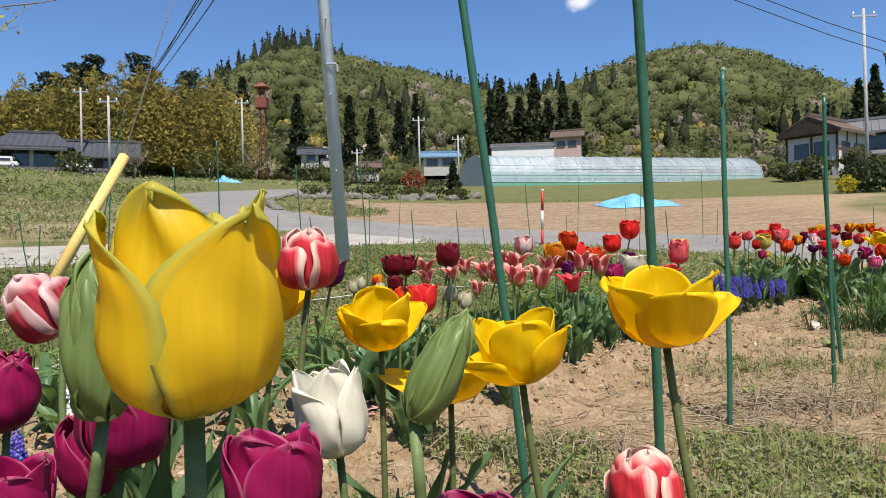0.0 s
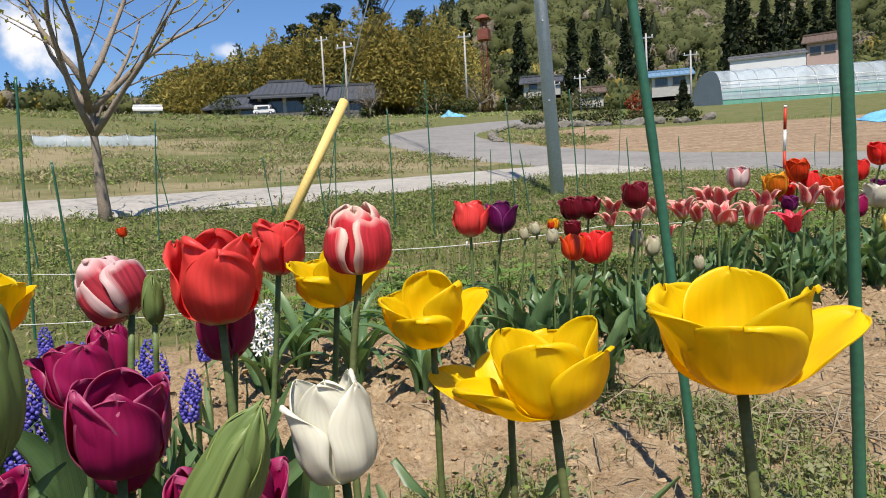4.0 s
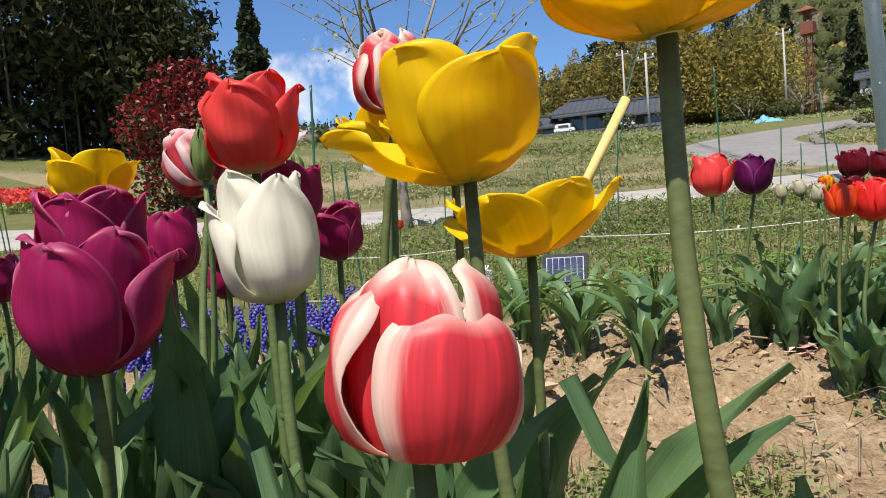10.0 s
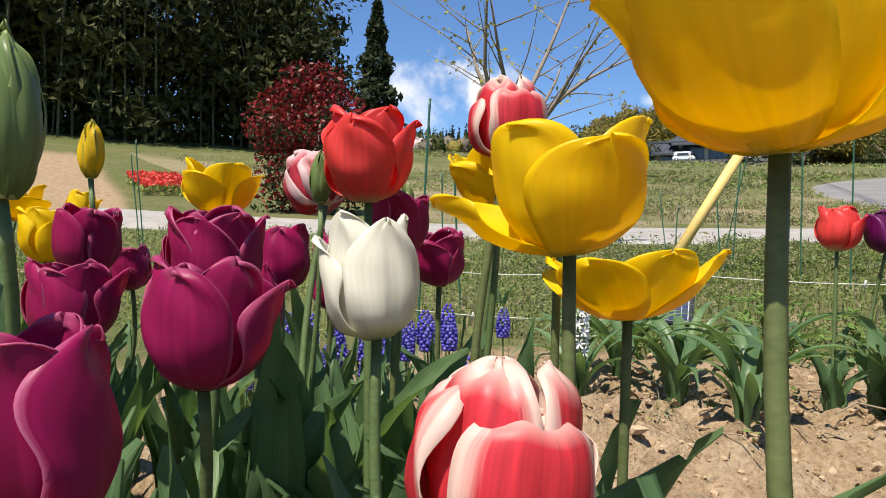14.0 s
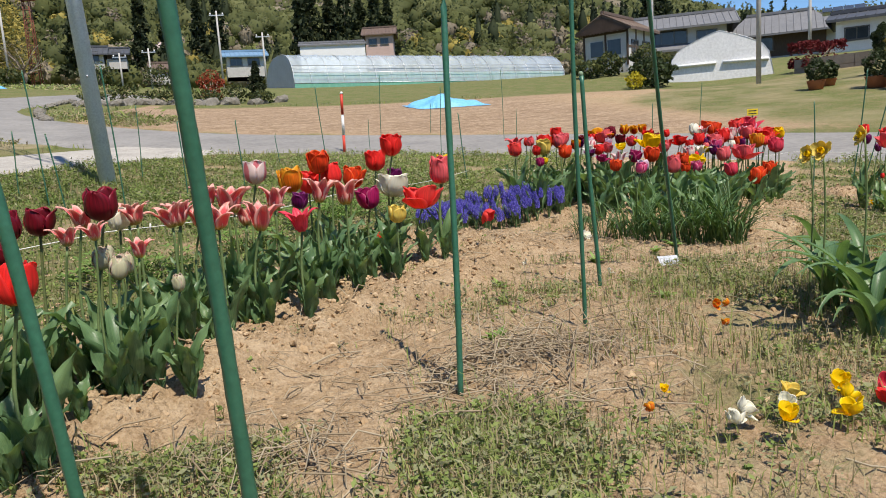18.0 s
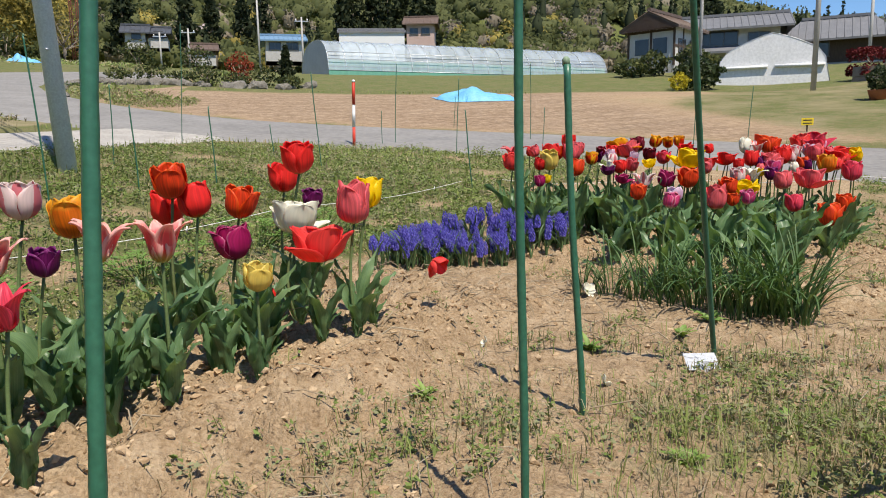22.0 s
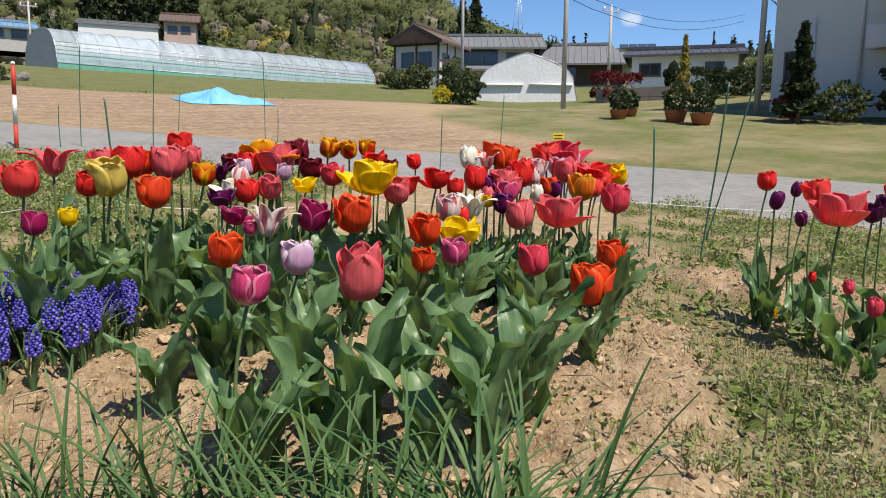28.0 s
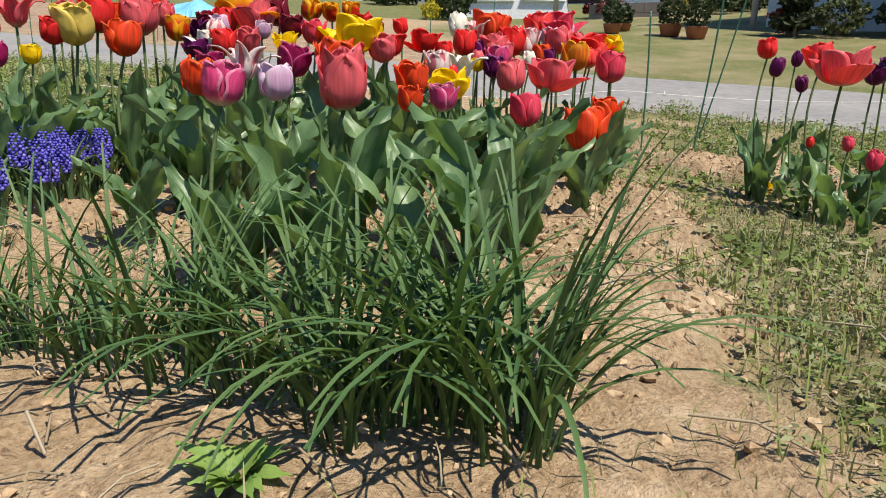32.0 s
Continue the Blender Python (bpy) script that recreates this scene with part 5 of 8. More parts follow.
for k in range(16):
    x, y = -6.0 - 0.30 * k + 0.011 * k * k, 22.4 + 0.72 * k
    ob = hang("kerb_stone", rock_me, None, pose(x, y, land(x, y) + 0.03, 0, 0, k * 40) @ Matrix.Diagonal((0.22, 0.16, 0.1, 1)))
    tagged(ob, "pale kerb stone along the road bend", "stone", "kerb stones")
maple = foliage_mat("maple_leaves_red", [(0.0, (0.20, 0.03, 0.015)), (1.0, (0.34, 0.07, 0.03))])
shrub(-2.3, 32.6, 1.1, 1.35, [maple, maple], "small red-leaved maple in the rock garden", 700, 0.06, "tree", name="maple_tree")
conifer(-0.4, 33.4, 1.7, 0.55, "clipped columnar evergreen in the rock garden", 600, 0.12)
for k in range(7):
    shrub(-6.8 + 1.1 * k, 31.6 + 0.3 * (k % 3), 1.1, 0.55 + 0.3 * (k % 2), [wood_mid, bush_dark], "low clipped garden shrub among rocks", 350, 0.07)
for x, y, h in ((-17.5, 55, 1.4), (-20.5, 53, 0.9), (-24, 50, 0.8), (-22, 60, 2.6), (-14, 66, 2.2), (-26, 46, 1.6), (-9, 64, 2.0), (-37, 50, 1.8)):
    shrub(x, y, h * 1.3, h, [wood_mid, bush_dark], "scrubby bush on the grass slope", 420, 0.14)

# bare fruit trees
for x, y, h, s in ((-17.2, 57.5, 3.4, 5), (-21.2, 44.5, 2.4, 9), (29.5, 21.0, 6.5, 12)):
    e = thing("bare_tree", pose(x, y, land(x, y)), "bare old tree with spreading branches", "tree", "bare trees")
    rg = random.Random(s)
    tube("trunk", [(0, 0, -0.1), (0.05 * h, 0, 0.25 * h), (0.02 * h, 0.02 * h, 0.45 * h)], [0.05 * h, 0.04 * h, 0.03 * h], bark, e, 7)
    for k in range(9):
        a = 0.7 * k
        p = [(0.03 * h, 0, (0.25 + 0.02 * k) * h)]
        d = Vector((math.cos(a), math.sin(a), rg.uniform(0.4, 1.4))).normalized()
        for q in range(4):
            d = (d + Vector((rg.uniform(-.4, .4), rg.uniform(-.4, .4), rg.uniform(-.1, .3)))).normalized()
            p.append(tuple(Vector(p[-1]) + d * 0.16 * h))
        tube("limb", p, [0.018 * h, 0.013 * h, 0.009 * h, 0.006 * h, 0.003 * h], bark, e, 5)
    pp = crown_points(hr, np.array([0, 0, h * 0.68]), h * 0.42, h * 0.36, 700)
    tagged(hang("brushwood", cards_mesh("brushwood", pp, 0.16, [bare_brown], None, hr, 0.05), e), kind="stuff")
# ---- garden stakes ----
stake_green = surface("stake_green_plastic", (0.018, 0.095, 0.055), (0.035, 0.14, 0.085), 14, 0.38, 120, 0.25, 0.0008, spec=0.5)
stake_cap = surface("stake_tip_pale", (0.16, 0.24, 0.16), (0.24, 0.32, 0.2), 30, 0.6)


def stake(foot, top, r):
    """A plastic-coated steel garden stake with its small ribs, from the ground to its tip."""
    g = ground_z(*foot)
    e = thing("garden_stake", pose(foot[0], foot[1], g), "dark green plastic-coated garden stake stuck in soil", "stake", "garden stakes")
    tip = Vector(top) - Vector((foot[0], foot[1], g))
    n = max(4, min(60, int(tip.length / 0.03)))
    pts, rad = [], []
    for k in range(n + 1):
        t = k / n
        pts.append(tip * t + Vector((0.004 * math.sin(5 * t + foot[0]), 0.004 * math.cos(4 * t), 0)) * (1 if k else 0) - (Vector((0, 0, 0.05)) if k == 0 else Vector()))
        rad.append(r * (1.0 if k % 2 else 1.09))
    tube("shaft", pts, rad, stake_green, e, 9)
    tube("tip", [tip * 0.999, tip + tip.normalized() * r * 1.5, tip + tip.normalized() * r * 2.2], [r * 1.15, r * 1.1, r * 0.5], stake_cap, e, 9)


stake((0.078, 1.19), (-0.056, 1.212, 1.35), 0.0078)
stake((0.281, 1.04), (0.232, 0.95, 1.38), 0.0076)
stake((0.698, 1.86), (0.753, 1.985, 1.03), 0.0072)
stake((1.21, 2.29), (1.205, 2.295, 1.01), 0.0065)
stake((1.50, 2.79), (1.458, 2.805, 0.814), 0.0078)
stake((2.04, 3.13), (1.66, 2.70, 1.25), 0.0075)
stake((-1.70, 7.16), (-1.758, 7.142, 1.453), 0.0055)
stake((-1.48, 6.84), (-1.552, 6.817, 0.892), 0.0055)
stake((-0.94, 6.52), (-0.990, 6.509, 1.391), 0.0055)
stake((-1.34, 9.60), (-1.320, 9.607, 1.307), 0.0055)
stake((-0.55, 7.34), (-0.569, 7.341, 0.969), 0.0055)
stake((-0.07, 8.24), (-0.095, 8.243, 0.996), 0.0055)
stake((0.32, 10.75), (0.289, 10.749, 0.884), 0.0055)
stake((0.92, 9.57), (0.851, 9.577, 1.434), 0.0055)
stake((2.93, 11.69), (2.975, 11.683, 1.539), 0.0055)
stake((2.36, 7.96), (2.298, 7.971, 0.926), 0.0055)
stake((4.84, 13.43), (4.862, 13.420, 1.183), 0.0055)
stake((1.96, 13.34), (1.965, 13.338, 1.147), 0.0055)
stake((-2.49, 2.10), (-2.475, 2.124, 1.087), 0.0055)
stake((-2.77, 2.58), (-2.801, 2.537, 0.776), 0.0055)
stake((-4.07, 4.58), (-4.031, 4.621, 1.230), 0.0055)
stake((-5.34, 6.19), (-5.410, 6.130, 1.122), 0.0055)
stake((-4.11, 6.33), (-4.171, 6.290, 0.983), 0.0055)
stake((-4.10, 6.47), (-4.087, 6.483, 0.862), 0.0055)
stake((-3.29, 5.99), (-3.343, 5.963, 0.947), 0.0055)
stake((-3.74, 6.78), (-3.456, 6.928, 2.045), 0.0055)
stake((-3.20, 6.02), (-3.160, 6.042, 1.340), 0.0055)
stake((-2.35, 5.51), (-2.369, 5.504, 1.250), 0.0055)
stake((-1.99, 5.49), (-2.003, 5.481, 1.445), 0.0055)
stake((-2.39, 7.93), (-2.357, 7.944, 1.200), 0.0055)
stake((-2.19, 7.94), (-2.175, 7.947, 0.989), 0.0055)
stake((-1.25, 13.11), (-1.147, 13.119, 2.507), 0.0055)
stake((2.20, 13.53), (2.258, 13.524, 1.936), 0.0055)
stake((3.88, 16.85), (3.915, 16.843, 1.585), 0.0055)
stake((4.87, 14.27), (4.864, 14.272, 2.043), 0.0055)
stake((6.10, 10.54), (6.134, 10.524, 1.027), 0.0055)
stake((7.57, 11.50), (7.623, 11.467, 1.384), 0.0055)
stake((5.36, 6.15), (5.355, 6.157, 0.770), 0.0055)
stake((5.66, 6.00), (5.727, 5.922, 1.031), 0.0055)
stake((6.37, 6.59), (6.535, 6.396, 1.066), 0.0055)
stake((-6.40, 1.84), (-6.416, 1.763, 1.240), 0.0055)
stake((-7.11, 1.98), (-7.135, 1.891, 1.185), 0.0055)
stake((-4.08, 3.46), (-4.097, 3.428, 0.945), 0.0055)# ---- tulips ----
# profiles: radius, height and half width of a petal from its foot to its tip, in metres
SHAPES = {
    "closed": ([.003, .0210, .0280, .0290, .0285, .0285], [0, .007, .022, .040, .056, .069], [.007, .022, .0300, .0315, .0305, .0290]),
    "cup": ([.003, .020, .0290, .0310, .0305, .0295], [0, .007, .021, .037, .052, .063], [.007, .021, .0290, .0315, .0300, .0270]),
    "open": ([.003, .023, .0370, .0430, .0450, .0460], [0, .006, .020, .038, .056, .072], [.008, .024, .0350, .0400, .0395, .0370]),
    "wide": ([.003, .023, .0410, .0540, .0640, .0700], [0, .004, .013, .025, .037, .046], [.007, .021, .0310, .0350, .0345, .0320]),
    "ball": ([.003, .022, .0295, .0300, .0255, .0130], [0, .006, .021, .039, .055, .063], [.007, .021, .0290, .0300, .0265, .0200]),
    "lily": ([.003, .014, .020, .025, .035, .047], [0, .010, .025, .041, .056, .060], [.006, .014, .019, .018, .0135, .0090]),
    "bud": ([.003, .0125, .0165, .0145, .009, .001], [0, .011, .028, .048, .064, .074], [.006, .014, .019, .017, .010, .0006]),
    "egg": ([.003, .0155, .0215, .0225, .020, .014], [0, .007, .020, .036, .050, .060], [.007, .017, .0240, .0240, .0200, .0150]),
}
# how the tip of a petal closes: where the closing begins, and 0 round to 1 pointed
TIPS = {"closed": (0.60, 0.85), "cup": (0.62, 0.45), "open": (0.70, 0.12), "wide": (0.68, 0.15), "ball": (0.66, 0.3), "lily": (0.45, 1.0), "egg": (0.60, 0.6)}


def curve_at(knots, t):
    n = len(knots) - 1
    f = min(t * n, n - 1e-6)
    i = int(f)
    t = f - i
    p0, p1, p2, p3 = knots[max(i - 1, 0)], knots[i], knots[i + 1], knots[min(i + 2, n)]
    return 0.5 * (2 * p1 + (p2 - p0) * t + (2 * p0 - 5 * p1 + 4 * p2 - p3) * t * t + (3 * p1 - p0 - 3 * p2 + p3) * t ** 3)


def petal_mesh(shape, k, material, rng, rows=12, cols=8):
    """One petal, 0.5 mm thick, wavy at the rim; k tells inner from outer ones."""
    rr, zz, ww = SHAPES[shape]
    inner = k % 2
    ri, hi = (0.87, rng.uniform(1.0, 1.05)) if inner else (1.0, rng.uniform(0.93, 1.0))
    if shape == "closed" and inner:
        hi = rng.uniform(1.05, 1.12)
    if shape == "open":
        hi = rng.uniform(0.90, 0.98) if inner else rng.uniform(0.72, 0.86)
    if shape == "ball" and not inner:
        ri, hi = 1.05, rng.uniform(0.78, 0.92)
    flop = {"open": rng.uniform(-0.02, 0.12) if inner else rng.uniform(0.08, 0.28), "cup": rng.uniform(-0.12, 0.10), "closed": rng.uniform(-0.03, 0.01) if inner else rng.uniform(-0.02, 0.03), "lily": rng.uniform(-0.15, 0.35), "ball": 0.0 if inner else rng.uniform(-0.02, 0.06), "wide": rng.uniform(-0.25, 0.25)}.get(shape, rng.uniform(-0.03, 0.03))
    if (shape == "open" and k in (0, 3)) or (shape == "ball" and k == 2) or (shape == "cup" and k == 4 and rng.random() < 0.5):
        flop += {"open": rng.uniform(0.4, 0.65) if k == 0 else rng.uniform(0.1, 0.4), "ball": 0.22, "cup": 0.2}[shape]
    wave, ph = rng.uniform(0.0010, 0.0030), rng.uniform(0, 6)
    tip_at, tip_sharp = TIPS.get(shape, (0.99, 0.0))
    notch = rng.uniform(0, 1)
    front, uvs = [], []
    for j in range(rows + 1):
        v = 1 - (1 - j / rows) ** 1.35
        r, z, w = curve_at(rr, v) * ri, curve_at(zz, v) * hi, max(curve_at(ww, v), 0.0005)
        if v > tip_at:
            q = (v - tip_at) / (1 - tip_at)
            w = max(0.0006, w * ((1 - tip_sharp) * math.sqrt(max(0.0, 1 - q ** 2.4)) + tip_sharp * (1 - q ** 1.5)))
        r2 = r + flop * 0.05 * v * v
        z2 = z - max(flop, 0) * 0.03 * v * v
        for i in range(cols + 1):
            u = -1 + 2 * i / cols
            s = u * w
            bend = max(0.95 * r, 0.014) if shape != "lily" else 0.02
            if shape in ("open", "wide"):
                bend = max(r * 0.85, 0.02)
            a = s / bend
            rad = r2 - bend * (1 - math.cos(a)) + 0.045 * r * u * min(1.0, 2.5 * v)
            tan = bend * math.sin(a)
            edge = abs(u) ** 3
            rad += wave * math.sin(ph + 9 * v + 3 * u) * edge * 1.4 + 0.0012 * wave / 0.002 * math.sin(2.2 * ph + 13 * v + 5 * u) * v - 0.0018 * math.exp(-((u / 0.10) ** 2)) * math.sin(math.pi * min(1, v * 1.1))
            zed = z2 + wave * math.cos(ph + 7 * u) * v
            if v > 0.85:
                zed -= 0.004 * notch * math.exp(-((u / 0.25) ** 2)) * (v - 0.85) / 0.15
            front.append(Vector((rad, tan, zed)))
            uvs.append((0.5 + 0.5 * u, v))
    faces = []
    c1 = cols + 1
    for j in range(rows):
        for i in range(cols):
            a = j * c1 + i
            faces.append((a, a + 1, a + c1 + 1, a + c1))
    # inner skin
    normals = [Vector() for _ in front]
    for f in faces:
        n = (front[f[2]] - front[f[0]]).cross(front[f[3]] - front[f[1]])
        for q in f:
            normals[q] += n
    th = 0.0005
    back = [p - n.normalized() * th if n.length > 0 else p for p, n in zip(front, normals)]
    o = len(front)
    faces += [tuple(q + o for q in reversed(f)) for f in faces]
    rim = [i for i in range(c1)] + [j * c1 + cols for j in range(1, rows + 1)] + [rows * c1 + i for i in range(cols - 1, -1, -1)] + [j * c1 for j in range(rows - 1, 0, -1)]
    for a, b in zip(rim, rim[1:] + rim[:1]):
        faces.append((b, a, a + o, b + o))
    return mesh_of("petal", front + back, faces, material, True, uvs + uvs)


def leaf_mesh(rng, length, width, arch, twist, material, rows=12, cols=6, wave=0.006, fold=0.5):
    """A broad strap leaf standing up from the origin and bending to +x."""
    v, u = [], []
    ang, pos = radians(rng.uniform(4, 12)), Vector((0.006, 0, 0))
    ph = rng.uniform(0, 6)
    for j in range(rows + 1):
        t = j / rows
        w = width * (math.sin(math.pi * min(1, (0.16 + 0.84 * t)) ** 1.15) ** 0.8) * (1 - t ** 6) + 0.0012
        side = Vector((math.sin(twist * t), math.cos(twist * t), 0))
        up = Vector((math.sin(ang), 0, math.cos(ang)))
        nrm = side.cross(up).normalized()
        for i in range(cols + 1):
            s = -1 + 2 * i / cols
            lift = fold * w * (1 - 0.75 * t) * (s * s) + wave * math.sin(ph + 10 * t + 2.5 * s) * abs(s) ** 2 + 0.55 * wave * math.sin(2 * ph + 27 * t + (1.7 if s > 0 else 0)) * abs(s) ** 3
            p = pos + side * s * w * (1 - 0.15 * fold) - nrm * lift
            v.append(p)
            u.append((0.5 + 0.5 * s, t))
        pos = pos + up * (length / rows)
        ang += arch / rows * (0.4 + 1.2 * t)
    f = []
    c1 = cols + 1
    for j in range(rows):
        for i in range(cols):
            a = j * c1 + i
            f.append((a, a + 1, a + c1 + 1, a + c1))
    return mesh_of("leaf", v, f, material, True, u)


leaf_green = leaf_mat("tulip_leaf_blue_green", (0.066, 0.135, 0.056), (0.18, 0.295, 0.13), 0.38, 0.36)
stem_green = surface("tulip_stem_green", (0.085, 0.13, 0.045), (0.14, 0.20, 0.075), 20, 0.55, 150, 0.1, 0.0004)
stem_dark = surface("tulip_stem_dusky", (0.075, 0.098, 0.034), (0.14, 0.17, 0.062), 20, 0.55, 150, 0.1, 0.0004)
anther = surface("anther_dark", (0.03, 0.02, 0.02), (0.08, 0.06, 0.04), 90, 0.8)
pistil = surface("pistil_pale_green", (0.35, 0.38, 0.15), (0.5, 0.5, 0.2), 90, 0.6)
PETALS = {
    "yellow": petal_mat("petal_yellow", (0.95, 0.72, 0.012), None, (0.62, 0.52, 0.02), streak=0.06, base_to=0.05, through_amount=0.5),
    "yellow_green": petal_mat("petal_yellow_green_flush", (0.90, 0.66, 0.025), (0.50, 0.52, 0.11), (0.4, 0.42, 0.05), edge_at=0.80, streak=0.07, through_amount=0.48),
    "pale_yellow": petal_mat("petal_pale_yellow", (0.85, 0.68, 0.16), None, None, streak=0.1),
    "red": petal_mat("petal_red", (0.90, 0.040, 0.034), None, (0.45, 0.25, 0.02), streak=0.2, base_to=0.08),
    "coral": petal_mat("petal_coral_red", (0.92, 0.085, 0.075), None, (0.75, 0.55, 0.35), streak=0.15, base_to=0.13),
    "orange_red": petal_mat("petal_orange_red", (0.87, 0.075, 0.018), (0.86, 0.13, 0.015), None, edge_at=0.8, streak=0.3),
    "flame": petal_mat("petal_red_edged_yellow", (0.72, 0.045, 0.006), (0.86, 0.42, 0.01), (0.8, 0.5, 0.02), edge_at=0.55, streak=0.3),
    "orange": petal_mat("petal_orange", (0.80, 0.20, 0.012), (0.85, 0.42, 0.03), None, edge_at=0.6, streak=0.3),
    "red_white": petal_mat("petal_red_edged_cream", (0.80, 0.055, 0.075), (0.90, 0.70, 0.60), (0.7, 0.5, 0.3), edge_at=0.66, streak=0.28, base_to=0.06),
    "pink_white": petal_mat("petal_rose_edged_white", (0.62, 0.06, 0.09), (0.83, 0.62, 0.60), None, edge_at=0.55, streak=0.5),
    "pink": petal_mat("petal_pink_red", (0.90, 0.16, 0.18), None, (0.75, 0.6, 0.4), streak=0.3, base_to=0.1),
    "rose": petal_mat("petal_deep_rose", (0.85, 0.075, 0.13), None, None, streak=0.3),
    "magenta": petal_mat("petal_magenta_edged_pink", (0.80, 0.08, 0.25), (0.78, 0.35, 0.48), (0.8, 0.7, 0.6), edge_at=0.8, streak=0.3, base_to=0.2),
    "purple": petal_mat("petal_wine_purple", (0.48, 0.015, 0.13), (0.70, 0.20, 0.36), (0.3, 0.1, 0.12), edge_at=0.90, streak=0.2, through_amount=0.5, base_to=0.05),
    "violet": petal_mat("petal_violet", (0.16, 0.006, 0.10), (0.34, 0.06, 0.26), None, edge_at=0.85, streak=0.35),
    "dark_red": petal_mat("petal_dark_maroon", (0.16, 0.003, 0.012), (0.28, 0.01, 0.03), None, edge_at=0.85, streak=0.4, through_amount=0.25),
    "lilac": petal_mat("petal_pale_lilac", (0.78, 0.48, 0.66), (0.83, 0.65, 0.75), None, edge_at=0.6, streak=0.2),
    "blush": petal_mat("petal_blush_striped", (0.84, 0.70, 0.66), None, None, streak=0.1, flame=(0.75, 0.22, 0.25), flame_w=0.3),
    "white": petal_mat("petal_ivory_white", (0.86, 0.84, 0.70), None, (0.55, 0.58, 0.35), streak=0.08, base_to=0.12, through_amount=0.3),
    "salmon": petal_mat("petal_salmon_green_flame", (0.85, 0.18, 0.18), (0.92, 0.52, 0.45), (0.62, 0.5, 0.12), edge_at=0.52, streak=0.35, base_to=0.2, flame=(0.82, 0.12, 0.14), flame_w=0.22),
    "cream": petal_mat("petal_cream_bud", (0.62, 0.60, 0.40), (0.66, 0.48, 0.40), (0.35, 0.42, 0.2), edge_at=0.8, streak=0.15, base_to=0.25),
    "green": petal_mat("petal_green_bud", (0.16, 0.23, 0.07), (0.26, 0.33, 0.10), (0.13, 0.2, 0.06), edge_at=0.85, streak=0.2, through_amount=0.2),
}
WORDS = {"yellow": "bright yellow", "yellow_green": "yellow, green-flushed", "pale_yellow": "pale lemon yellow", "red": "scarlet red", "coral": "coral red", "orange_red": "orange red",
         "flame": "red, yellow-edged", "orange": "orange", "red_white": "crimson, cream-edged", "pink_white": "rose, white-edged", "pink": "pink red", "rose": "deep rose", "magenta": "magenta, pale-based",
         "purple": "wine purple", "violet": "violet purple", "dark_red": "dark maroon", "lilac": "pale lilac", "blush": "white and pink striped", "white": "ivory white", "salmon": "salmon striped",
         "cream": "cream", "green": "green"}
FORMS = {"closed": "goblet-shaped", "cup": "cup-shaped", "open": "wide open", "ball": "rounded", "wide": "fully opened", "lily": "pointed-petalled", "bud": "budding", "egg": "egg-shaped"}
LEAVES = []
lrng = random.Random(5)
for q in range(14):
    LEAVES.append(leaf_mesh(lrng, lrng.uniform(0.22, 0.33), lrng.uniform(0.016, 0.029), lrng.uniform(0.05, 1.0), lrng.uniform(-1.2, 1.2), leaf_green, 14, 6, wave=lrng.uniform(0.003, 0.009), fold=lrng.uniform(0.5, 0.95)))
BROAD = [leaf_mesh(lrng, lrng.uniform(0.20, 0.31), lrng.uniform(0.024, 0.040), lrng.uniform(0.1, 1.3), lrng.uniform(-0.8, 0.8), leaf_green, 18, 6, wave=lrng.uniform(0.008, 0.015)) for _ in range(10)]
CURLY = [leaf_mesh(lrng, lrng.uniform(0.15, 0.25), lrng.uniform(0.020, 0.032), lrng.uniform(0.2, 1.5), lrng.uniform(-1.6, 1.6), leaf_green, 16, 5, wave=lrng.uniform(0.006, 0.012)) for _ in range(12)]
STEMS = {}
for q, mt in (("g", stem_green), ("d", stem_dark)):
    for bendy in range(3):
        pts = [(0.012 * bendy * math.sin(math.pi * t / 14), 0.004 * math.sin(2 * math.pi * t / 14) * bendy, t / 14) for t in range(15)]
        v, f, u = tube_data(pts, [0.0040 - 0.0009 * t / 14 for t in range(15)], 9)
        STEMS[q, bendy] = mesh_of("stem", v, f, mt, True, u)
hv, hf, hu = tube_data([(0, 0, 0), (0, 0, 0.004), (0, 0, 0.014), (0, 0, 0.02)], [0.006, 0.0055, 0.004, 0.0045], 8)
HEART = mesh_of("pistil", hv, hf, pistil, True, hu)
av, af, au = tube_data([(0.004, 0, 0.003), (0.009, 0, 0.012), (0.010, 0, 0.015), (0.012, 0, 0.024)], [0.0008, 0.0008, 0.0018, 0.0012], 5)
STAMEN = mesh_of("stamen", av, af, anther, True, au)
BLOOMS = {}


def bloom_meshes(shape, colour, variant, fine=False):
    key = shape, colour, variant, fine
    if key not in BLOOMS:
        rng = random.Random(str(key[:3]))
        BLOOMS[key] = [petal_mesh(shape, k, PETALS[colour], rng, *((24, 16) if fine else (12, 8))) for k in range(6)]
    return BLOOMS[key]


trng = random.Random(11)


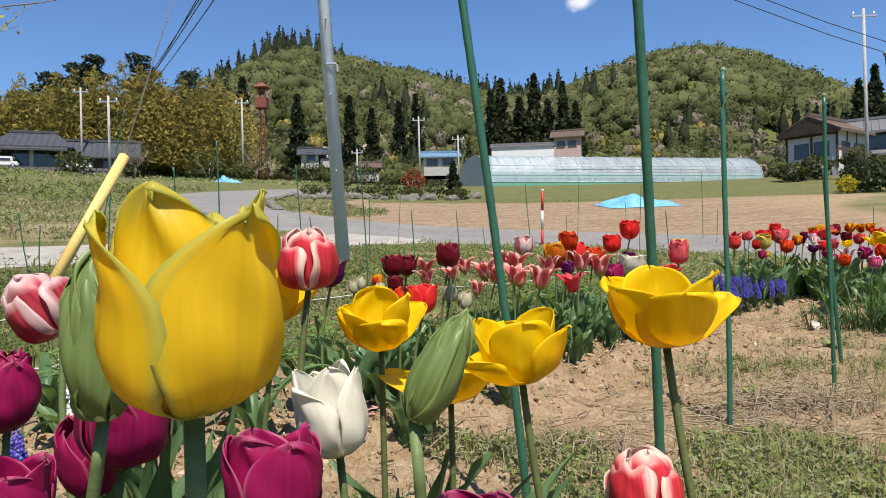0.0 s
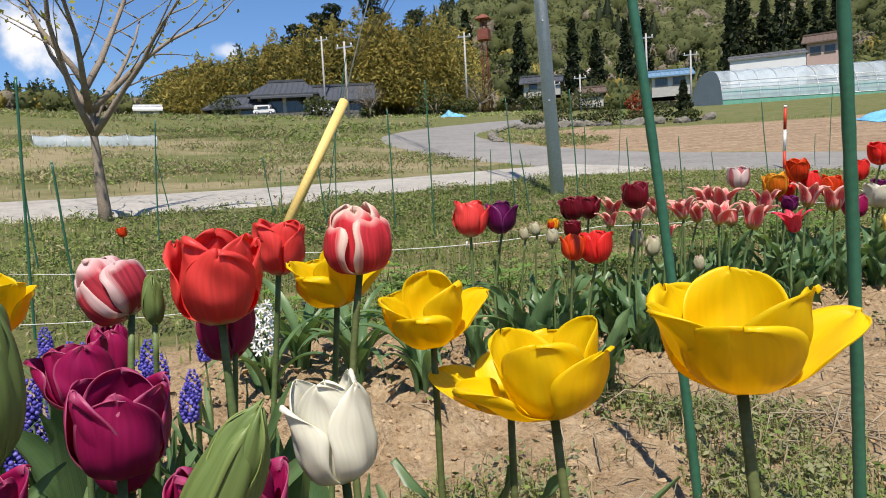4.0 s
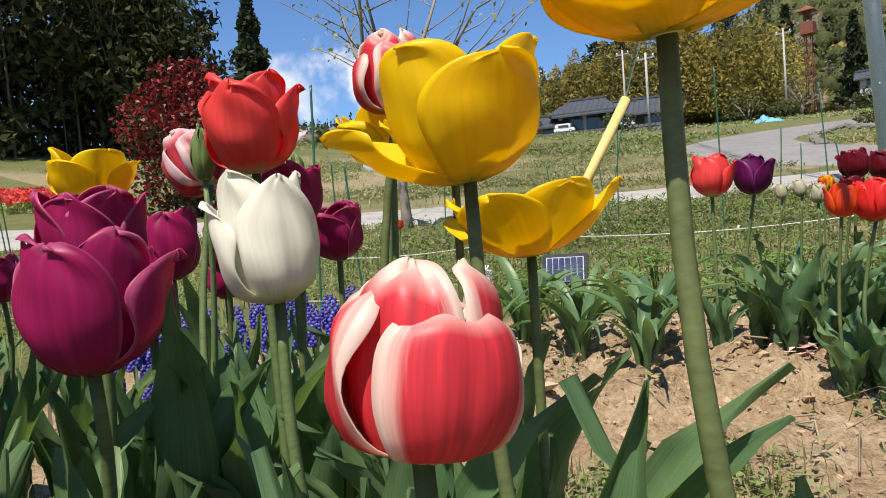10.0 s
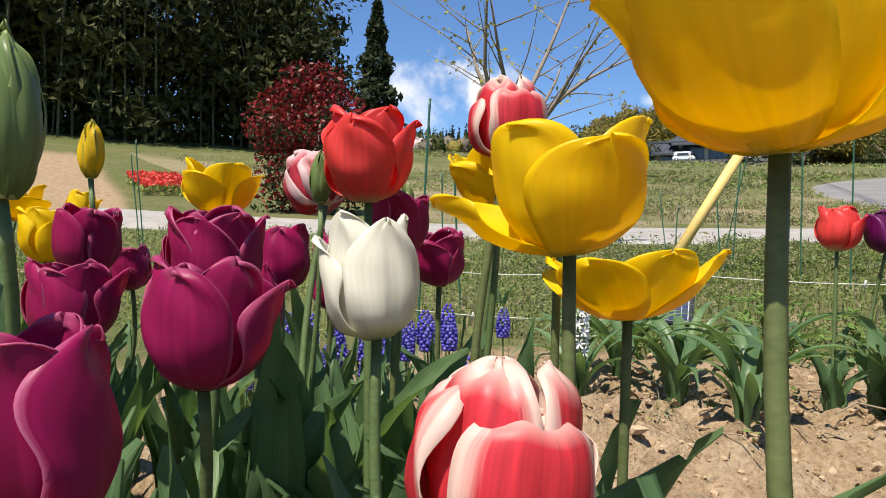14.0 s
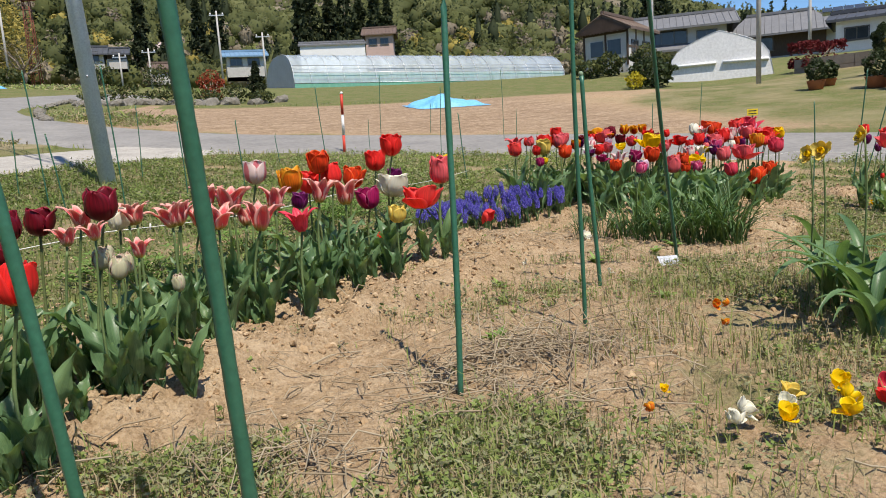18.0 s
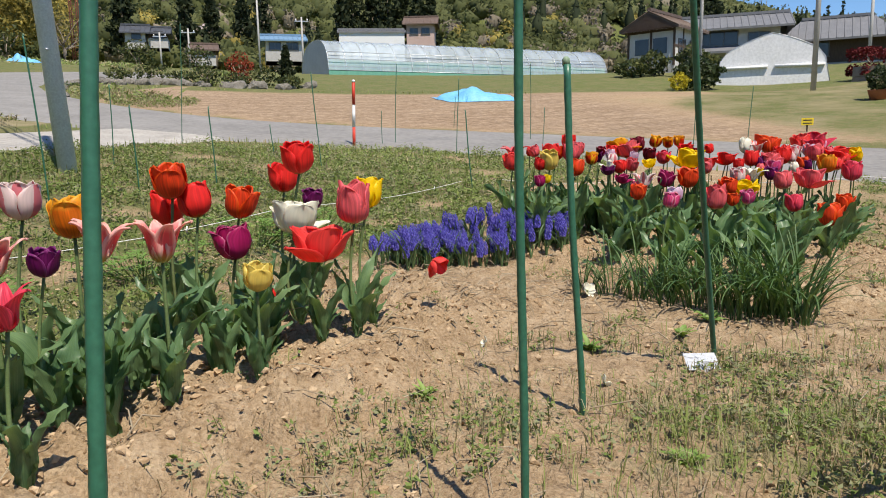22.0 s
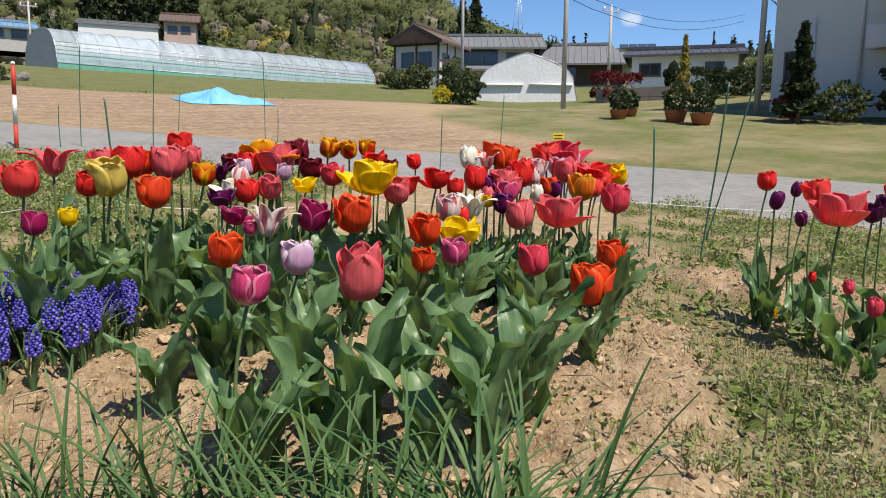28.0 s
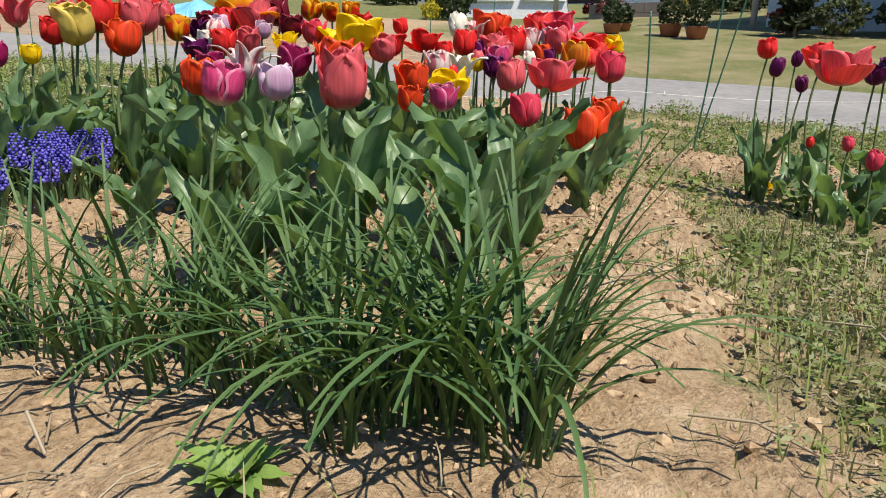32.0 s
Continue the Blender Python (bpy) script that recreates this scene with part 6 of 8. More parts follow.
def tulip(x, y, h, colour, shape="cup", size=1.0, foot=(0, 0), tilt=0, face=None, leaves=3, group="tulips", fat=1.0, leaf_scale=None, spin=None):
    """A tulip whose flower's foot is at x, y and the height h; foot: how far its bulb lies from below that; tilt: the nod of the flower, in degrees, towards face."""
    bx, by = x + foot[0], y + foot[1]
    gz = ground_z(bx, by) - 0.01
    h -= gz + 0.01
    e = thing("tulip", pose(bx, by, gz), f"{WORDS[colour]} {FORMS[shape]} tulip on a green stem", "tulip", group)
    top = Vector((-foot[0], -foot[1], h + 0.01))
    stem = hang("stem", STEMS["d" if colour in ("yellow", "purple", "red_white", "dark_red", "orange_red", "white") and trng.random() < 0.75 else "g", trng.randrange(3)], e)
    turn = top.to_track_quat("Z", "Y")
    stem.matrix_basis = Matrix.LocRotScale((0, 0, 0), turn, (fat * size ** 0.5, fat * size ** 0.5, top.length))
    face = trng.uniform(0, 360) if face is None else face
    tilt = tilt or trng.uniform(0, 13)
    stock = {"tulips in the right-hand bed": BROAD, "tulips in the side bed": BROAD, "tulips in the middle row": CURLY}.get(group, LEAVES)
    spin = trng.uniform(0, 360) if spin is None else spin
    v = trng.randrange(3)
    b = hang("flower", HEART, e)
    lean = Matrix.Rotation(radians(tilt), 4, Vector((-math.sin(radians(face)), math.cos(radians(face)), 0)))
    b.matrix_basis = Matrix.Translation(top) @ lean @ Matrix.Rotation(radians(spin), 4, "Z") @ Matrix.Scale(size, 4)
    for k, me in enumerate(bloom_meshes(shape, colour, v, "front" in group)):
        hang("petal", me, b, Matrix.Rotation(radians(60 * k + trng.uniform(-4, 4)), 4, "Z"))
    if shape in ("open", "wide"):
        for k in range(6):
            hang("stamen", STAMEN, b, Matrix.Rotation(radians(60 * k + 30), 4, "Z"))
    ls = (leaf_scale or min(1.25, 0.55 + h * 1.1)) * (0.8 if "front" in group else 1.0)
    a0 = trng.uniform(0, 360)
    for k in range(leaves):
        s = ls * trng.uniform(0.8, 1.15)
        l = hang("leaf", trng.choice(stock), e)
        l.matrix_basis = pose(0, 0, 0, 0, 0, a0 + 360 * k / max(leaves, 1) + trng.uniform(-35, 35)) @ Matrix.Diagonal((s, s, s, 1))
    return e
# ---- front bed ----
FRONT = "tulips in the front bed"
tulip(0.105, 0.373, 0.450, 'yellow', 'open', 0.79, spin=30, foot=(0.03, 0.02), tilt=6, face=250, fat=1.0, leaves=9, leaf_scale=1.1, group=FRONT)
tulip(0.008, 0.402, 0.421, 'yellow', 'open', 0.74, spin=215, foot=(0.06, 0.0), tilt=8, face=200, leaves=9, leaf_scale=0.99, group=FRONT)
tulip(-0.109, 0.519, 0.433, 'yellow', 'open', 0.72, spin=40, tilt=14, face=260, leaves=9, leaf_scale=1.08, group=FRONT)
tulip(-0.047, 0.510, 0.385, 'yellow', 'wide', 0.78, leaves=9, leaf_scale=1.15, group=FRONT)
tulip(-0.218, 0.566, 0.454, 'yellow', 'open', 0.72, tilt=10, face=250, leaves=9, leaf_scale=0.95, group=FRONT)
tulip(-0.178, 0.536, 0.486, 'red_white', 'ball', 0.88, foot=(0.03, -0.02), leaves=9, leaf_scale=0.95, group=FRONT)
tulip(-0.392, 0.504, 0.455, 'pink_white', 'ball', 0.92, foot=(0.09, -0.03), tilt=38, face=190, leaves=9, leaf_scale=1.12, group=FRONT)
tulip(-0.278, 0.482, 0.454, 'coral', 'cup', 1.10, foot=(0.02, 0), leaves=9, leaf_scale=0.97, group=FRONT)
tulip(-0.356, 0.685, 0.467, 'coral', 'cup', 0.95, leaves=9, leaf_scale=1.01, group=FRONT)
tulip(-0.127, 0.399, 0.371, 'white', 'closed', 0.90, foot=(0.03, 0.02), leaves=9, leaf_scale=1.14, group=FRONT)
tulip(0.072, 0.308, 0.352, 'red_white', 'ball', 0.70, foot=(0.0, 0.0), leaves=9, leaf_scale=1.05, group=FRONT)
tulip(-0.104, 0.069, 0.478, 'yellow_green', 'closed', 0.78, spin=90, tilt=1, foot=(0.0, 0.0), leaves=9, leaf_scale=1.08, group=FRONT)
tulip(-0.055, 0.178, 0.449, 'green', 'bud', 0.66, tilt=28, face=15, foot=(-0.02, 0), leaves=9, leaf_scale=1.03, group=FRONT)
tulip(-0.493, 0.437, 0.446, 'yellow', 'open', 0.78, leaves=9, leaf_scale=1.05, group=FRONT)
tulip(-0.269, 0.359, 0.378, 'purple', 'cup', 1.00, leaves=9, leaf_scale=1.01, group=FRONT)
tulip(-0.316, 0.411, 0.341, 'purple', 'egg', 1.00, leaves=9, leaf_scale=1.12, group=FRONT)
tulip(-0.152, 0.314, 0.348, 'purple', 'cup', 0.98, leaves=9, leaf_scale=1.03, group=FRONT)
tulip(-0.407, 0.651, 0.377, 'purple', 'cup', 0.93, leaves=9, leaf_scale=0.98, group=FRONT)
tulip(-0.298, 0.278, 0.351, 'purple', 'cup', 0.86, leaves=9, leaf_scale=1.21, group=FRONT)
tulip(-0.464, 0.314, 0.388, 'purple', 'cup', 0.90, leaves=9, leaf_scale=1.15, group=FRONT)
tulip(-0.481, 0.561, 0.372, 'purple', 'egg', 1.00, leaves=9, leaf_scale=0.97, group=FRONT)
tulip(-0.588, 0.616, 0.336, 'purple', 'cup', 0.80, leaves=9, leaf_scale=1.11, group=FRONT)
tulip(-0.024, 0.221, 0.334, 'purple', 'cup', 0.98, leaves=9, leaf_scale=1.12, group=FRONT)
tulip(-0.765, 0.225, 0.339, 'purple', 'cup', 0.90, leaves=9, leaf_scale=1.13, group=FRONT)
tulip(-0.787, 0.430, 0.349, 'purple', 'cup', 0.90, leaves=9, leaf_scale=0.98, group=FRONT)
tulip(-0.579, 0.431, 0.370, 'purple', 'cup', 0.85, leaves=9, leaf_scale=1.05, group=FRONT)
tulip(-0.430, 0.480, 0.373, 'purple', 'cup', 0.95, tilt=8, face=180, leaves=9, leaf_scale=1.22, group=FRONT)
tulip(-0.320, 0.538, 0.413, 'purple', 'cup', 0.85, leaves=9, leaf_scale=1.06, group=FRONT)
tulip(-0.214, 0.232, 0.440, 'green', 'bud', 1.12, leaves=9, leaf_scale=1.23, group=FRONT)
tulip(-0.434, 0.226, 0.465, 'yellow_green', 'bud', 0.95, leaves=9, leaf_scale=1.24, group=FRONT)
tulip(-0.542, 0.332, 0.476, 'yellow_green', 'bud', 0.72, leaves=9, leaf_scale=1.09, group=FRONT)
tulip(-0.308, 0.537, 0.427, 'green', 'bud', 0.62, leaves=9, leaf_scale=0.98, group=FRONT)
tulip(-0.335, 0.470, 0.455, 'green', 'bud', 0.56, leaves=9, leaf_scale=1.05, group=FRONT)
tulip(-0.665, 0.225, 0.435, 'yellow', 'cup', 0.95, leaves=9, leaf_scale=1.04, group=FRONT)
tulip(-0.811, 0.291, 0.435, 'yellow', 'open', 0.75, leaves=9, leaf_scale=1.15, group=FRONT)
tulip(-0.864, 0.254, 0.414, 'yellow', 'egg', 0.85, leaves=9, leaf_scale=1.21, group=FRONT)
tulip(-0.608, 0.305, 0.392, 'yellow', 'cup', 0.85, leaves=9, leaf_scale=1.25, group=FRONT)
tulip(-0.664, 0.237, 0.378, 'yellow', 'open', 0.60, leaves=9, leaf_scale=1.03, group=FRONT)
tulip(-0.615, 0.193, 0.393, 'yellow', 'cup', 0.90, leaves=9, leaf_scale=0.99, group=FRONT)
tulip(-0.714, 0.154, 0.419, 'yellow', 'open', 0.90, leaves=9, leaf_scale=1.08, group=FRONT)
tulip(-0.915, 0.227, 0.390, 'yellow', 'cup', 0.80, leaves=9, leaf_scale=0.96, group=FRONT)
tulip(-0.998, 0.399, 0.440, 'yellow', 'cup', 0.70, leaves=9, leaf_scale=1.24, group=FRONT)
tulip(-2.560, 2.692, 0.404, 'orange_red', 'cup', 0.75, leaves=2, leaf_scale=1.14, group=FRONT)

# ---- middle row ----
ROW = "tulips in the middle row"
tulip(-0.080, 2.096, 0.466, 'dark_red', 'cup', 1.21, leaf_scale=0.85, leaves=6, group=ROW)
tulip(-0.027, 2.201, 0.444, 'salmon', 'lily', 0.89, leaf_scale=0.91, leaves=6, group=ROW)
tulip(-0.065, 1.946, 0.437, 'salmon', 'lily', 0.65, leaf_scale=0.85, leaves=6, group=ROW)
tulip(0.005, 2.009, 0.383, 'salmon', 'lily', 0.75, leaf_scale=0.85, leaves=6, group=ROW)
tulip(-0.082, 2.262, 0.428, 'white', 'cup', 0.94, leaf_scale=0.85, leaves=6, group=ROW)
tulip(0.046, 2.267, 0.423, 'salmon', 'lily', 1.07, leaf_scale=0.85, leaves=6, group=ROW)
tulip(0.044, 2.433, 0.418, 'salmon', 'lily', 1.07, leaf_scale=0.85, leaves=6, group=ROW)
tulip(0.148, 2.406, 0.394, 'salmon', 'lily', 1.26, leaf_scale=0.85, leaves=6, group=ROW)
tulip(0.105, 2.602, 0.448, 'salmon', 'lily', 1.11, leaf_scale=0.85, leaves=6, group=ROW)
tulip(0.164, 2.597, 0.429, 'salmon', 'lily', 1.39, leaf_scale=1.09, leaves=6, group=ROW)
tulip(0.169, 2.773, 0.409, 'salmon', 'lily', 1.35, leaf_scale=0.85, leaves=6, group=ROW)
tulip(0.256, 2.554, 0.364, 'salmon', 'lily', 1.51, leaf_scale=0.85, leaves=6, group=ROW)
tulip(0.305, 2.706, 0.413, 'salmon', 'lily', 1.33, leaf_scale=0.85, leaves=6, group=ROW)
tulip(0.384, 2.560, 0.350, 'rose', 'lily', 1.26, leaf_scale=0.85, leaves=6, group=ROW)
tulip(0.386, 2.731, 0.410, 'violet', 'cup', 0.89, leaf_scale=1.09, leaves=6, group=ROW)
tulip(0.239, 3.038, 0.492, 'blush', 'cup', 1.39, leaf_scale=0.85, leaves=6, group=ROW)
tulip(0.371, 2.965, 0.454, 'orange', 'cup', 1.46, leaf_scale=1.09, leaves=6, group=ROW)
tulip(0.450, 3.536, 0.414, 'red', 'cup', 1.60, leaf_scale=0.91, leaves=6, group=ROW)
tulip(0.497, 3.402, 0.506, 'orange_red', 'cup', 1.53, leaf_scale=1.09, leaves=6, group=ROW)
tulip(0.554, 3.450, 0.443, 'red', 'cup', 1.60, leaf_scale=1.09, leaves=6, group=ROW)
tulip(0.651, 3.618, 0.419, 'orange_red', 'cup', 1.60, leaf_scale=0.85, leaves=6, group=ROW)
tulip(0.559, 2.933, 0.396, 'salmon', 'lily', 1.59, leaf_scale=0.85, leaves=6, group=ROW)
tulip(0.457, 2.828, 0.419, 'salmon', 'lily', 1.41, leaf_scale=1.09, leaves=6, group=ROW)
tulip(0.789, 3.769, 0.488, 'red', 'cup', 1.60, leaf_scale=0.91, leaves=6, group=ROW)
tulip(0.849, 3.604, 0.557, 'red', 'cup', 1.60, leaf_scale=0.97, leaves=6, group=ROW)
tulip(0.830, 3.529, 0.370, 'white', 'open', 1.60, leaf_scale=0.85, leaves=6, group=ROW)
tulip(0.681, 3.223, 0.348, 'purple', 'cup', 1.47, leaf_scale=0.85, leaves=6, group=ROW)
tulip(0.755, 2.996, 0.305, 'pale_yellow', 'cup', 1.09, leaf_scale=0.85, leaves=6, group=ROW)
tulip(0.745, 3.364, 0.147, 'red', 'egg', 1.42, leaf_scale=1.09, leaves=6, group=ROW)
tulip(0.904, 3.226, 0.330, 'coral', 'open', 1.60, leaf_scale=0.91, leaves=6, group=ROW)
tulip(1.004, 3.280, 0.428, 'pink', 'closed', 1.60, leaf_scale=0.97, leaves=6, group=ROW)
tulip(1.050, 3.410, 0.456, 'yellow', 'cup', 1.43, leaf_scale=0.91, leaves=6, group=ROW)
tulip(0.885, 3.796, 0.423, 'violet', 'cup', 1.15, leaf_scale=0.97, leaves=6, group=ROW)
tulip(-0.076, 1.999, 0.365, 'cream', 'egg', 0.84, leaf_scale=0.85, leaves=6, group=ROW)
tulip(-0.032, 1.958, 0.345, 'cream', 'egg', 0.88, leaf_scale=0.97, leaves=6, group=ROW)
tulip(0.087, 1.984, 0.301, 'cream', 'egg', 0.65, leaf_scale=0.85, leaves=6, group=ROW)
tulip(0.203, 2.820, 0.360, 'salmon', 'lily', 1.24, leaf_scale=0.85, leaves=6, group=ROW)
tulip(0.084, 2.521, 0.396, 'salmon', 'lily', 1.12, leaf_scale=0.85, leaves=6, group=ROW)
tulip(-0.459, 1.713, 0.428, 'coral', 'cup', 1.41, leaf_scale=0.85, leaves=6, group=ROW)
tulip(-0.399, 1.795, 0.428, 'violet', 'cup', 1.30, leaf_scale=0.91, leaves=6, group=ROW)
tulip(-0.328, 1.758, 0.412, 'cream', 'egg', 0.54, leaf_scale=1.09, leaves=6, group=ROW)
tulip(-0.319, 1.854, 0.416, 'cream', 'egg', 0.62, leaf_scale=1.03, leaves=6, group=ROW)
tulip(-0.261, 1.764, 0.399, 'cream', 'egg', 0.67, leaf_scale=1.09, leaves=6, group=ROW)
tulip(-0.284, 1.901, 0.422, 'flame', 'cup', 0.56, leaf_scale=0.91, leaves=6, group=ROW)
tulip(-0.188, 1.643, 0.371, 'orange_red', 'cup', 0.92, leaf_scale=0.97, leaves=6, group=ROW)
tulip(-0.140, 1.675, 0.359, 'red', 'cup', 1.21, leaf_scale=1.09, leaves=6, group=ROW)
tulip(-0.237, 1.966, 0.447, 'dark_red', 'cup', 1.01, leaf_scale=1.09, leaves=6, group=ROW)
tulip(-0.214, 2.082, 0.444, 'dark_red', 'cup', 1.02, leaf_scale=0.91, leaves=6, group=ROW)
tulip(-0.230, 1.891, 0.405, 'dark_red', 'cup', 0.74, leaf_scale=0.91, leaves=6, group=ROW)
tulip(-0.166, 2.232, 0.441, 'salmon', 'lily', 1.00, leaf_scale=0.85, leaves=6, group=ROW)
tulip(-0.091, 2.419, 0.425, 'salmon', 'lily', 1.08, leaf_scale=0.85, leaves=6, group=ROW)
tulip(-0.034, 2.056, 0.341, 'cream', 'egg', 0.82, leaf_scale=0.91, leaves=6, group=ROW)
tulip(-0.080, 2.096, 0.359, 'cream', 'egg', 0.79, leaf_scale=0.91, leaves=6, group=ROW)
tulip(-0.148, 2.036, 0.420, 'salmon', 'lily', 0.76, leaf_scale=0.91, leaves=6, group=ROW)
tulip(0.042, 2.431, 0.413, 'salmon', 'lily', 1.07, leaf_scale=0.85, leaves=6, group=ROW)

# ---- right bed ----
BED = "tulips in the right-hand bed"
tulip(1.970, 5.095, 0.478, 'coral', 'cup', 1.55, leaves=6, leaf_scale=1.2, group=BED)
tulip(2.042, 5.305, 0.527, 'pink', 'lily', 1.52, leaves=6, leaf_scale=1.0, group=BED)
tulip(2.006, 4.715, 0.411, 'purple', 'cup', 0.91, leaves=6, leaf_scale=1.0, group=BED)
tulip(2.079, 4.818, 0.421, 'yellow', 'cup', 0.70, leaves=6, leaf_scale=1.2, group=BED)
tulip(2.129, 5.109, 0.476, 'red', 'cup', 1.14, leaves=6, leaf_scale=1.0, group=BED)
tulip(2.189, 5.108, 0.475, 'pale_yellow', 'cup', 1.75, leaves=6, leaf_scale=1.0, group=BED)
tulip(2.252, 5.273, 0.517, 'red', 'cup', 1.66, leaves=6, leaf_scale=1.05, group=BED)
tulip(2.292, 5.303, 0.526, 'orange_red', 'cup', 1.36, leaves=6, leaf_scale=1.0, group=BED)
tulip(2.294, 4.977, 0.445, 'orange_red', 'cup', 1.49, leaves=6, leaf_scale=1.2, group=BED)
tulip(2.376, 5.250, 0.512, 'pink', 'cup', 1.75, leaves=6, leaf_scale=1.05, group=BED)
tulip(2.435, 5.480, 0.586, 'red', 'cup', 1.39, leaves=6, leaf_scale=1.05, group=BED)
tulip(2.187, 5.365, 0.543, 'pink', 'cup', 1.09, leaves=6, leaf_scale=1.0, group=BED)
tulip(2.154, 5.378, 0.547, 'red', 'egg', 0.93, leaves=6, leaf_scale=1.0, group=BED)
tulip(2.465, 5.182, 0.496, 'flame', 'cup', 1.19, leaves=6, leaf_scale=1.0, group=BED)
tulip(2.525, 5.217, 0.508, 'violet', 'lily', 1.00, leaves=6, leaf_scale=1.0, group=BED)
tulip(2.581, 5.309, 0.538, 'dark_red', 'cup', 0.96, leaves=6, leaf_scale=1.0, group=BED)
tulip(2.614, 5.245, 0.521, 'lilac', 'cup', 1.01, leaves=6, leaf_scale=1.0, group=BED)
tulip(2.681, 5.282, 0.536, 'flame', 'open', 1.53, leaves=6, leaf_scale=1.0, group=BED)
tulip(2.724, 5.185, 0.510, 'lilac', 'cup', 0.88, leaves=6, leaf_scale=1.0, group=BED)
tulip(2.482, 4.975, 0.445, 'violet', 'open', 0.80, leaves=6, leaf_scale=1.2, group=BED)
tulip(2.483, 4.792, 0.409, 'purple', 'open', 0.79, leaves=6, leaf_scale=1.0, group=BED)
tulip(2.560, 4.994, 0.452, 'red', 'cup', 1.19, leaves=6, leaf_scale=1.1, group=BED)
tulip(2.643, 5.020, 0.462, 'blush', 'cup', 0.76, leaves=6, leaf_scale=1.0, group=BED)
tulip(2.538, 4.654, 0.387, 'blush', 'lily', 1.44, leaves=6, leaf_scale=1.2, group=BED)
tulip(2.375, 4.379, 0.360, 'orange_red', 'cup', 1.18, leaves=6, leaf_scale=1.0, group=BED)
tulip(2.345, 4.003, 0.355, 'magenta', 'cup', 1.06, leaves=6, leaf_scale=1.2, group=BED)
tulip(2.510, 4.273, 0.351, 'lilac', 'cup', 1.15, leaves=6, leaf_scale=1.2, group=BED)
tulip(2.498, 4.675, 0.390, 'magenta', 'cup', 0.63, leaves=6, leaf_scale=1.2, group=BED)
tulip(2.664, 4.678, 0.394, 'purple', 'cup', 1.32, leaves=6, leaf_scale=1.0, group=BED)
tulip(2.823, 5.320, 0.560, 'dark_red', 'cup', 1.41, leaves=6, leaf_scale=1.0, group=BED)
tulip(2.818, 5.158, 0.510, 'dark_red', 'cup', 1.21, leaves=6, leaf_scale=1.2, group=BED)
tulip(2.761, 5.046, 0.476, 'yellow', 'open', 0.81, leaves=6, leaf_scale=1.0, group=BED)
tulip(2.941, 5.353, 0.584, 'flame', 'cup', 1.18, leaves=6, leaf_scale=1.0, group=BED)
tulip(3.012, 5.317, 0.581, 'flame', 'cup', 1.04, leaves=6, leaf_scale=1.05, group=BED)
tulip(3.089, 5.327, 0.589, 'flame', 'cup', 1.05, leaves=6, leaf_scale=1.0, group=BED)
tulip(3.085, 5.233, 0.549, 'red', 'open', 0.92, leaves=6, leaf_scale=1.0, group=BED)
tulip(3.130, 5.197, 0.529, 'dark_red', 'cup', 0.82, leaves=6, leaf_scale=1.2, group=BED)
tulip(2.959, 4.977, 0.468, 'yellow', 'open', 1.70, leaves=6, leaf_scale=1.0, group=BED)
tulip(3.039, 4.928, 0.439, 'pink', 'cup', 1.34, leaves=6, leaf_scale=1.0, group=BED)
tulip(2.771, 4.624, 0.390, 'orange_red', 'cup', 1.63, leaves=6, leaf_scale=1.2, group=BED)
tulip(2.547, 3.990, 0.346, 'pink', 'closed', 1.41, leaves=6, leaf_scale=1.0, group=BED)
tulip(2.967, 4.582, 0.348, 'orange_red', 'cup', 1.42, leaves=6, leaf_scale=1.2, group=BED)
tulip(2.843, 4.343, 0.319, 'orange_red', 'cup', 0.96, leaves=6, leaf_scale=1.05, group=BED)
tulip(2.989, 4.445, 0.312, 'magenta', 'cup', 1.14, leaves=6, leaf_scale=1.0, group=BED)
tulip(3.103, 4.609, 0.333, 'yellow', 'open', 1.25, leaves=6, leaf_scale=1.05, group=BED)
tulip(3.167, 4.818, 0.386, 'blush', 'cup', 1.39, leaves=6, leaf_scale=1.05, group=BED)
tulip(3.280, 4.859, 0.387, 'white', 'lily', 1.40, leaves=6, leaf_scale=1.0, group=BED)
tulip(3.217, 4.805, 0.376, 'red', 'egg', 0.94, leaves=6, leaf_scale=1.0, group=BED)
tulip(3.318, 5.045, 0.451, 'red', 'cup', 1.01, leaves=6, leaf_scale=1.1, group=BED)
tulip(3.433, 5.103, 0.466, 'red', 'cup', 1.47, leaves=6, leaf_scale=1.0, group=BED)
tulip(3.600, 5.290, 0.540, 'blush', 'lily', 1.23, leaves=6, leaf_scale=1.2, group=BED)
tulip(3.479, 5.088, 0.457, 'violet', 'cup', 1.05, leaves=6, leaf_scale=1.2, group=BED)
tulip(3.543, 5.078, 0.450, 'pink', 'cup', 1.56, leaves=6, leaf_scale=1.0, group=BED)
tulip(3.646, 5.136, 0.471, 'red', 'cup', 1.68, leaves=6, leaf_scale=1.0, group=BED)
tulip(3.893, 5.283, 0.538, 'coral', 'cup', 1.75, leaves=6, leaf_scale=1.2, group=BED)
tulip(3.435, 4.791, 0.351, 'pink', 'cup', 1.58, leaves=6, leaf_scale=1.2, group=BED)
tulip(3.444, 4.922, 0.395, 'violet', 'cup', 1.19, leaves=6, leaf_scale=1.0, group=BED)
tulip(3.404, 4.964, 0.414, 'yellow', 'cup', 0.73, leaves=6, leaf_scale=1.2, group=BED)
tulip(3.730, 5.149, 0.475, 'blush', 'cup', 1.12, leaves=6, leaf_scale=1.05, group=BED)
tulip(3.904, 5.225, 0.511, 'lilac', 'cup', 1.25, leaves=6, leaf_scale=1.0, group=BED)
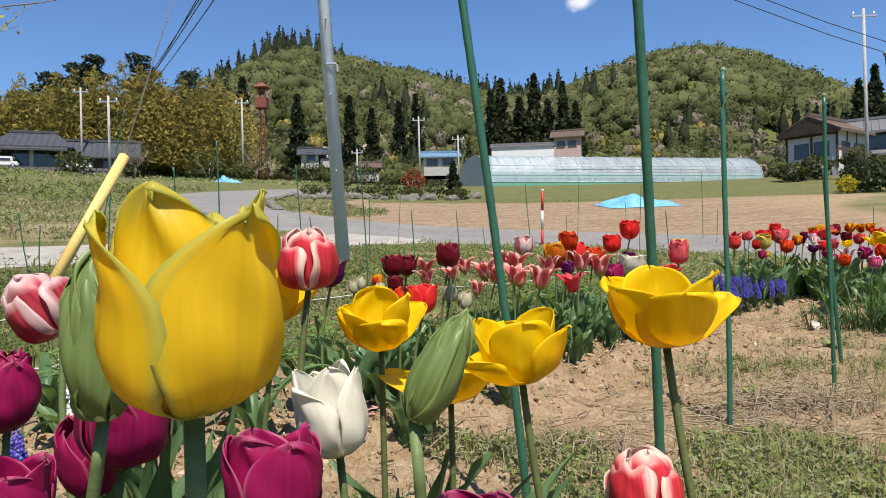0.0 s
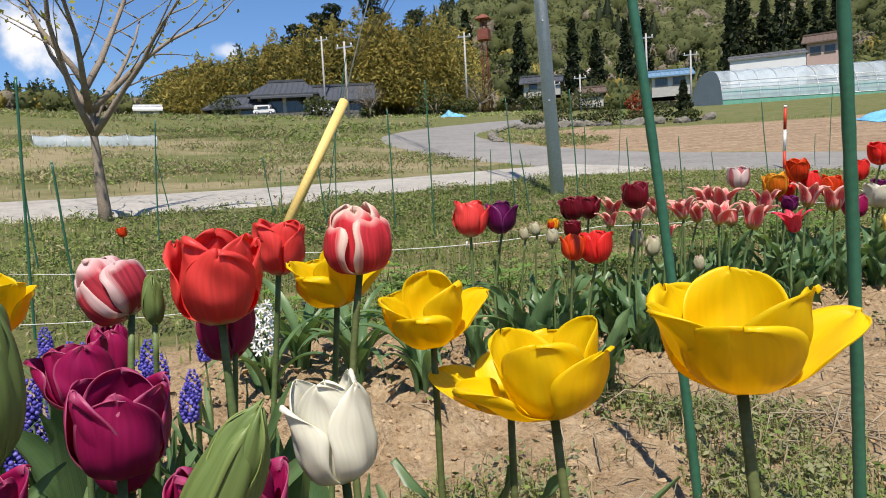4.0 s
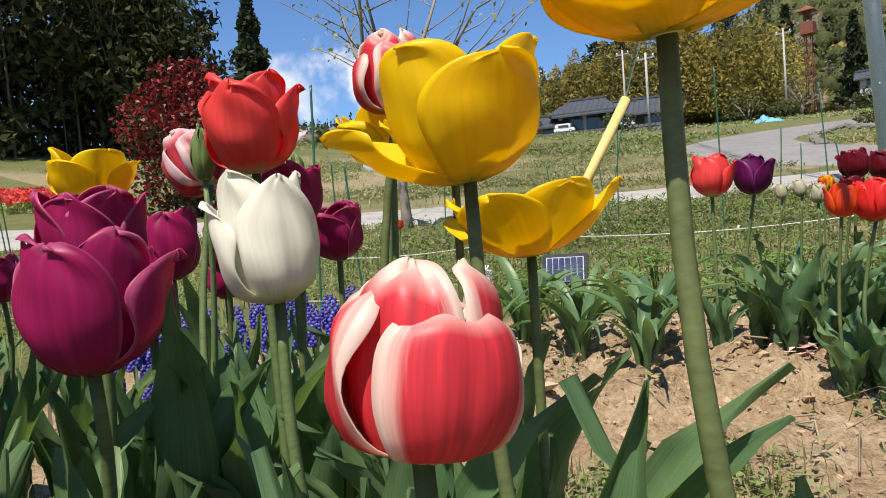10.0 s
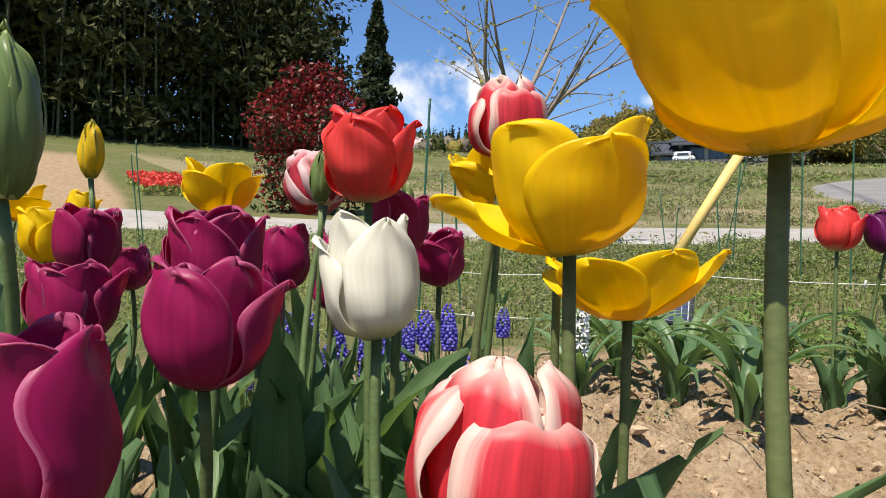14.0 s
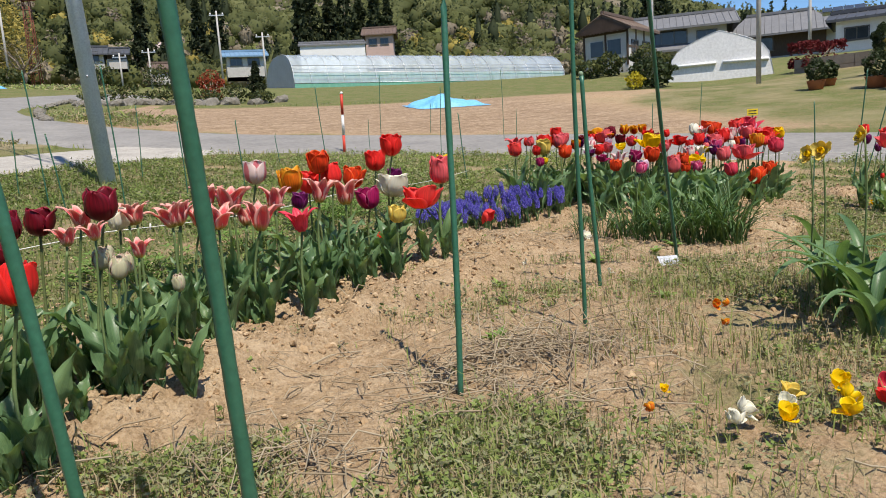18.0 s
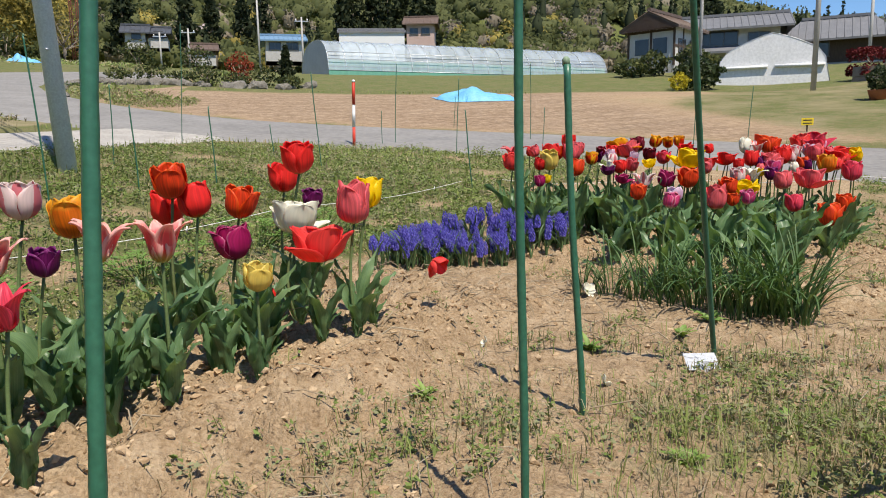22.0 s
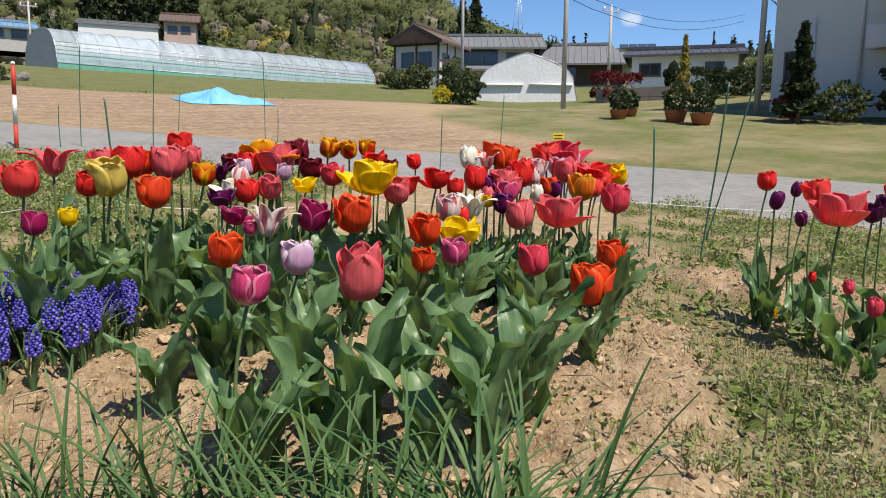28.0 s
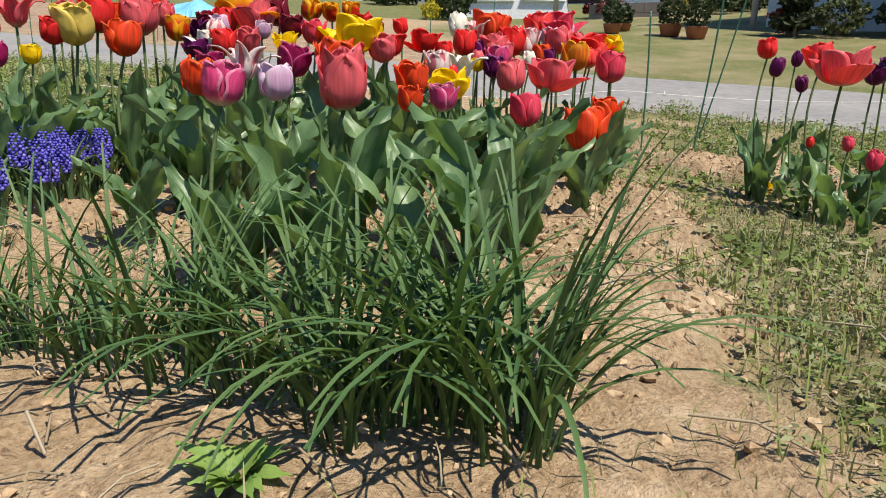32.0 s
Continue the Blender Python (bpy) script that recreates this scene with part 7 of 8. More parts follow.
tulip(3.745, 5.064, 0.439, 'orange_red', 'cup', 1.24, leaves=6, leaf_scale=1.0, group=BED)
tulip(3.765, 5.054, 0.435, 'violet', 'cup', 1.09, leaves=6, leaf_scale=1.0, group=BED)
tulip(3.602, 4.815, 0.348, 'pink', 'open', 1.70, leaves=6, leaf_scale=1.0, group=BED)
tulip(3.232, 4.422, 0.269, 'rose', 'cup', 1.41, leaves=6, leaf_scale=1.0, group=BED)
tulip(3.872, 5.019, 0.421, 'orange', 'cup', 1.69, leaves=6, leaf_scale=1.05, group=BED)
tulip(4.028, 5.127, 0.471, 'red', 'open', 1.45, leaves=6, leaf_scale=1.2, group=BED)
tulip(4.140, 5.111, 0.470, 'yellow', 'cup', 1.42, leaves=6, leaf_scale=1.05, group=BED)
tulip(3.951, 4.909, 0.378, 'rose', 'cup', 1.75, leaves=6, leaf_scale=1.05, group=BED)
tulip(3.569, 4.494, 0.252, 'orange_red', 'cup', 1.39, leaves=6, leaf_scale=1.05, group=BED)
tulip(3.260, 4.208, 0.222, 'orange_red', 'cup', 1.73, leaves=6, leaf_scale=1.0, group=BED)
tulip(3.660, 5.020, 0.423, 'white', 'egg', 1.10, leaves=6, leaf_scale=1.0, group=BED)
tulip(4.015, 5.272, 0.538, 'lilac', 'cup', 1.21, leaves=6, leaf_scale=1.0, group=BED)
tulip(3.258, 5.258, 0.543, 'red', 'cup', 0.92, leaves=6, leaf_scale=1.0, group=BED)
tulip(3.300, 5.125, 0.484, 'red', 'cup', 0.89, leaves=6, leaf_scale=1.0, group=BED)
tulip(3.086, 5.122, 0.504, 'yellow', 'cup', 1.06, leaves=6, leaf_scale=1.03, group=BED)
tulip(2.872, 5.087, 0.495, 'rose', 'cup', 1.20, leaves=6, leaf_scale=1.18, group=BED)
tulip(3.663, 5.265, 0.528, 'orange_red', 'cup', 1.65, leaves=6, leaf_scale=1.25, group=BED)
tulip(2.683, 5.333, 0.552, 'magenta', 'cup', 1.05, leaves=6, leaf_scale=1.14, group=BED)
tulip(3.708, 5.184, 0.491, 'red', 'egg', 1.57, leaves=6, leaf_scale=1.15, group=BED)
tulip(2.716, 5.245, 0.528, 'red', 'egg', 1.36, leaves=6, leaf_scale=1.24, group=BED)
tulip(3.994, 5.161, 0.485, 'pink', 'cup', 1.36, leaves=6, leaf_scale=1.12, group=BED)
tulip(3.660, 5.327, 0.556, 'orange_red', 'open', 1.43, leaves=6, leaf_scale=1.02, group=BED)
tulip(2.622, 5.261, 0.526, 'red', 'cup', 1.28, leaves=6, leaf_scale=1.25, group=BED)
tulip(2.565, 5.117, 0.482, 'blush', 'egg', 1.31, leaves=6, leaf_scale=1.17, group=BED)
tulip(2.452, 5.361, 0.548, 'pink', 'cup', 1.20, leaves=6, leaf_scale=1.22, group=BED)
tulip(3.265, 5.097, 0.476, 'red', 'open', 1.15, leaves=6, leaf_scale=1.17, group=BED)
tulip(2.638, 5.015, 0.460, 'pink', 'cup', 1.16, leaves=6, leaf_scale=1.04, group=BED)
tulip(3.963, 5.041, 0.432, 'coral', 'cup', 1.15, leaves=6, leaf_scale=1.0, group=BED)
tulip(3.561, 5.051, 0.438, 'pink', 'cup', 1.34, leaves=6, leaf_scale=1.07, group=BED)
tulip(3.902, 5.167, 0.485, 'pink', 'cup', 1.64, leaves=6, leaf_scale=1.1, group=BED)
tulip(3.516, 5.009, 0.424, 'magenta', 'cup', 1.29, leaves=6, leaf_scale=1.1, group=BED)
tulip(3.978, 5.272, 0.536, 'rose', 'open', 1.75, leaves=6, leaf_scale=1.01, group=BED)
tulip(2.727, 5.254, 0.531, 'pink', 'open', 1.44, leaves=6, leaf_scale=1.1, group=BED)
tulip(3.774, 5.203, 0.499, 'blush', 'cup', 1.37, leaves=6, leaf_scale=1.18, group=BED)
tulip(3.059, 5.134, 0.512, 'yellow', 'egg', 1.06, leaves=6, leaf_scale=1.16, group=BED)
tulip(2.523, 5.031, 0.460, 'white', 'open', 0.90, leaves=6, leaf_scale=1.03, group=BED)
tulip(3.088, 5.000, 0.458, 'red', 'open', 1.10, leaves=6, leaf_scale=1.03, group=BED)
tulip(3.510, 5.288, 0.541, 'white', 'egg', 1.57, leaves=6, leaf_scale=1.1, group=BED)
tulip(4.042, 5.092, 0.457, 'coral', 'cup', 1.23, leaves=6, leaf_scale=1.1, group=BED)
tulip(3.424, 4.993, 0.423, 'pink', 'egg', 1.06, leaves=6, leaf_scale=1.17, group=BED)

# ---- far right bed ----
SIDE = "tulips in the side bed"
tulip(4.481, 4.646, 0.470, 'red', 'cup', 1.16, group=SIDE)
tulip(4.420, 4.561, 0.406, 'violet', 'egg', 1.15, group=SIDE)
tulip(4.621, 4.625, 0.444, 'violet', 'egg', 0.99, group=SIDE)
tulip(4.503, 4.444, 0.431, 'coral', 'cup', 1.43, group=SIDE)
tulip(4.290, 4.221, 0.380, 'pink', 'open', 1.70, group=SIDE)
tulip(4.393, 4.427, 0.355, 'violet', 'egg', 0.96, group=SIDE)
tulip(4.509, 4.247, 0.381, 'violet', 'cup', 1.08, group=SIDE)
tulip(4.609, 4.274, 0.395, 'violet', 'cup', 1.18, group=SIDE)
tulip(4.544, 4.185, 0.453, 'red', 'cup', 1.25, group=SIDE)
tulip(4.400, 4.033, 0.415, 'pink', 'cup', 1.26, group=SIDE)
tulip(4.143, 4.079, 0.196, 'rose', 'egg', 0.75, group=SIDE)
tulip(4.338, 4.331, 0.174, 'red', 'egg', 0.60, group=SIDE)
tulip(4.091, 3.971, 0.155, 'rose', 'egg', 0.98, group=SIDE)
tulip(4.520, 4.016, 0.430, 'red', 'cup', 1.28, group=SIDE)
# ---- weeds, grass, clods and straw ----
cr = np.random.default_rng(21)


def blades_mesh(name, roots, height, width, mats, idx=None, lean=0.5):
    """Grass blades: each a bent, tapering strip of two pieces."""
    p = np.asarray(roots, float)
    n = len(p)
    h = (np.asarray(height) * np.ones(n))[:, None] * cr.uniform(0.5, 1.25, (n, 1))
    a = cr.uniform(0, 6.283, n)
    d = np.stack([np.cos(a), np.sin(a), 0 * a], 1)
    s = np.stack([-np.sin(a), np.cos(a), 0 * a], 1) * (np.asarray(width) * np.ones(n))[:, None] * 0.5
    l = cr.uniform(0.1, 1.0, (n, 1)) * lean
    up = np.array([0, 0, 1.0])
    m1 = p + d * h * l * 0.3 + up * h * 0.6
    m2 = p + d * h * l * 1.0 + up * h * (1.0 - 0.35 * l)
    v = np.stack([p - s, p + s, m1 + s * 0.8, m1 - s * 0.8, m2], 1).reshape(-1, 3)
    k = np.arange(n) * 5
    me = bpy.data.meshes.new(name)
    me.vertices.add(5 * n)
    me.loops.add(7 * n)
    me.polygons.add(2 * n)
    me.vertices.foreach_set("co", v.ravel())
    li = np.stack([k, k + 1, k + 2, k + 3, k + 3, k + 2, k + 4], 1).ravel()
    me.loops.foreach_set("vertex_index", li)
    ls = np.stack([np.arange(n) * 7, np.arange(n) * 7 + 4], 1).ravel()
    me.polygons.foreach_set("loop_start", ls)
    for m in mats:
        me.materials.append(m)
    if idx is not None:
        me.polygons.foreach_set("material_index", np.repeat(np.asarray(idx, np.int32), 2))
    me.update(calc_edges=True)
    return me


def spread(n, x0, x1, y0, y1, keep):
    """Places on the ground inside a stretch of the plan where keep(x, y) says so."""
    out = []
    for x, y in zip(cr.uniform(x0, x1, n), cr.uniform(y0, y1, n)):
        if cr.uniform() < keep(x, y):
            out.append((x, y, ground_z(x, y) - 0.003))
    return np.array(out)


grass_a = foliage_mat("grass_blades_green", [(0.0, (0.15, 0.20, 0.045)), (0.5, (0.23, 0.28, 0.07)), (1.0, (0.34, 0.36, 0.13))])
grass_b = foliage_mat("grass_blades_dry", [(0.0, (0.28, 0.23, 0.12)), (1.0, (0.45, 0.38, 0.23))])
weed_m = foliage_mat("weed_leaves", [(0.0, (0.10, 0.155, 0.035)), (0.5, (0.18, 0.25, 0.06)), (1.0, (0.31, 0.37, 0.12))])
weed_grey = foliage_mat("weed_leaves_grey_green", [(0.0, (0.20, 0.22, 0.10)), (1.0, (0.36, 0.36, 0.20))])


def verge_keep(x, y):
    if bed_mask(x, y) > 0.4 or min(near_line(ROAD_LINE, x, y) - 2.0, near_line(LANE_LINE, x, y) - 1.25) < 0:
        return 0
    return smooth(0.35, 0.75, cover(x, y)[0] + 0.35 * noise.noise(Vector((x, y, 0)) * 2.3))


g1 = spread(40000, -4.5, 9.5, 2.2, 13.2, verge_keep)
tagged(hang("grass_verge", blades_mesh("grass_verge", g1, cr.uniform(0.04, 0.13, len(g1)), 0.005, [grass_a, grass_b], cr.uniform(size=len(g1)) < 0.22)), "rough spring grass and weeds on the verge", "grass", kind="stuff")
g2 = spread(9000, -9, -1.2, -2.5, 6.5, lambda x, y: 0 if bed_mask(x, y) > 0.4 or near_line(LANE_LINE, x, y) < 1.25 else 0.8)
tagged(hang("grass_meadow", blades_mesh("grass_meadow", g2, 0.09, 0.009, [grass_a, grass_b], cr.uniform(size=len(g2)) < 0.2)), "rough green grass beside the front bed", "grass", kind="stuff")
g3 = spread(13000, -26, 9, 7, 30, lambda x, y: max(cover(x, y)[1], smooth(0.5, 0.8, cover(x, y)[0])) if near_line(ROAD_LINE, x, y) > 2.0 and near_line(LANE_LINE, x, y) > 1.3 else 0)
tagged(hang("field_grass", blades_mesh("field_grass", g3, 0.10, 0.022, [grass_a, grass_b], [int(cr.uniform() < (0.75 if cover(q[0], q[1])[1] > 0.4 else 0.3)) for q in g3])), "grass tufts along the road and fields", "grass", kind="stuff")


def weed_keep(x, y):
    n = noise.noise(Vector((x, y, 4)) * 1.7) + 0.5 * noise.noise(Vector((x, y, 9)) * 4.1)
    right = smooth(0.72, 1.1, x - 0.35 * (y - 1)) * smooth(3.3, 2.6, y)
    lane = smooth(2.45, 2.85, x - 0.85 * max(0.0, y - 3.5)) * smooth(4.6, 4.0, x) * smooth(7, 6, y)
    low = smooth(0.6, 0.2, y) * smooth(0.2, 0.5, x)
    return max(0.0, smooth(0.02, 0.6, n) * 0.5 + right * 0.5 * smooth(-0.4, 0.3, n) + lane * smooth(-0.2, 0.4, n) * 0.9 + low * 0.4) * (1 - 0.8 * bed_mask(x, y))


w1 = np.concatenate([spread(15000, -1.2, 6.2, 0.3, 6.6, weed_keep), spread(13000, 0.6, 4.4, 0.9, 4.4, weed_keep), spread(5000, -0.4, 0.9, 0.9, 1.75, lambda x, y: smooth(-0.15, 0.5, noise.noise(Vector((x, y, 6)) * 3.1)))])
reps = 9
wr = np.repeat(cr.uniform(0.008, 0.038, len(w1)), reps)
wa = cr.uniform(0, 6.283, len(wr))
wq = np.repeat(w1, reps, 0) + np.stack([np.cos(wa) * wr * cr.uniform(0.2, 1, len(wr)), np.sin(wa) * wr * cr.uniform(0.2, 1, len(wr)), cr.uniform(0.002, 0.036, len(wr))], 1)
tagged(hang("garden_weeds", cards_mesh("garden_weeds", wq, cr.uniform(0.0045, 0.0095, len(wq)), [weed_m, weed_grey], np.repeat((cr.uniform(size=len(w1)) < 0.5).astype(int), reps), cr, 0.5, 0.4)), "small green weeds scattered over the soil", "weeds", kind="stuff")
w2 = w1[cr.uniform(size=len(w1)) < 0.7]
w2 = np.concatenate([w2 + np.concatenate([cr.normal(size=(len(w2), 2)) * 0.03, np.zeros((len(w2), 1))], 1) for _ in range(6)])
tagged(hang("weed_grass", blades_mesh("weed_grass", w2, 0.05, 0.0026, [grass_a, grass_b], cr.uniform(size=len(w2)) < 0.55, 1.0)), "thin grass blades among the garden weeds", "grass", kind="stuff")
w6 = spread(30000, 0.6, 3.0, 0.8, 3.4, lambda x, y: (0.75 * smooth(0.72, 1.1, x - 0.35 * (y - 1)) * smooth(3.3, 2.6, y) + 0.12) * (1 - bed_mask(x, y)) * smooth(-0.4, 0.2, noise.noise(Vector((x, y, 15)) * 2.6)))
tagged(hang("path_grass", blades_mesh("path_grass", w6, cr.uniform(0.03, 0.10, len(w6)), 0.0022, [grass_a, grass_b], cr.uniform(size=len(w6)) < 0.5, 1.2)), "thin yellowish grass drying beside the path", "grass", kind="stuff")
w3 = np.concatenate([spread(30000, -4.5, 9.0, 2.2, 12.5, verge_keep), spread(9000, -9.0, -2.2, -1.0, 7.0, lambda x, y: 0 if near_line(LANE_LINE, x, y) < 1.3 else smooth(-0.35, 0.4, noise.noise(Vector((x, y, 5)) * 1.4)))])
tall = np.array([0.35 + 0.9 * smooth(-0.15, 0.45, noise.noise(Vector((q[0], q[1], 8)) * 1.5)) for q in w3]) * cr.uniform(0.5, 1.1, len(w3))
near = np.hypot(w3[:, 0] + 0.2, w3[:, 1] - 1.0) < 4.5
wr = np.repeat(cr.uniform(0.015, 0.06, len(w3)), 9)
wa = cr.uniform(0, 6.283, len(wr))
wq = np.repeat(w3, 9, 0) + np.stack([np.cos(wa) * wr, np.sin(wa) * wr, cr.uniform(0.02, 0.135, len(wr)) * np.repeat(tall, 9)], 1)
tagged(hang("verge_weeds", cards_mesh("verge_weeds", wq, np.repeat(np.where(near, 0.012, 0.019), 9), [weed_m, weed_grey, grass_b], np.repeat(cr.choice(3, len(w3), p=[0.66, 0.22, 0.12]), 9), cr, 0.35, 0.6)), "bushy low weeds in patches on the verge", "weeds", kind="stuff")

w4 = spread(22000, -22, -2.5, 7.5, 25, lambda x, y: 0 if min(near_line(ROAD_LINE, x, y) - 2.1, near_line(LANE_LINE, x, y) - 1.4) < 0 else smooth(-0.1, 0.45, noise.noise(Vector((x, y, 3)) * 0.5)))
wq = np.repeat(w4, 10, 0) + np.stack([cr.normal(size=len(w4) * 10) * 0.09, cr.normal(size=len(w4) * 10) * 0.09, cr.uniform(0.0, 0.14, len(w4) * 10) * np.repeat(cr.uniform(0.3, 1.2, len(w4)), 10)], 1)
tagged(hang("meadow_tufts", cards_mesh("meadow_tufts", wq, 0.045, [weed_m, weed_grey, grass_b], np.repeat(cr.choice(3, len(w4), p=[0.4, 0.25, 0.35]), 10), cr, 0.25)), "tufts of weeds and dry grass on the fallow field", "grass", kind="stuff")

w5 = spread(15000, -46, -3, 20, 62, lambda x, y: 0 if near_line(ROAD_LINE, x, y) < 2.2 else smooth(0.05, 0.5, noise.noise(Vector((x * 0.10, y * 0.42, 6))) + 0.5 * noise.noise(Vector((x, y, 2)) * 0.3)))
wq = np.repeat(w5, 7, 0) + np.stack([cr.normal(size=len(w5) * 7) * 0.22, cr.normal(size=len(w5) * 7) * 0.15, cr.uniform(0.0, 0.28, len(w5) * 7) * np.repeat(cr.uniform(0.3, 1.2, len(w5)), 7)], 1)
tagged(hang("slope_grass", cards_mesh("slope_grass", wq, 0.10, [weed_m, weed_grey, grass_b], np.repeat(cr.choice(3, len(w5), p=[0.6, 0.15, 0.25]), 7), cr, 0.25)), "bands of rough grass on the terraced slope", "grass", kind="stuff")

# clods of earth
soil_m, snt, sb = nodes_of("soil_clod", 0.95, 0.15)
sg_ = snt.nodes.new("ShaderNodeNewGeometry")
sc_ = ramp(snt, sg_.outputs["Random Per Island"], [(0.0, (0.25, 0.16, 0.085)), (0.5, (0.38, 0.265, 0.15)), (1.0, (0.54, 0.41, 0.265))])
sc_ = mixc(snt, 0.4, sc_, ramp(snt, noise_node(snt, 90, 4), [(0.3, (0.15, 0.09, 0.045)), (0.7, (0.52, 0.38, 0.24))]))
link(snt, sc_, sb.inputs["Base Color"])
bump(snt, sb, noise_node(snt, 120, 4), 0.8, 0.004)
bmc = bmesh.new()
bmesh.ops.create_icosphere(bmc, subdivisions=1, radius=1.0)
cv0 = np.array([v.co for v in bmc.verts])
cf0 = [tuple(v.index for v in f.verts) for f in bmc.faces]
bmc.free()
cs = spread(56000, -1.2, 5.4, 0.7, 5.6, lambda x, y: 0.20 + 0.8 * min(1.0, bed_mask(x, y) * 1.2) + 0.3 * smooth(0.1, 0.5, noise.noise(Vector((x, y, 2)) * 1.3)))
cn = len(cs)
sz = np.minimum(0.0105, 0.0020 + np.abs(cr.normal(size=cn)) ** 1.4 * 0.0036)
cvv = cv0[None] * (1 + 0.34 * cr.normal(size=(cn, len(cv0), 1)))
cvv = cvv * sz[:, None, None] * [1, 1, 0.8] + (cs + np.stack([0 * sz, 0 * sz, 0.1 * sz + 0.003], 1))[:, None]
cff = (np.array(cf0)[None] + len(cv0) * np.arange(cn)[:, None, None]).reshape(-1, 3)
tagged(hang("soil_clods", mesh_of("soil_clods", cvv.reshape(-1, 3).tolist(), cff.tolist(), [soil_m], False)), "crumbly brown clods of dug soil", "soil", kind="stuff")

lumps_at = spread(15000, -1.2, 5.4, 0.9, 5.6, lambda x, y: (0.9 if 0.08 < bed_mask(x, y) < 0.8 else 0.35 if bed_mask(x, y) > 0.05 else 0.07) * (0.35 + 0.65 * smooth(-0.2, 0.3, noise.noise(Vector((x, y, 12)) * 2.4))))
ln = len(lumps_at)
lv = cv0[None] * (1 + 0.38 * cr.normal(size=(ln, len(cv0), 1)))
lv = lv * np.minimum(0.015, 0.004 + np.abs(cr.normal(size=ln)) ** 1.5 * 0.0045)[:, None, None] * [1, 1, 0.75] + (lumps_at + [0, 0, 0.001])[:, None]
lf = (np.array(cf0)[None] + len(cv0) * np.arange(ln)[:, None, None]).reshape(-1, 3)
tagged(hang("soil_lumps", mesh_of("soil_lumps", lv.reshape(-1, 3).tolist(), lf.tolist(), [soil_m], False)), "large dry lumps of dug brown soil", "soil", kind="stuff")

# dry straw and dead stalks
straw_m = foliage_mat("dry_straw", [(0.0, (0.26, 0.19, 0.11)), (0.5, (0.40, 0.31, 0.20)), (1.0, (0.58, 0.50, 0.37))])
sp_ = Heap()


def straws(n, cx, cy, rx, ry, lmin, lmax, up=0.02):
    for q in range(n):
        x, y = cx + cr.normal() * rx, cy + cr.normal() * ry
        a, l = cr.uniform(0, 3.1416), cr.uniform(lmin, lmax)
        z = ground_z(x, y)
        dz = abs(cr.normal()) * up
        b = cr.normal() * 0.25
        pts = [(x - math.cos(a) * l / 2, y - math.sin(a) * l / 2, z + 0.004), (x + b * 0.05, y, z + 0.008 + dz), (x + math.cos(a + b) * l / 2, y + math.sin(a + b) * l / 2, z + 0.004 + dz * 0.6)]
        v, f, u = tube_data(pts, cr.uniform(0.0007, 0.0022), 4, False)
        sp_.add(v, f, u)


straws(90, 0.85, 1.8, 0.16, 0.12, 0.04, 0.2, 0.03)
straws(190, 1.02, 2.08, 0.13, 0.06, 0.04, 0.26, 0.045)
straws(70, 0.72, 2.0, 0.10, 0.06, 0.04, 0.18, 0.02)
straws(90, 0.30, 1.62, 0.12, 0.09, 0.05, 0.22, 0.03)
straws(260, 2.2, 2.9, 0.9, 0.8, 0.03, 0.16)
straws(240, 1.5, 4.2, 0.5, 0.5, 0.03, 0.16)
straws(220, 0.3, 1.9, 0.5, 0.5, 0.03, 0.15)
straws(200, 4.3, 3.3, 0.6, 0.6, 0.03, 0.16)
tagged(hang("dry_stalks", sp_.mesh("dry_stalks", [straw_m], True)), "dry straw and dead stalks lying on soil", "straw", kind="stuff")
# ---- grape hyacinths ----
musc_blue, mnt, mb = nodes_of("muscari_blue", 0.5, 0.35)
mg = mnt.nodes.new("ShaderNodeNewGeometry")
mc = ramp(mnt, mg.outputs["Random Per Island"], [(0.0, (0.055, 0.045, 0.32)), (0.6, (0.12, 0.10, 0.52)), (1.0, (0.27, 0.24, 0.68))])
link(mnt, mc, mb.inputs["Base Color"])
thin_leafy(mnt, mb, mc, 0.2)
grass_leaf = leaf_mat("narrow_leaf_green", (0.06, 0.12, 0.045), (0.12, 0.20, 0.085), 0.2)
chive_leaf = leaf_mat("chive_leaf_dark", (0.04, 0.095, 0.03), (0.105, 0.185, 0.058), 0.28)
prng = random.Random(17)


def spike_mesh(seed):
    rg = random.Random(seed)
    h = Heap()
    for ring in range(11):
        t = ring / 10
        r = 0.0105 * math.sin(math.pi * (0.22 + 0.70 * t)) ** 0.8
        n = max(3, int(9 * (1 - 0.6 * t)))
        for k in range(n):
            a = 2 * math.pi * k / n + 0.5 * ring + rg.uniform(-0.2, 0.2)
            c = Vector((math.cos(a) * r, math.sin(a) * r, 0.055 * t))
            s = 0.0042 * (1.15 - 0.5 * t)
            out = Vector((math.cos(a), math.sin(a), -0.45))
            v = [c + Vector((q[0], q[1], q[2])) * s + out * s * 0.5 for q in cv0]
            h.add([tuple(q) for q in v], cf0)
    return h.mesh("flower_spike", [musc_blue], True)


SPIKES = [spike_mesh(k) for k in range(3)]
NARROW = [leaf_mesh(prng, prng.uniform(0.12, 0.18), 0.0042, prng.uniform(0.8, 2.4), prng.uniform(-0.5, 0.5), grass_leaf, 8, 2, 0.0, 0.9) for _ in range(6)]


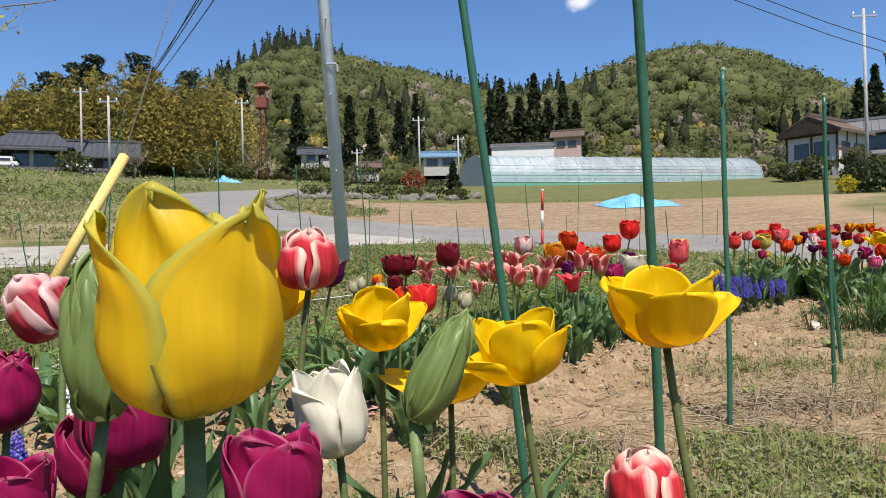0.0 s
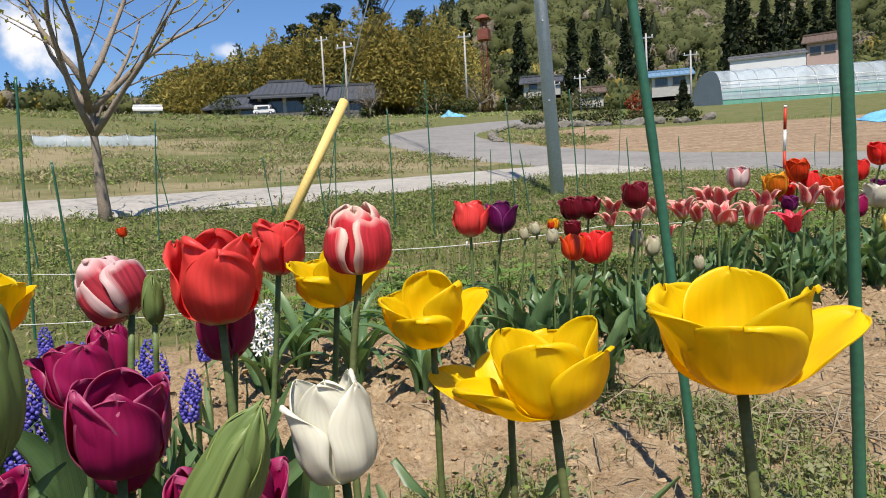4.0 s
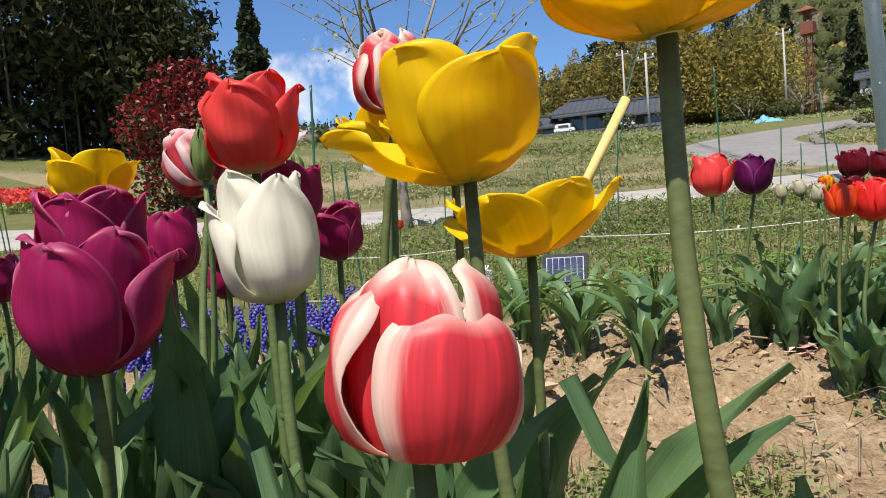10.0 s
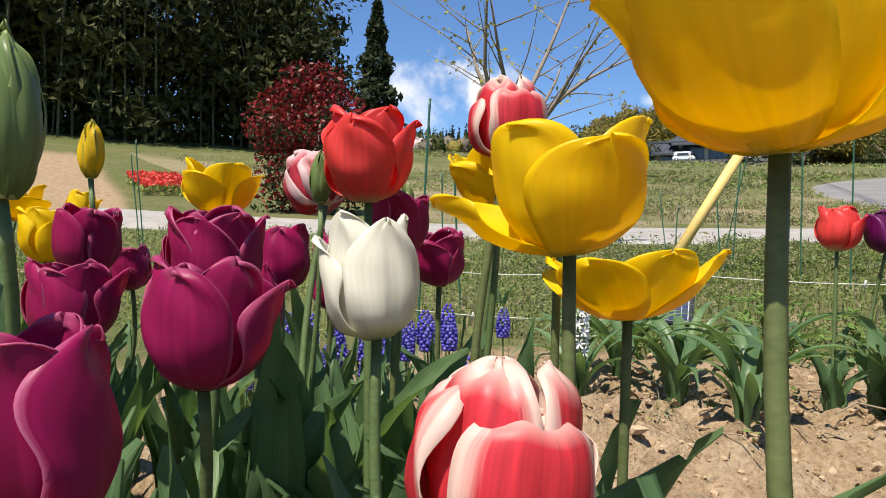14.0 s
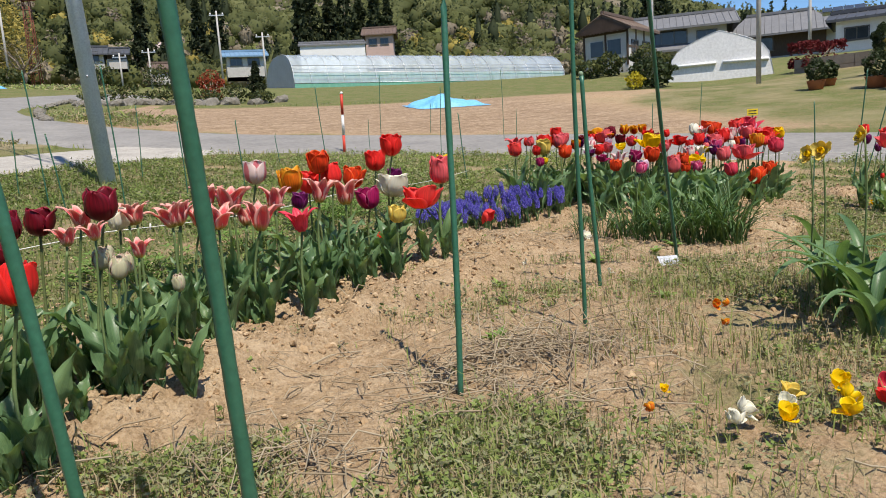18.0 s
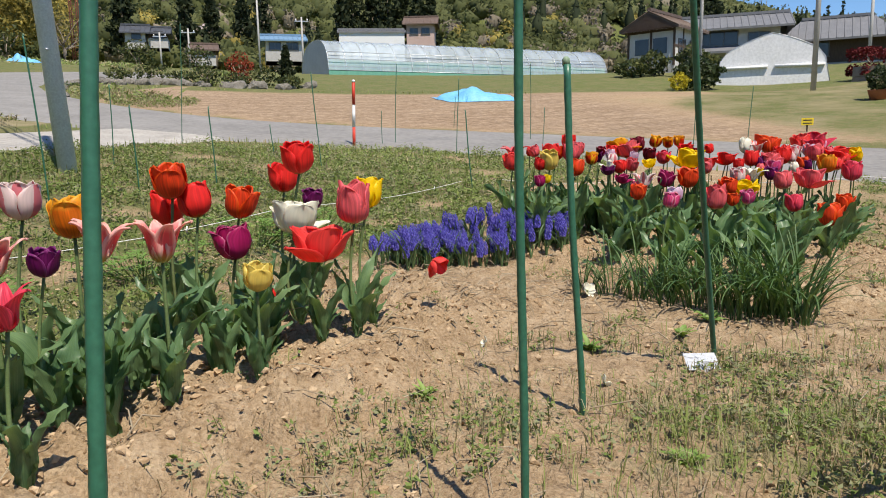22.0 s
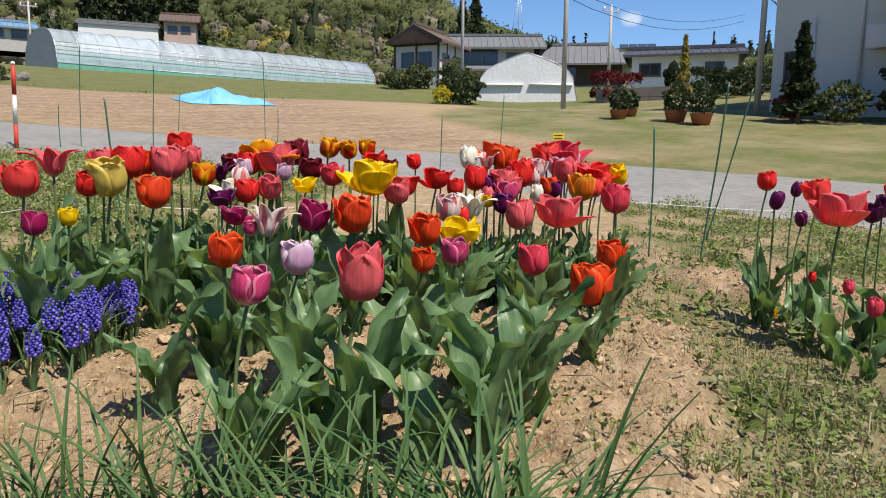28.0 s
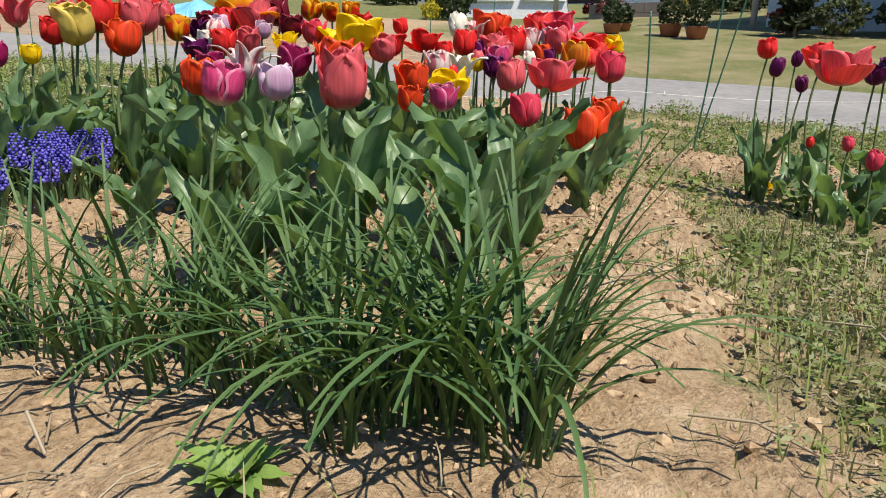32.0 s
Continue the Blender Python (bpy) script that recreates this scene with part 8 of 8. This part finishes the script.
def muscari(x, y, h, group, s=1.0):
    gz = ground_z(x, y)
    e = thing("grape_hyacinth", pose(x, y, gz), "deep blue grape hyacinth with narrow arching leaves", "grape hyacinth", group)
    st = hang("stem", STEMS["g", prng.randrange(2)], e)
    st.matrix_basis = Matrix.LocRotScale((0, 0, -0.005), Euler((prng.uniform(-.1, .1), prng.uniform(-.1, .1), 0)), (0.55, 0.55, h))
    hang("flower_spike", SPIKES[prng.randrange(3)], e, Matrix.Translation(st.matrix_basis @ Vector((0, 0, 0.96))) @ Matrix.Scale(s, 4))
    for k in range(3):
        q = prng.uniform(0.7, 1.2)
        hang("leaf", NARROW[prng.randrange(6)], e, pose(0, 0, 0, 0, 0, prng.uniform(0, 360)) @ Matrix.Diagonal((q, q, q, 1)))


for k in range(235):
    t, o = prng.random(), prng.uniform(-1, 1)
    muscari(1.22 + 0.95 * t + 0.10 * o, 4.80 - 0.05 * t + 0.21 * o, prng.uniform(0.07, 0.13), "grape hyacinths behind the path", prng.uniform(0.9, 1.25))
for k in range(46):
    muscari(-0.98 + prng.gauss(0, 0.16), 0.86 + prng.gauss(0, 0.12), prng.uniform(0.12, 0.2), "grape hyacinths by the front bed", prng.uniform(0.9, 1.15))

# ---- chives ----
CHIVES = [leaf_mesh(prng, prng.uniform(0.20, 0.35), 0.0019, prng.uniform(0.4, 3.0), prng.uniform(-0.3, 0.3), chive_leaf, 9, 2, 0.0, 1.0) for _ in range(12)]


def chive_clump(x, y, n, r, s):
    e = thing("chive_clump", pose(x, y, ground_z(x, y)), "dense clump of dark green chive leaves", "chives", "chives along the bed")
    for k in range(n):
        a, q = prng.uniform(0, 360), r * math.sqrt(prng.random())
        f = s * prng.uniform(0.7, 1.15)
        hang("leaf", CHIVES[prng.randrange(12)], e, pose(q * math.cos(a), q * math.sin(a), -0.004, 0, 0, math.degrees(a) + prng.uniform(-60, 60)) @ Matrix.Diagonal((f * 1.4, f * 1.4, f, 1)))


for x, y, n, r, s in ((1.98, 4.02, 24, 0.05, 0.75), (2.06, 3.92, 30, 0.05, 0.85), (2.14, 3.84, 34, 0.05, 0.9), (2.22, 3.78, 38, 0.05, 0.95), (2.30, 3.70, 34, 0.05, 0.95), (2.37, 3.64, 34, 0.05, 0.95), (2.45, 3.56, 46, 0.05, 1.0), (2.50, 3.50, 52, 0.045, 1.05), (2.56, 3.58, 30, 0.05, 0.95), (2.27, 3.90, 22, 0.05, 0.8), (2.53, 3.43, 46, 0.05, 1.1), (2.63, 3.53, 34, 0.05, 1.05), (2.38, 3.54, 30, 0.05, 1.0)):
    chive_clump(x, y, n, r, s)

# ---- tulips without flowers ----
def leafy(x, y, n, s, stock, group):
    e = thing("tulip_plant", pose(x, y, ground_z(x, y)), "flowerless tulip plant with wavy blue-green leaves", "tulip", group)
    for k in range(n):
        f = s * prng.uniform(0.8, 1.2)
        hang("leaf", prng.choice(stock), e, pose(prng.gauss(0, 0.01), prng.gauss(0, 0.01), -0.006, 0, 0, 360 * k / n + prng.uniform(-30, 30)) @ Matrix.Diagonal((f, f, f, 1)))


for x, y in ((2.36, 4.02), (2.46, 3.94), (2.55, 3.98), (2.63, 3.88), (2.72, 3.84), (2.80, 3.92), (2.90, 3.98), (2.98, 4.08), (2.68, 4.06), (2.84, 4.14), (2.50, 4.18), (2.24, 4.30), (2.36, 4.42)):
    leafy(x, y, 5, prng.uniform(0.8, 1.1), BROAD, "tulips in the right-hand bed")
for k in range(34):
    t, o = prng.random() ** 1.3, prng.gauss(0, 0.10)
    leafy(-0.30 + 1.1 * t + 0.74 * o, 1.92 + 1.45 * t - 0.62 * o, 5, prng.uniform(0.7, 1.1), CURLY, "tulips in the middle row")

# ---- strap-leaved plants, narcissus and hyacinth ----
STRAPS = [leaf_mesh(prng, prng.uniform(0.26, 0.38), 0.0155, prng.uniform(1.2, 3.1), prng.uniform(-0.4, 0.4), leaf_green, 12, 4, 0.0, 0.7) for _ in range(8)]


def strap_plant(x, y, n, s, label, name="strap_leaved_plant", category="plant", group="strap-leaved plants"):
    e = thing(name, pose(x, y, ground_z(x, y)), label, category, group)
    for k in range(n):
        f = s * prng.uniform(0.75, 1.15)
        hang("leaf", STRAPS[prng.randrange(8)], e, pose(prng.gauss(0, 0.012), prng.gauss(0, 0.012), -0.004, 0, 0, 360 * k / n + prng.uniform(-25, 25)) @ Matrix.Diagonal((f, f, f, 1)))
    return e


for x, y, n, s in ((-0.73, 1.58, 13, 1.0), (-0.60, 1.68, 12, 1.05), (-0.93, 1.62, 12, 1.0), (-0.52, 1.50, 9, 0.9), (-0.86, 1.80, 10, 0.95), (-1.10, 1.66, 11, 0.95)):
    strap_plant(x, y, n, s, "leafy plant with long arching blue-green strap leaves")
hyac_white = surface("hyacinth_white", (0.72, 0.72, 0.68), (0.84, 0.84, 0.80), 60, 0.5)
hy = strap_plant(-0.93, 1.46, 8, 0.85, "white hyacinth with upright green leaves", "hyacinth", "hyacinth", "hyacinths")
tube("stem", [(0, 0, 0), (0.01, 0, 0.13), (0.0, 0, 0.25)], 0.005, stem_green, hy)
fl = Heap()
for k in range(34):
    a, z = 2.4 * k, 0.13 + 0.0036 * k
    c = Vector((0.022 * math.cos(a), 0.022 * math.sin(a), z))
    for j in range(6):
        b = j * math.pi / 3
        d = Vector((math.cos(a), math.sin(a), 0.1))
        sx = d.cross(Vector((0, 0, 1))).normalized()
        sy = sx.cross(d)
        t = c + (sx * math.cos(b) + sy * math.sin(b)) * 0.013 + d * 0.004
        w = (sx * -math.sin(b) + sy * math.cos(b)) * 0.003
        fl.add([tuple(c - w * 0.5), tuple(c + w * 0.5), tuple(t + w), tuple(t + d * 0.003), tuple(t - w)], [(0, 1, 2, 3, 4)])
hang("flower_spike", fl.mesh("flower_spike", [hyac_white], False), hy)

narc_y = petal_mat("narcissus_petal_pale", (0.80, 0.70, 0.26), None, None, streak=0.1)
narc_c = petal_mat("narcissus_cup_yellow", (0.85, 0.50, 0.02), None, None, streak=0.1)
for x, y, n, s in ((1.86, 1.86, 12, 1.15), (1.98, 1.95, 12, 1.2), (1.92, 2.08, 10, 1.15), (2.10, 2.10, 10, 1.2), (1.78, 1.78, 8, 0.9), (2.15, 1.90, 10, 1.15), (2.05, 2.25, 9, 1.1)):
    strap_plant(x, y, n, s, "clump of tall narcissus leaves", "narcissus", "narcissus", "narcissus by the path")
for x, y, h, a in ((1.83, 2.02, 0.50, 200), (1.95, 2.0, 0.53, 160), (2.04, 1.92, 0.50, 230), (1.9, 2.15, 0.47, 180)):
    e = thing("narcissus_bloom", pose(x, y, ground_z(x, y)), "pale yellow double narcissus flower on a tall stem", "narcissus", "narcissus by the path")
    st = hang("stem", STEMS["g", 1], e)
    st.matrix_basis = Matrix.Diagonal((0.8, 0.8, h, 1))
    fb_ = hang("cup", STAMEN, e, pose(0, 0, h, 0, 0, a) @ pose(0, 0, 0, 0, 70, 0))
    for k, me in enumerate(bloom_meshes("wide", "pale_yellow", 0)):
        hang("petal", me, fb_, Matrix.Rotation(radians(60 * k), 4, "Z") @ Matrix.Scale(0.42, 4))
    for k, me in enumerate(bloom_meshes("cup", "yellow", 0)):
        hang("cup_petal", me, fb_, Matrix.Rotation(radians(60 * k), 4, "Z") @ Matrix.Scale(0.30, 4))

# ---- lupin foliage ----
lup_m = foliage_mat("lupin_leaves", [(0.0, (0.08, 0.17, 0.03)), (0.5, (0.13, 0.24, 0.045)), (1.0, (0.20, 0.31, 0.08))])


def lupin(x, y, n, r, h):
    e = thing("lupin", pose(x, y, ground_z(x, y)), "bushy lupin with bright green fingered leaves", "lupin", "lupins behind the row")
    hp_ = Heap()
    for k in range(n):
        a, q = prng.uniform(0, 6.283), r * math.sqrt(prng.random())
        c = Vector((q * math.cos(a), q * math.sin(a), h * prng.uniform(0.3, 1.0)))
        v, f, u = tube_data([(c.x * 0.3, c.y * 0.3, 0), tuple(c)], 0.0016, 4, False)
        hp_.add(v, f, u)
        for j in range(8):
            b = j * math.pi / 4
            d = Vector((math.cos(b), math.sin(b), prng.uniform(0.0, 0.4))) * 0.042
            w = Vector((-math.sin(b), math.cos(b), 0)) * 0.0075
            hp_.add([tuple(c), tuple(c + d * 0.6 + w), tuple(c + d), tuple(c + d * 0.6 - w)], [(0, 1, 2, 3)])
    hang("foliage", hp_.mesh("foliage", [lup_m], False), e)


for x, y, n, r, h in ((-0.92, 2.35, 60, 0.20, 0.26), (-0.62, 2.55, 50, 0.18, 0.22), (-1.25, 2.2, 40, 0.17, 0.2), (0.1, 4.6, 60, 0.3, 0.16), (0.55, 5.3, 70, 0.35, 0.17), (-0.4, 3.9, 60, 0.3, 0.15), (0.9, 5.8, 60, 0.35, 0.16)):
    lupin(x, y, n, r, h)

# ---- solar light, plant tag, string ----
solar_black = surface("plastic_black", (0.02, 0.02, 0.022), (0.04, 0.04, 0.045), 20, 0.35)
cell = surface("solar_cell", (0.03, 0.04, 0.09), (0.07, 0.08, 0.15), 40, 0.2)
cell_line = surface("cell_line_pale", (0.55, 0.6, 0.65), (0.7, 0.74, 0.78), 40, 0.4)
sl = thing("solar_light", pose(-1.115, 2.09, ground_z(-1.115, 2.09), 0, 0, 28), "small black solar panel on a ground spike", "solar light")
pn = part("panel", boxm(-0.062, 0.062, -0.008, 0.008, -0.045, 0.045, bevel=0.004), solar_black, sl, m=pose(0, 0, 0.235 - ground_z(-1.115, 2.09), -20, 0, 0) @ Matrix.Scale(1.2, 4))
part("cells", boxm(-0.050, 0.050, -0.011, -0.0085, -0.034, 0.034), cell_line, pn)
for i in range(6):
    for j in range(2):
        part("cell", boxm(-0.048 + 0.0162 * i, -0.048 + 0.0162 * i + 0.0146, -0.0125, -0.0111, -0.032 + 0.033 * j, -0.032 + 0.033 * j + 0.031), cell, pn)
tube("spike", [(0, 0.01, -0.02), (0, 0.01, 0.20)], 0.007, solar_black, sl)
tagp = surface("tag_plastic_white", (0.40, 0.42, 0.45), (0.50, 0.52, 0.55), 20, 0.3)
tg = thing("plant_tag", pose(1.93, 2.985, ground_z(1.93, 2.985), 0, 0, -20), "pale plastic plant tag leaning in the soil", "tag")
part("card", boxm(-0.045, 0.045, -0.001, 0.001, 0.01, 0.07, bevel=0.0006), tagp, tg, m=pose(0, 0, 0, -58, 0, 12))
part("pin", boxm(-0.006, 0.006, -0.001, 0.001, -0.03, 0.03), tagp, tg, m=pose(0, 0, 0, -12, 0, 0))
for k in range(3):
    part("text_bar", boxm(-0.035, 0.03 - 0.01 * k, -0.0024, -0.0012, 0.022 + 0.016 * k, 0.025 + 0.016 * k), galv, tg, m=pose(0, 0, 0, -58, 0, 12))
string_m = surface("string_white", (0.6, 0.6, 0.55), (0.75, 0.75, 0.7), 40, 0.7)


def string(pts, sag):
    p = []
    for a, b in zip(pts, pts[1:]):
        a, b = Vector(a), Vector(b)
        for k in range(9):
            t = k / 9
            p.append(a.lerp(b, t) - Vector((0, 0, sag * math.sin(math.pi * t))))
    p.append(Vector(pts[-1]))
    e = thing("guard_string", pose(0, 0, 0), "thin white string tied between the stakes with pale clips", "string", "guard strings")
    tube("cord", p, 0.0016, string_m, e, 4)
    for k in range(4, len(p) - 2, 5):
        tube("clip", [p[k] + Vector((0, 0, -0.012)), p[k] + Vector((0.004, 0.0, 0.014))], 0.0035, string_m, e, 5)


string([(-2.6, 2.1, 0.30), (-1.45, 2.35, 0.34), (-0.3, 3.05, 0.36), (0.75, 4.6, 0.36), (1.9, 6.2, 0.36)], 0.03)
string([(2.3, 6.6, 0.34), (3.6, 6.7, 0.33), (5.0, 6.0, 0.32), (7.2, 5.0, 0.3)], 0.05)
string([(-2.6, 1.9, 0.12), (-1.45, 2.35, 0.15)], 0.02)

# ---- fallen flowers and petals ----
def fallen(x, y, colour, s, label, h=0.02, tilt=80, shape="wide"):
    e = thing("fallen_flower", pose(x, y, ground_z(x, y) + h, 0, tilt, prng.uniform(0, 360)), label, "flower", "fallen flowers")
    c = hang("flower", HEART, e, Matrix.Scale(s, 4))
    for k, me in enumerate(bloom_meshes(shape, colour, 1)):
        if k != 4:
            hang("petal", me, c, Matrix.Rotation(radians(60 * k), 4, "Z"))


fallen(1.27, 3.56, "coral", 0.72, "drooping coral red tulip bent over to the soil", 0.17, 125, "open")
fallen(1.97, 3.96, "white", 0.45, "fallen white blossom on the soil", 0.02, 50)
fallen(1.62, 2.95, "white", 0.30, "fallen white blossom on the soil", 0.01, 60)
fallen(1.40, 3.35, "white", 0.26, "fallen white petals on the soil", 0.01, 70)
for x, y, c, s in ((1.20, 1.38, "yellow", 0.42), (1.33, 1.36, "yellow", 0.45), (1.40, 1.46, "yellow", 0.4), (1.30, 1.50, "pale_yellow", 0.4), (1.16, 1.46, "white", 0.42), (1.12, 1.42, "white", 0.40), (1.26, 1.46, "white", 0.4), (1.46, 1.42, "red", 0.42), (1.50, 1.47, "rose", 0.45), (1.44, 1.52, "yellow", 0.45), (1.34, 1.28, "orange", 0.4), (1.52, 2.02, "orange", 0.28), (1.60, 2.20, "orange", 0.3), (1.66, 2.21, "orange", 0.28), (1.02, 1.55, "orange", 0.26), (1.09, 1.62, "yellow", 0.22), (4.62, 4.55, "yellow", 0.5), (4.55, 4.62, "yellow", 0.45)):
    fallen(x, y, c, s, "small cut blossom lying among the weeds", 0.035, prng.uniform(10, 60), "open")
pet = Heap()
for k in range(90):
    x, y = -0.33 + prng.gauss(0, 0.05), 1.78 + prng.gauss(0, 0.04)
    z = ground_z(x, y) + prng.uniform(0.008, 0.03)
    a = prng.uniform(0, 6.28)
    d, w = Vector((math.cos(a), math.sin(a), prng.uniform(-.4, .4))) * 0.016, Vector((-math.sin(a), math.cos(a), 0)) * 0.006
    c = Vector((x, y, z))
    pet.add([tuple(c - d), tuple(c + w), tuple(c + d), tuple(c - w)], [(0, 1, 2, 3)])
tagged(hang("petal_litter", pet.mesh("petal_litter", [surface("petal_litter_pink", (0.62, 0.30, 0.25), (0.78, 0.48, 0.40), 60, 0.7)], False)), "withered salmon-pink petals strewn on the soil", "petals", kind="stuff")

# low weeds that stand out on the path
weed_leaf = leaf_mat("broad_weed_leaf", (0.13, 0.22, 0.045), (0.24, 0.36, 0.09), 0.3)
ROSETTE = [leaf_mesh(prng, prng.uniform(0.06, 0.10), prng.uniform(0.011, 0.017), prng.uniform(0.5, 1.4), prng.uniform(-0.4, 0.4), weed_leaf, 9, 4, 0.003, 0.4) for _ in range(8)]
for x, y, n, r, h in ((1.70, 3.25, 26, 0.09, 0.05), (0.92, 2.28, 30, 0.08, 0.06), (2.23, 3.48, 22, 0.09, 0.09), (1.93, 2.62, 20, 0.08, 0.05), (2.03, 3.30, 16, 0.07, 0.05), (1.16, 3.0, 16, 0.07, 0.04), (1.62, 2.52, 20, 0.07, 0.05), (3.0, 3.1, 18, 0.08, 0.05)):
    e = thing("broad_weed", pose(x, y, ground_z(x, y)), "low bright green leafy weed on bare soil", "weed", "weeds on the path")
    for k in range(n):
        f = prng.uniform(0.4, 0.75) * (0.5 + r * 6)
        hang("leaf", ROSETTE[prng.randrange(8)], e, pose(0, 0, -0.003, 0, 0, 137 * k) @ pose(0, 0, 0, 0, prng.uniform(15, 55), 0) @ Matrix.Scale(f, 4))

# ---- strip of red tulips on the far plot ----
far_red = foliage_mat("far_tulips_red", [(0.0, (0.50, 0.015, 0.02)), (0.6, (0.72, 0.03, 0.03)), (1.0, (0.82, 0.14, 0.10))])
fp, fi = [], []
for k in range(1500):
    x = prng.uniform(-17.0, -14.4)
    y = 3.75 + 1.1 * prng.random() + 0.12 * (-14.5 - x)
    z = land(x, y)
    red = prng.random() < 0.6
    fp.append((x, y, z + (prng.uniform(0.22, 0.30) if red else prng.uniform(0.03, 0.2))))
    fi.append(0 if red else 1)
tagged(hang("distant_tulips", cards_mesh("distant_tulips", fp, 0.045, [far_red, weed_m], fi, cr, 0.7)), "strip of red tulips on the far plot", "tulips", kind="stuff")
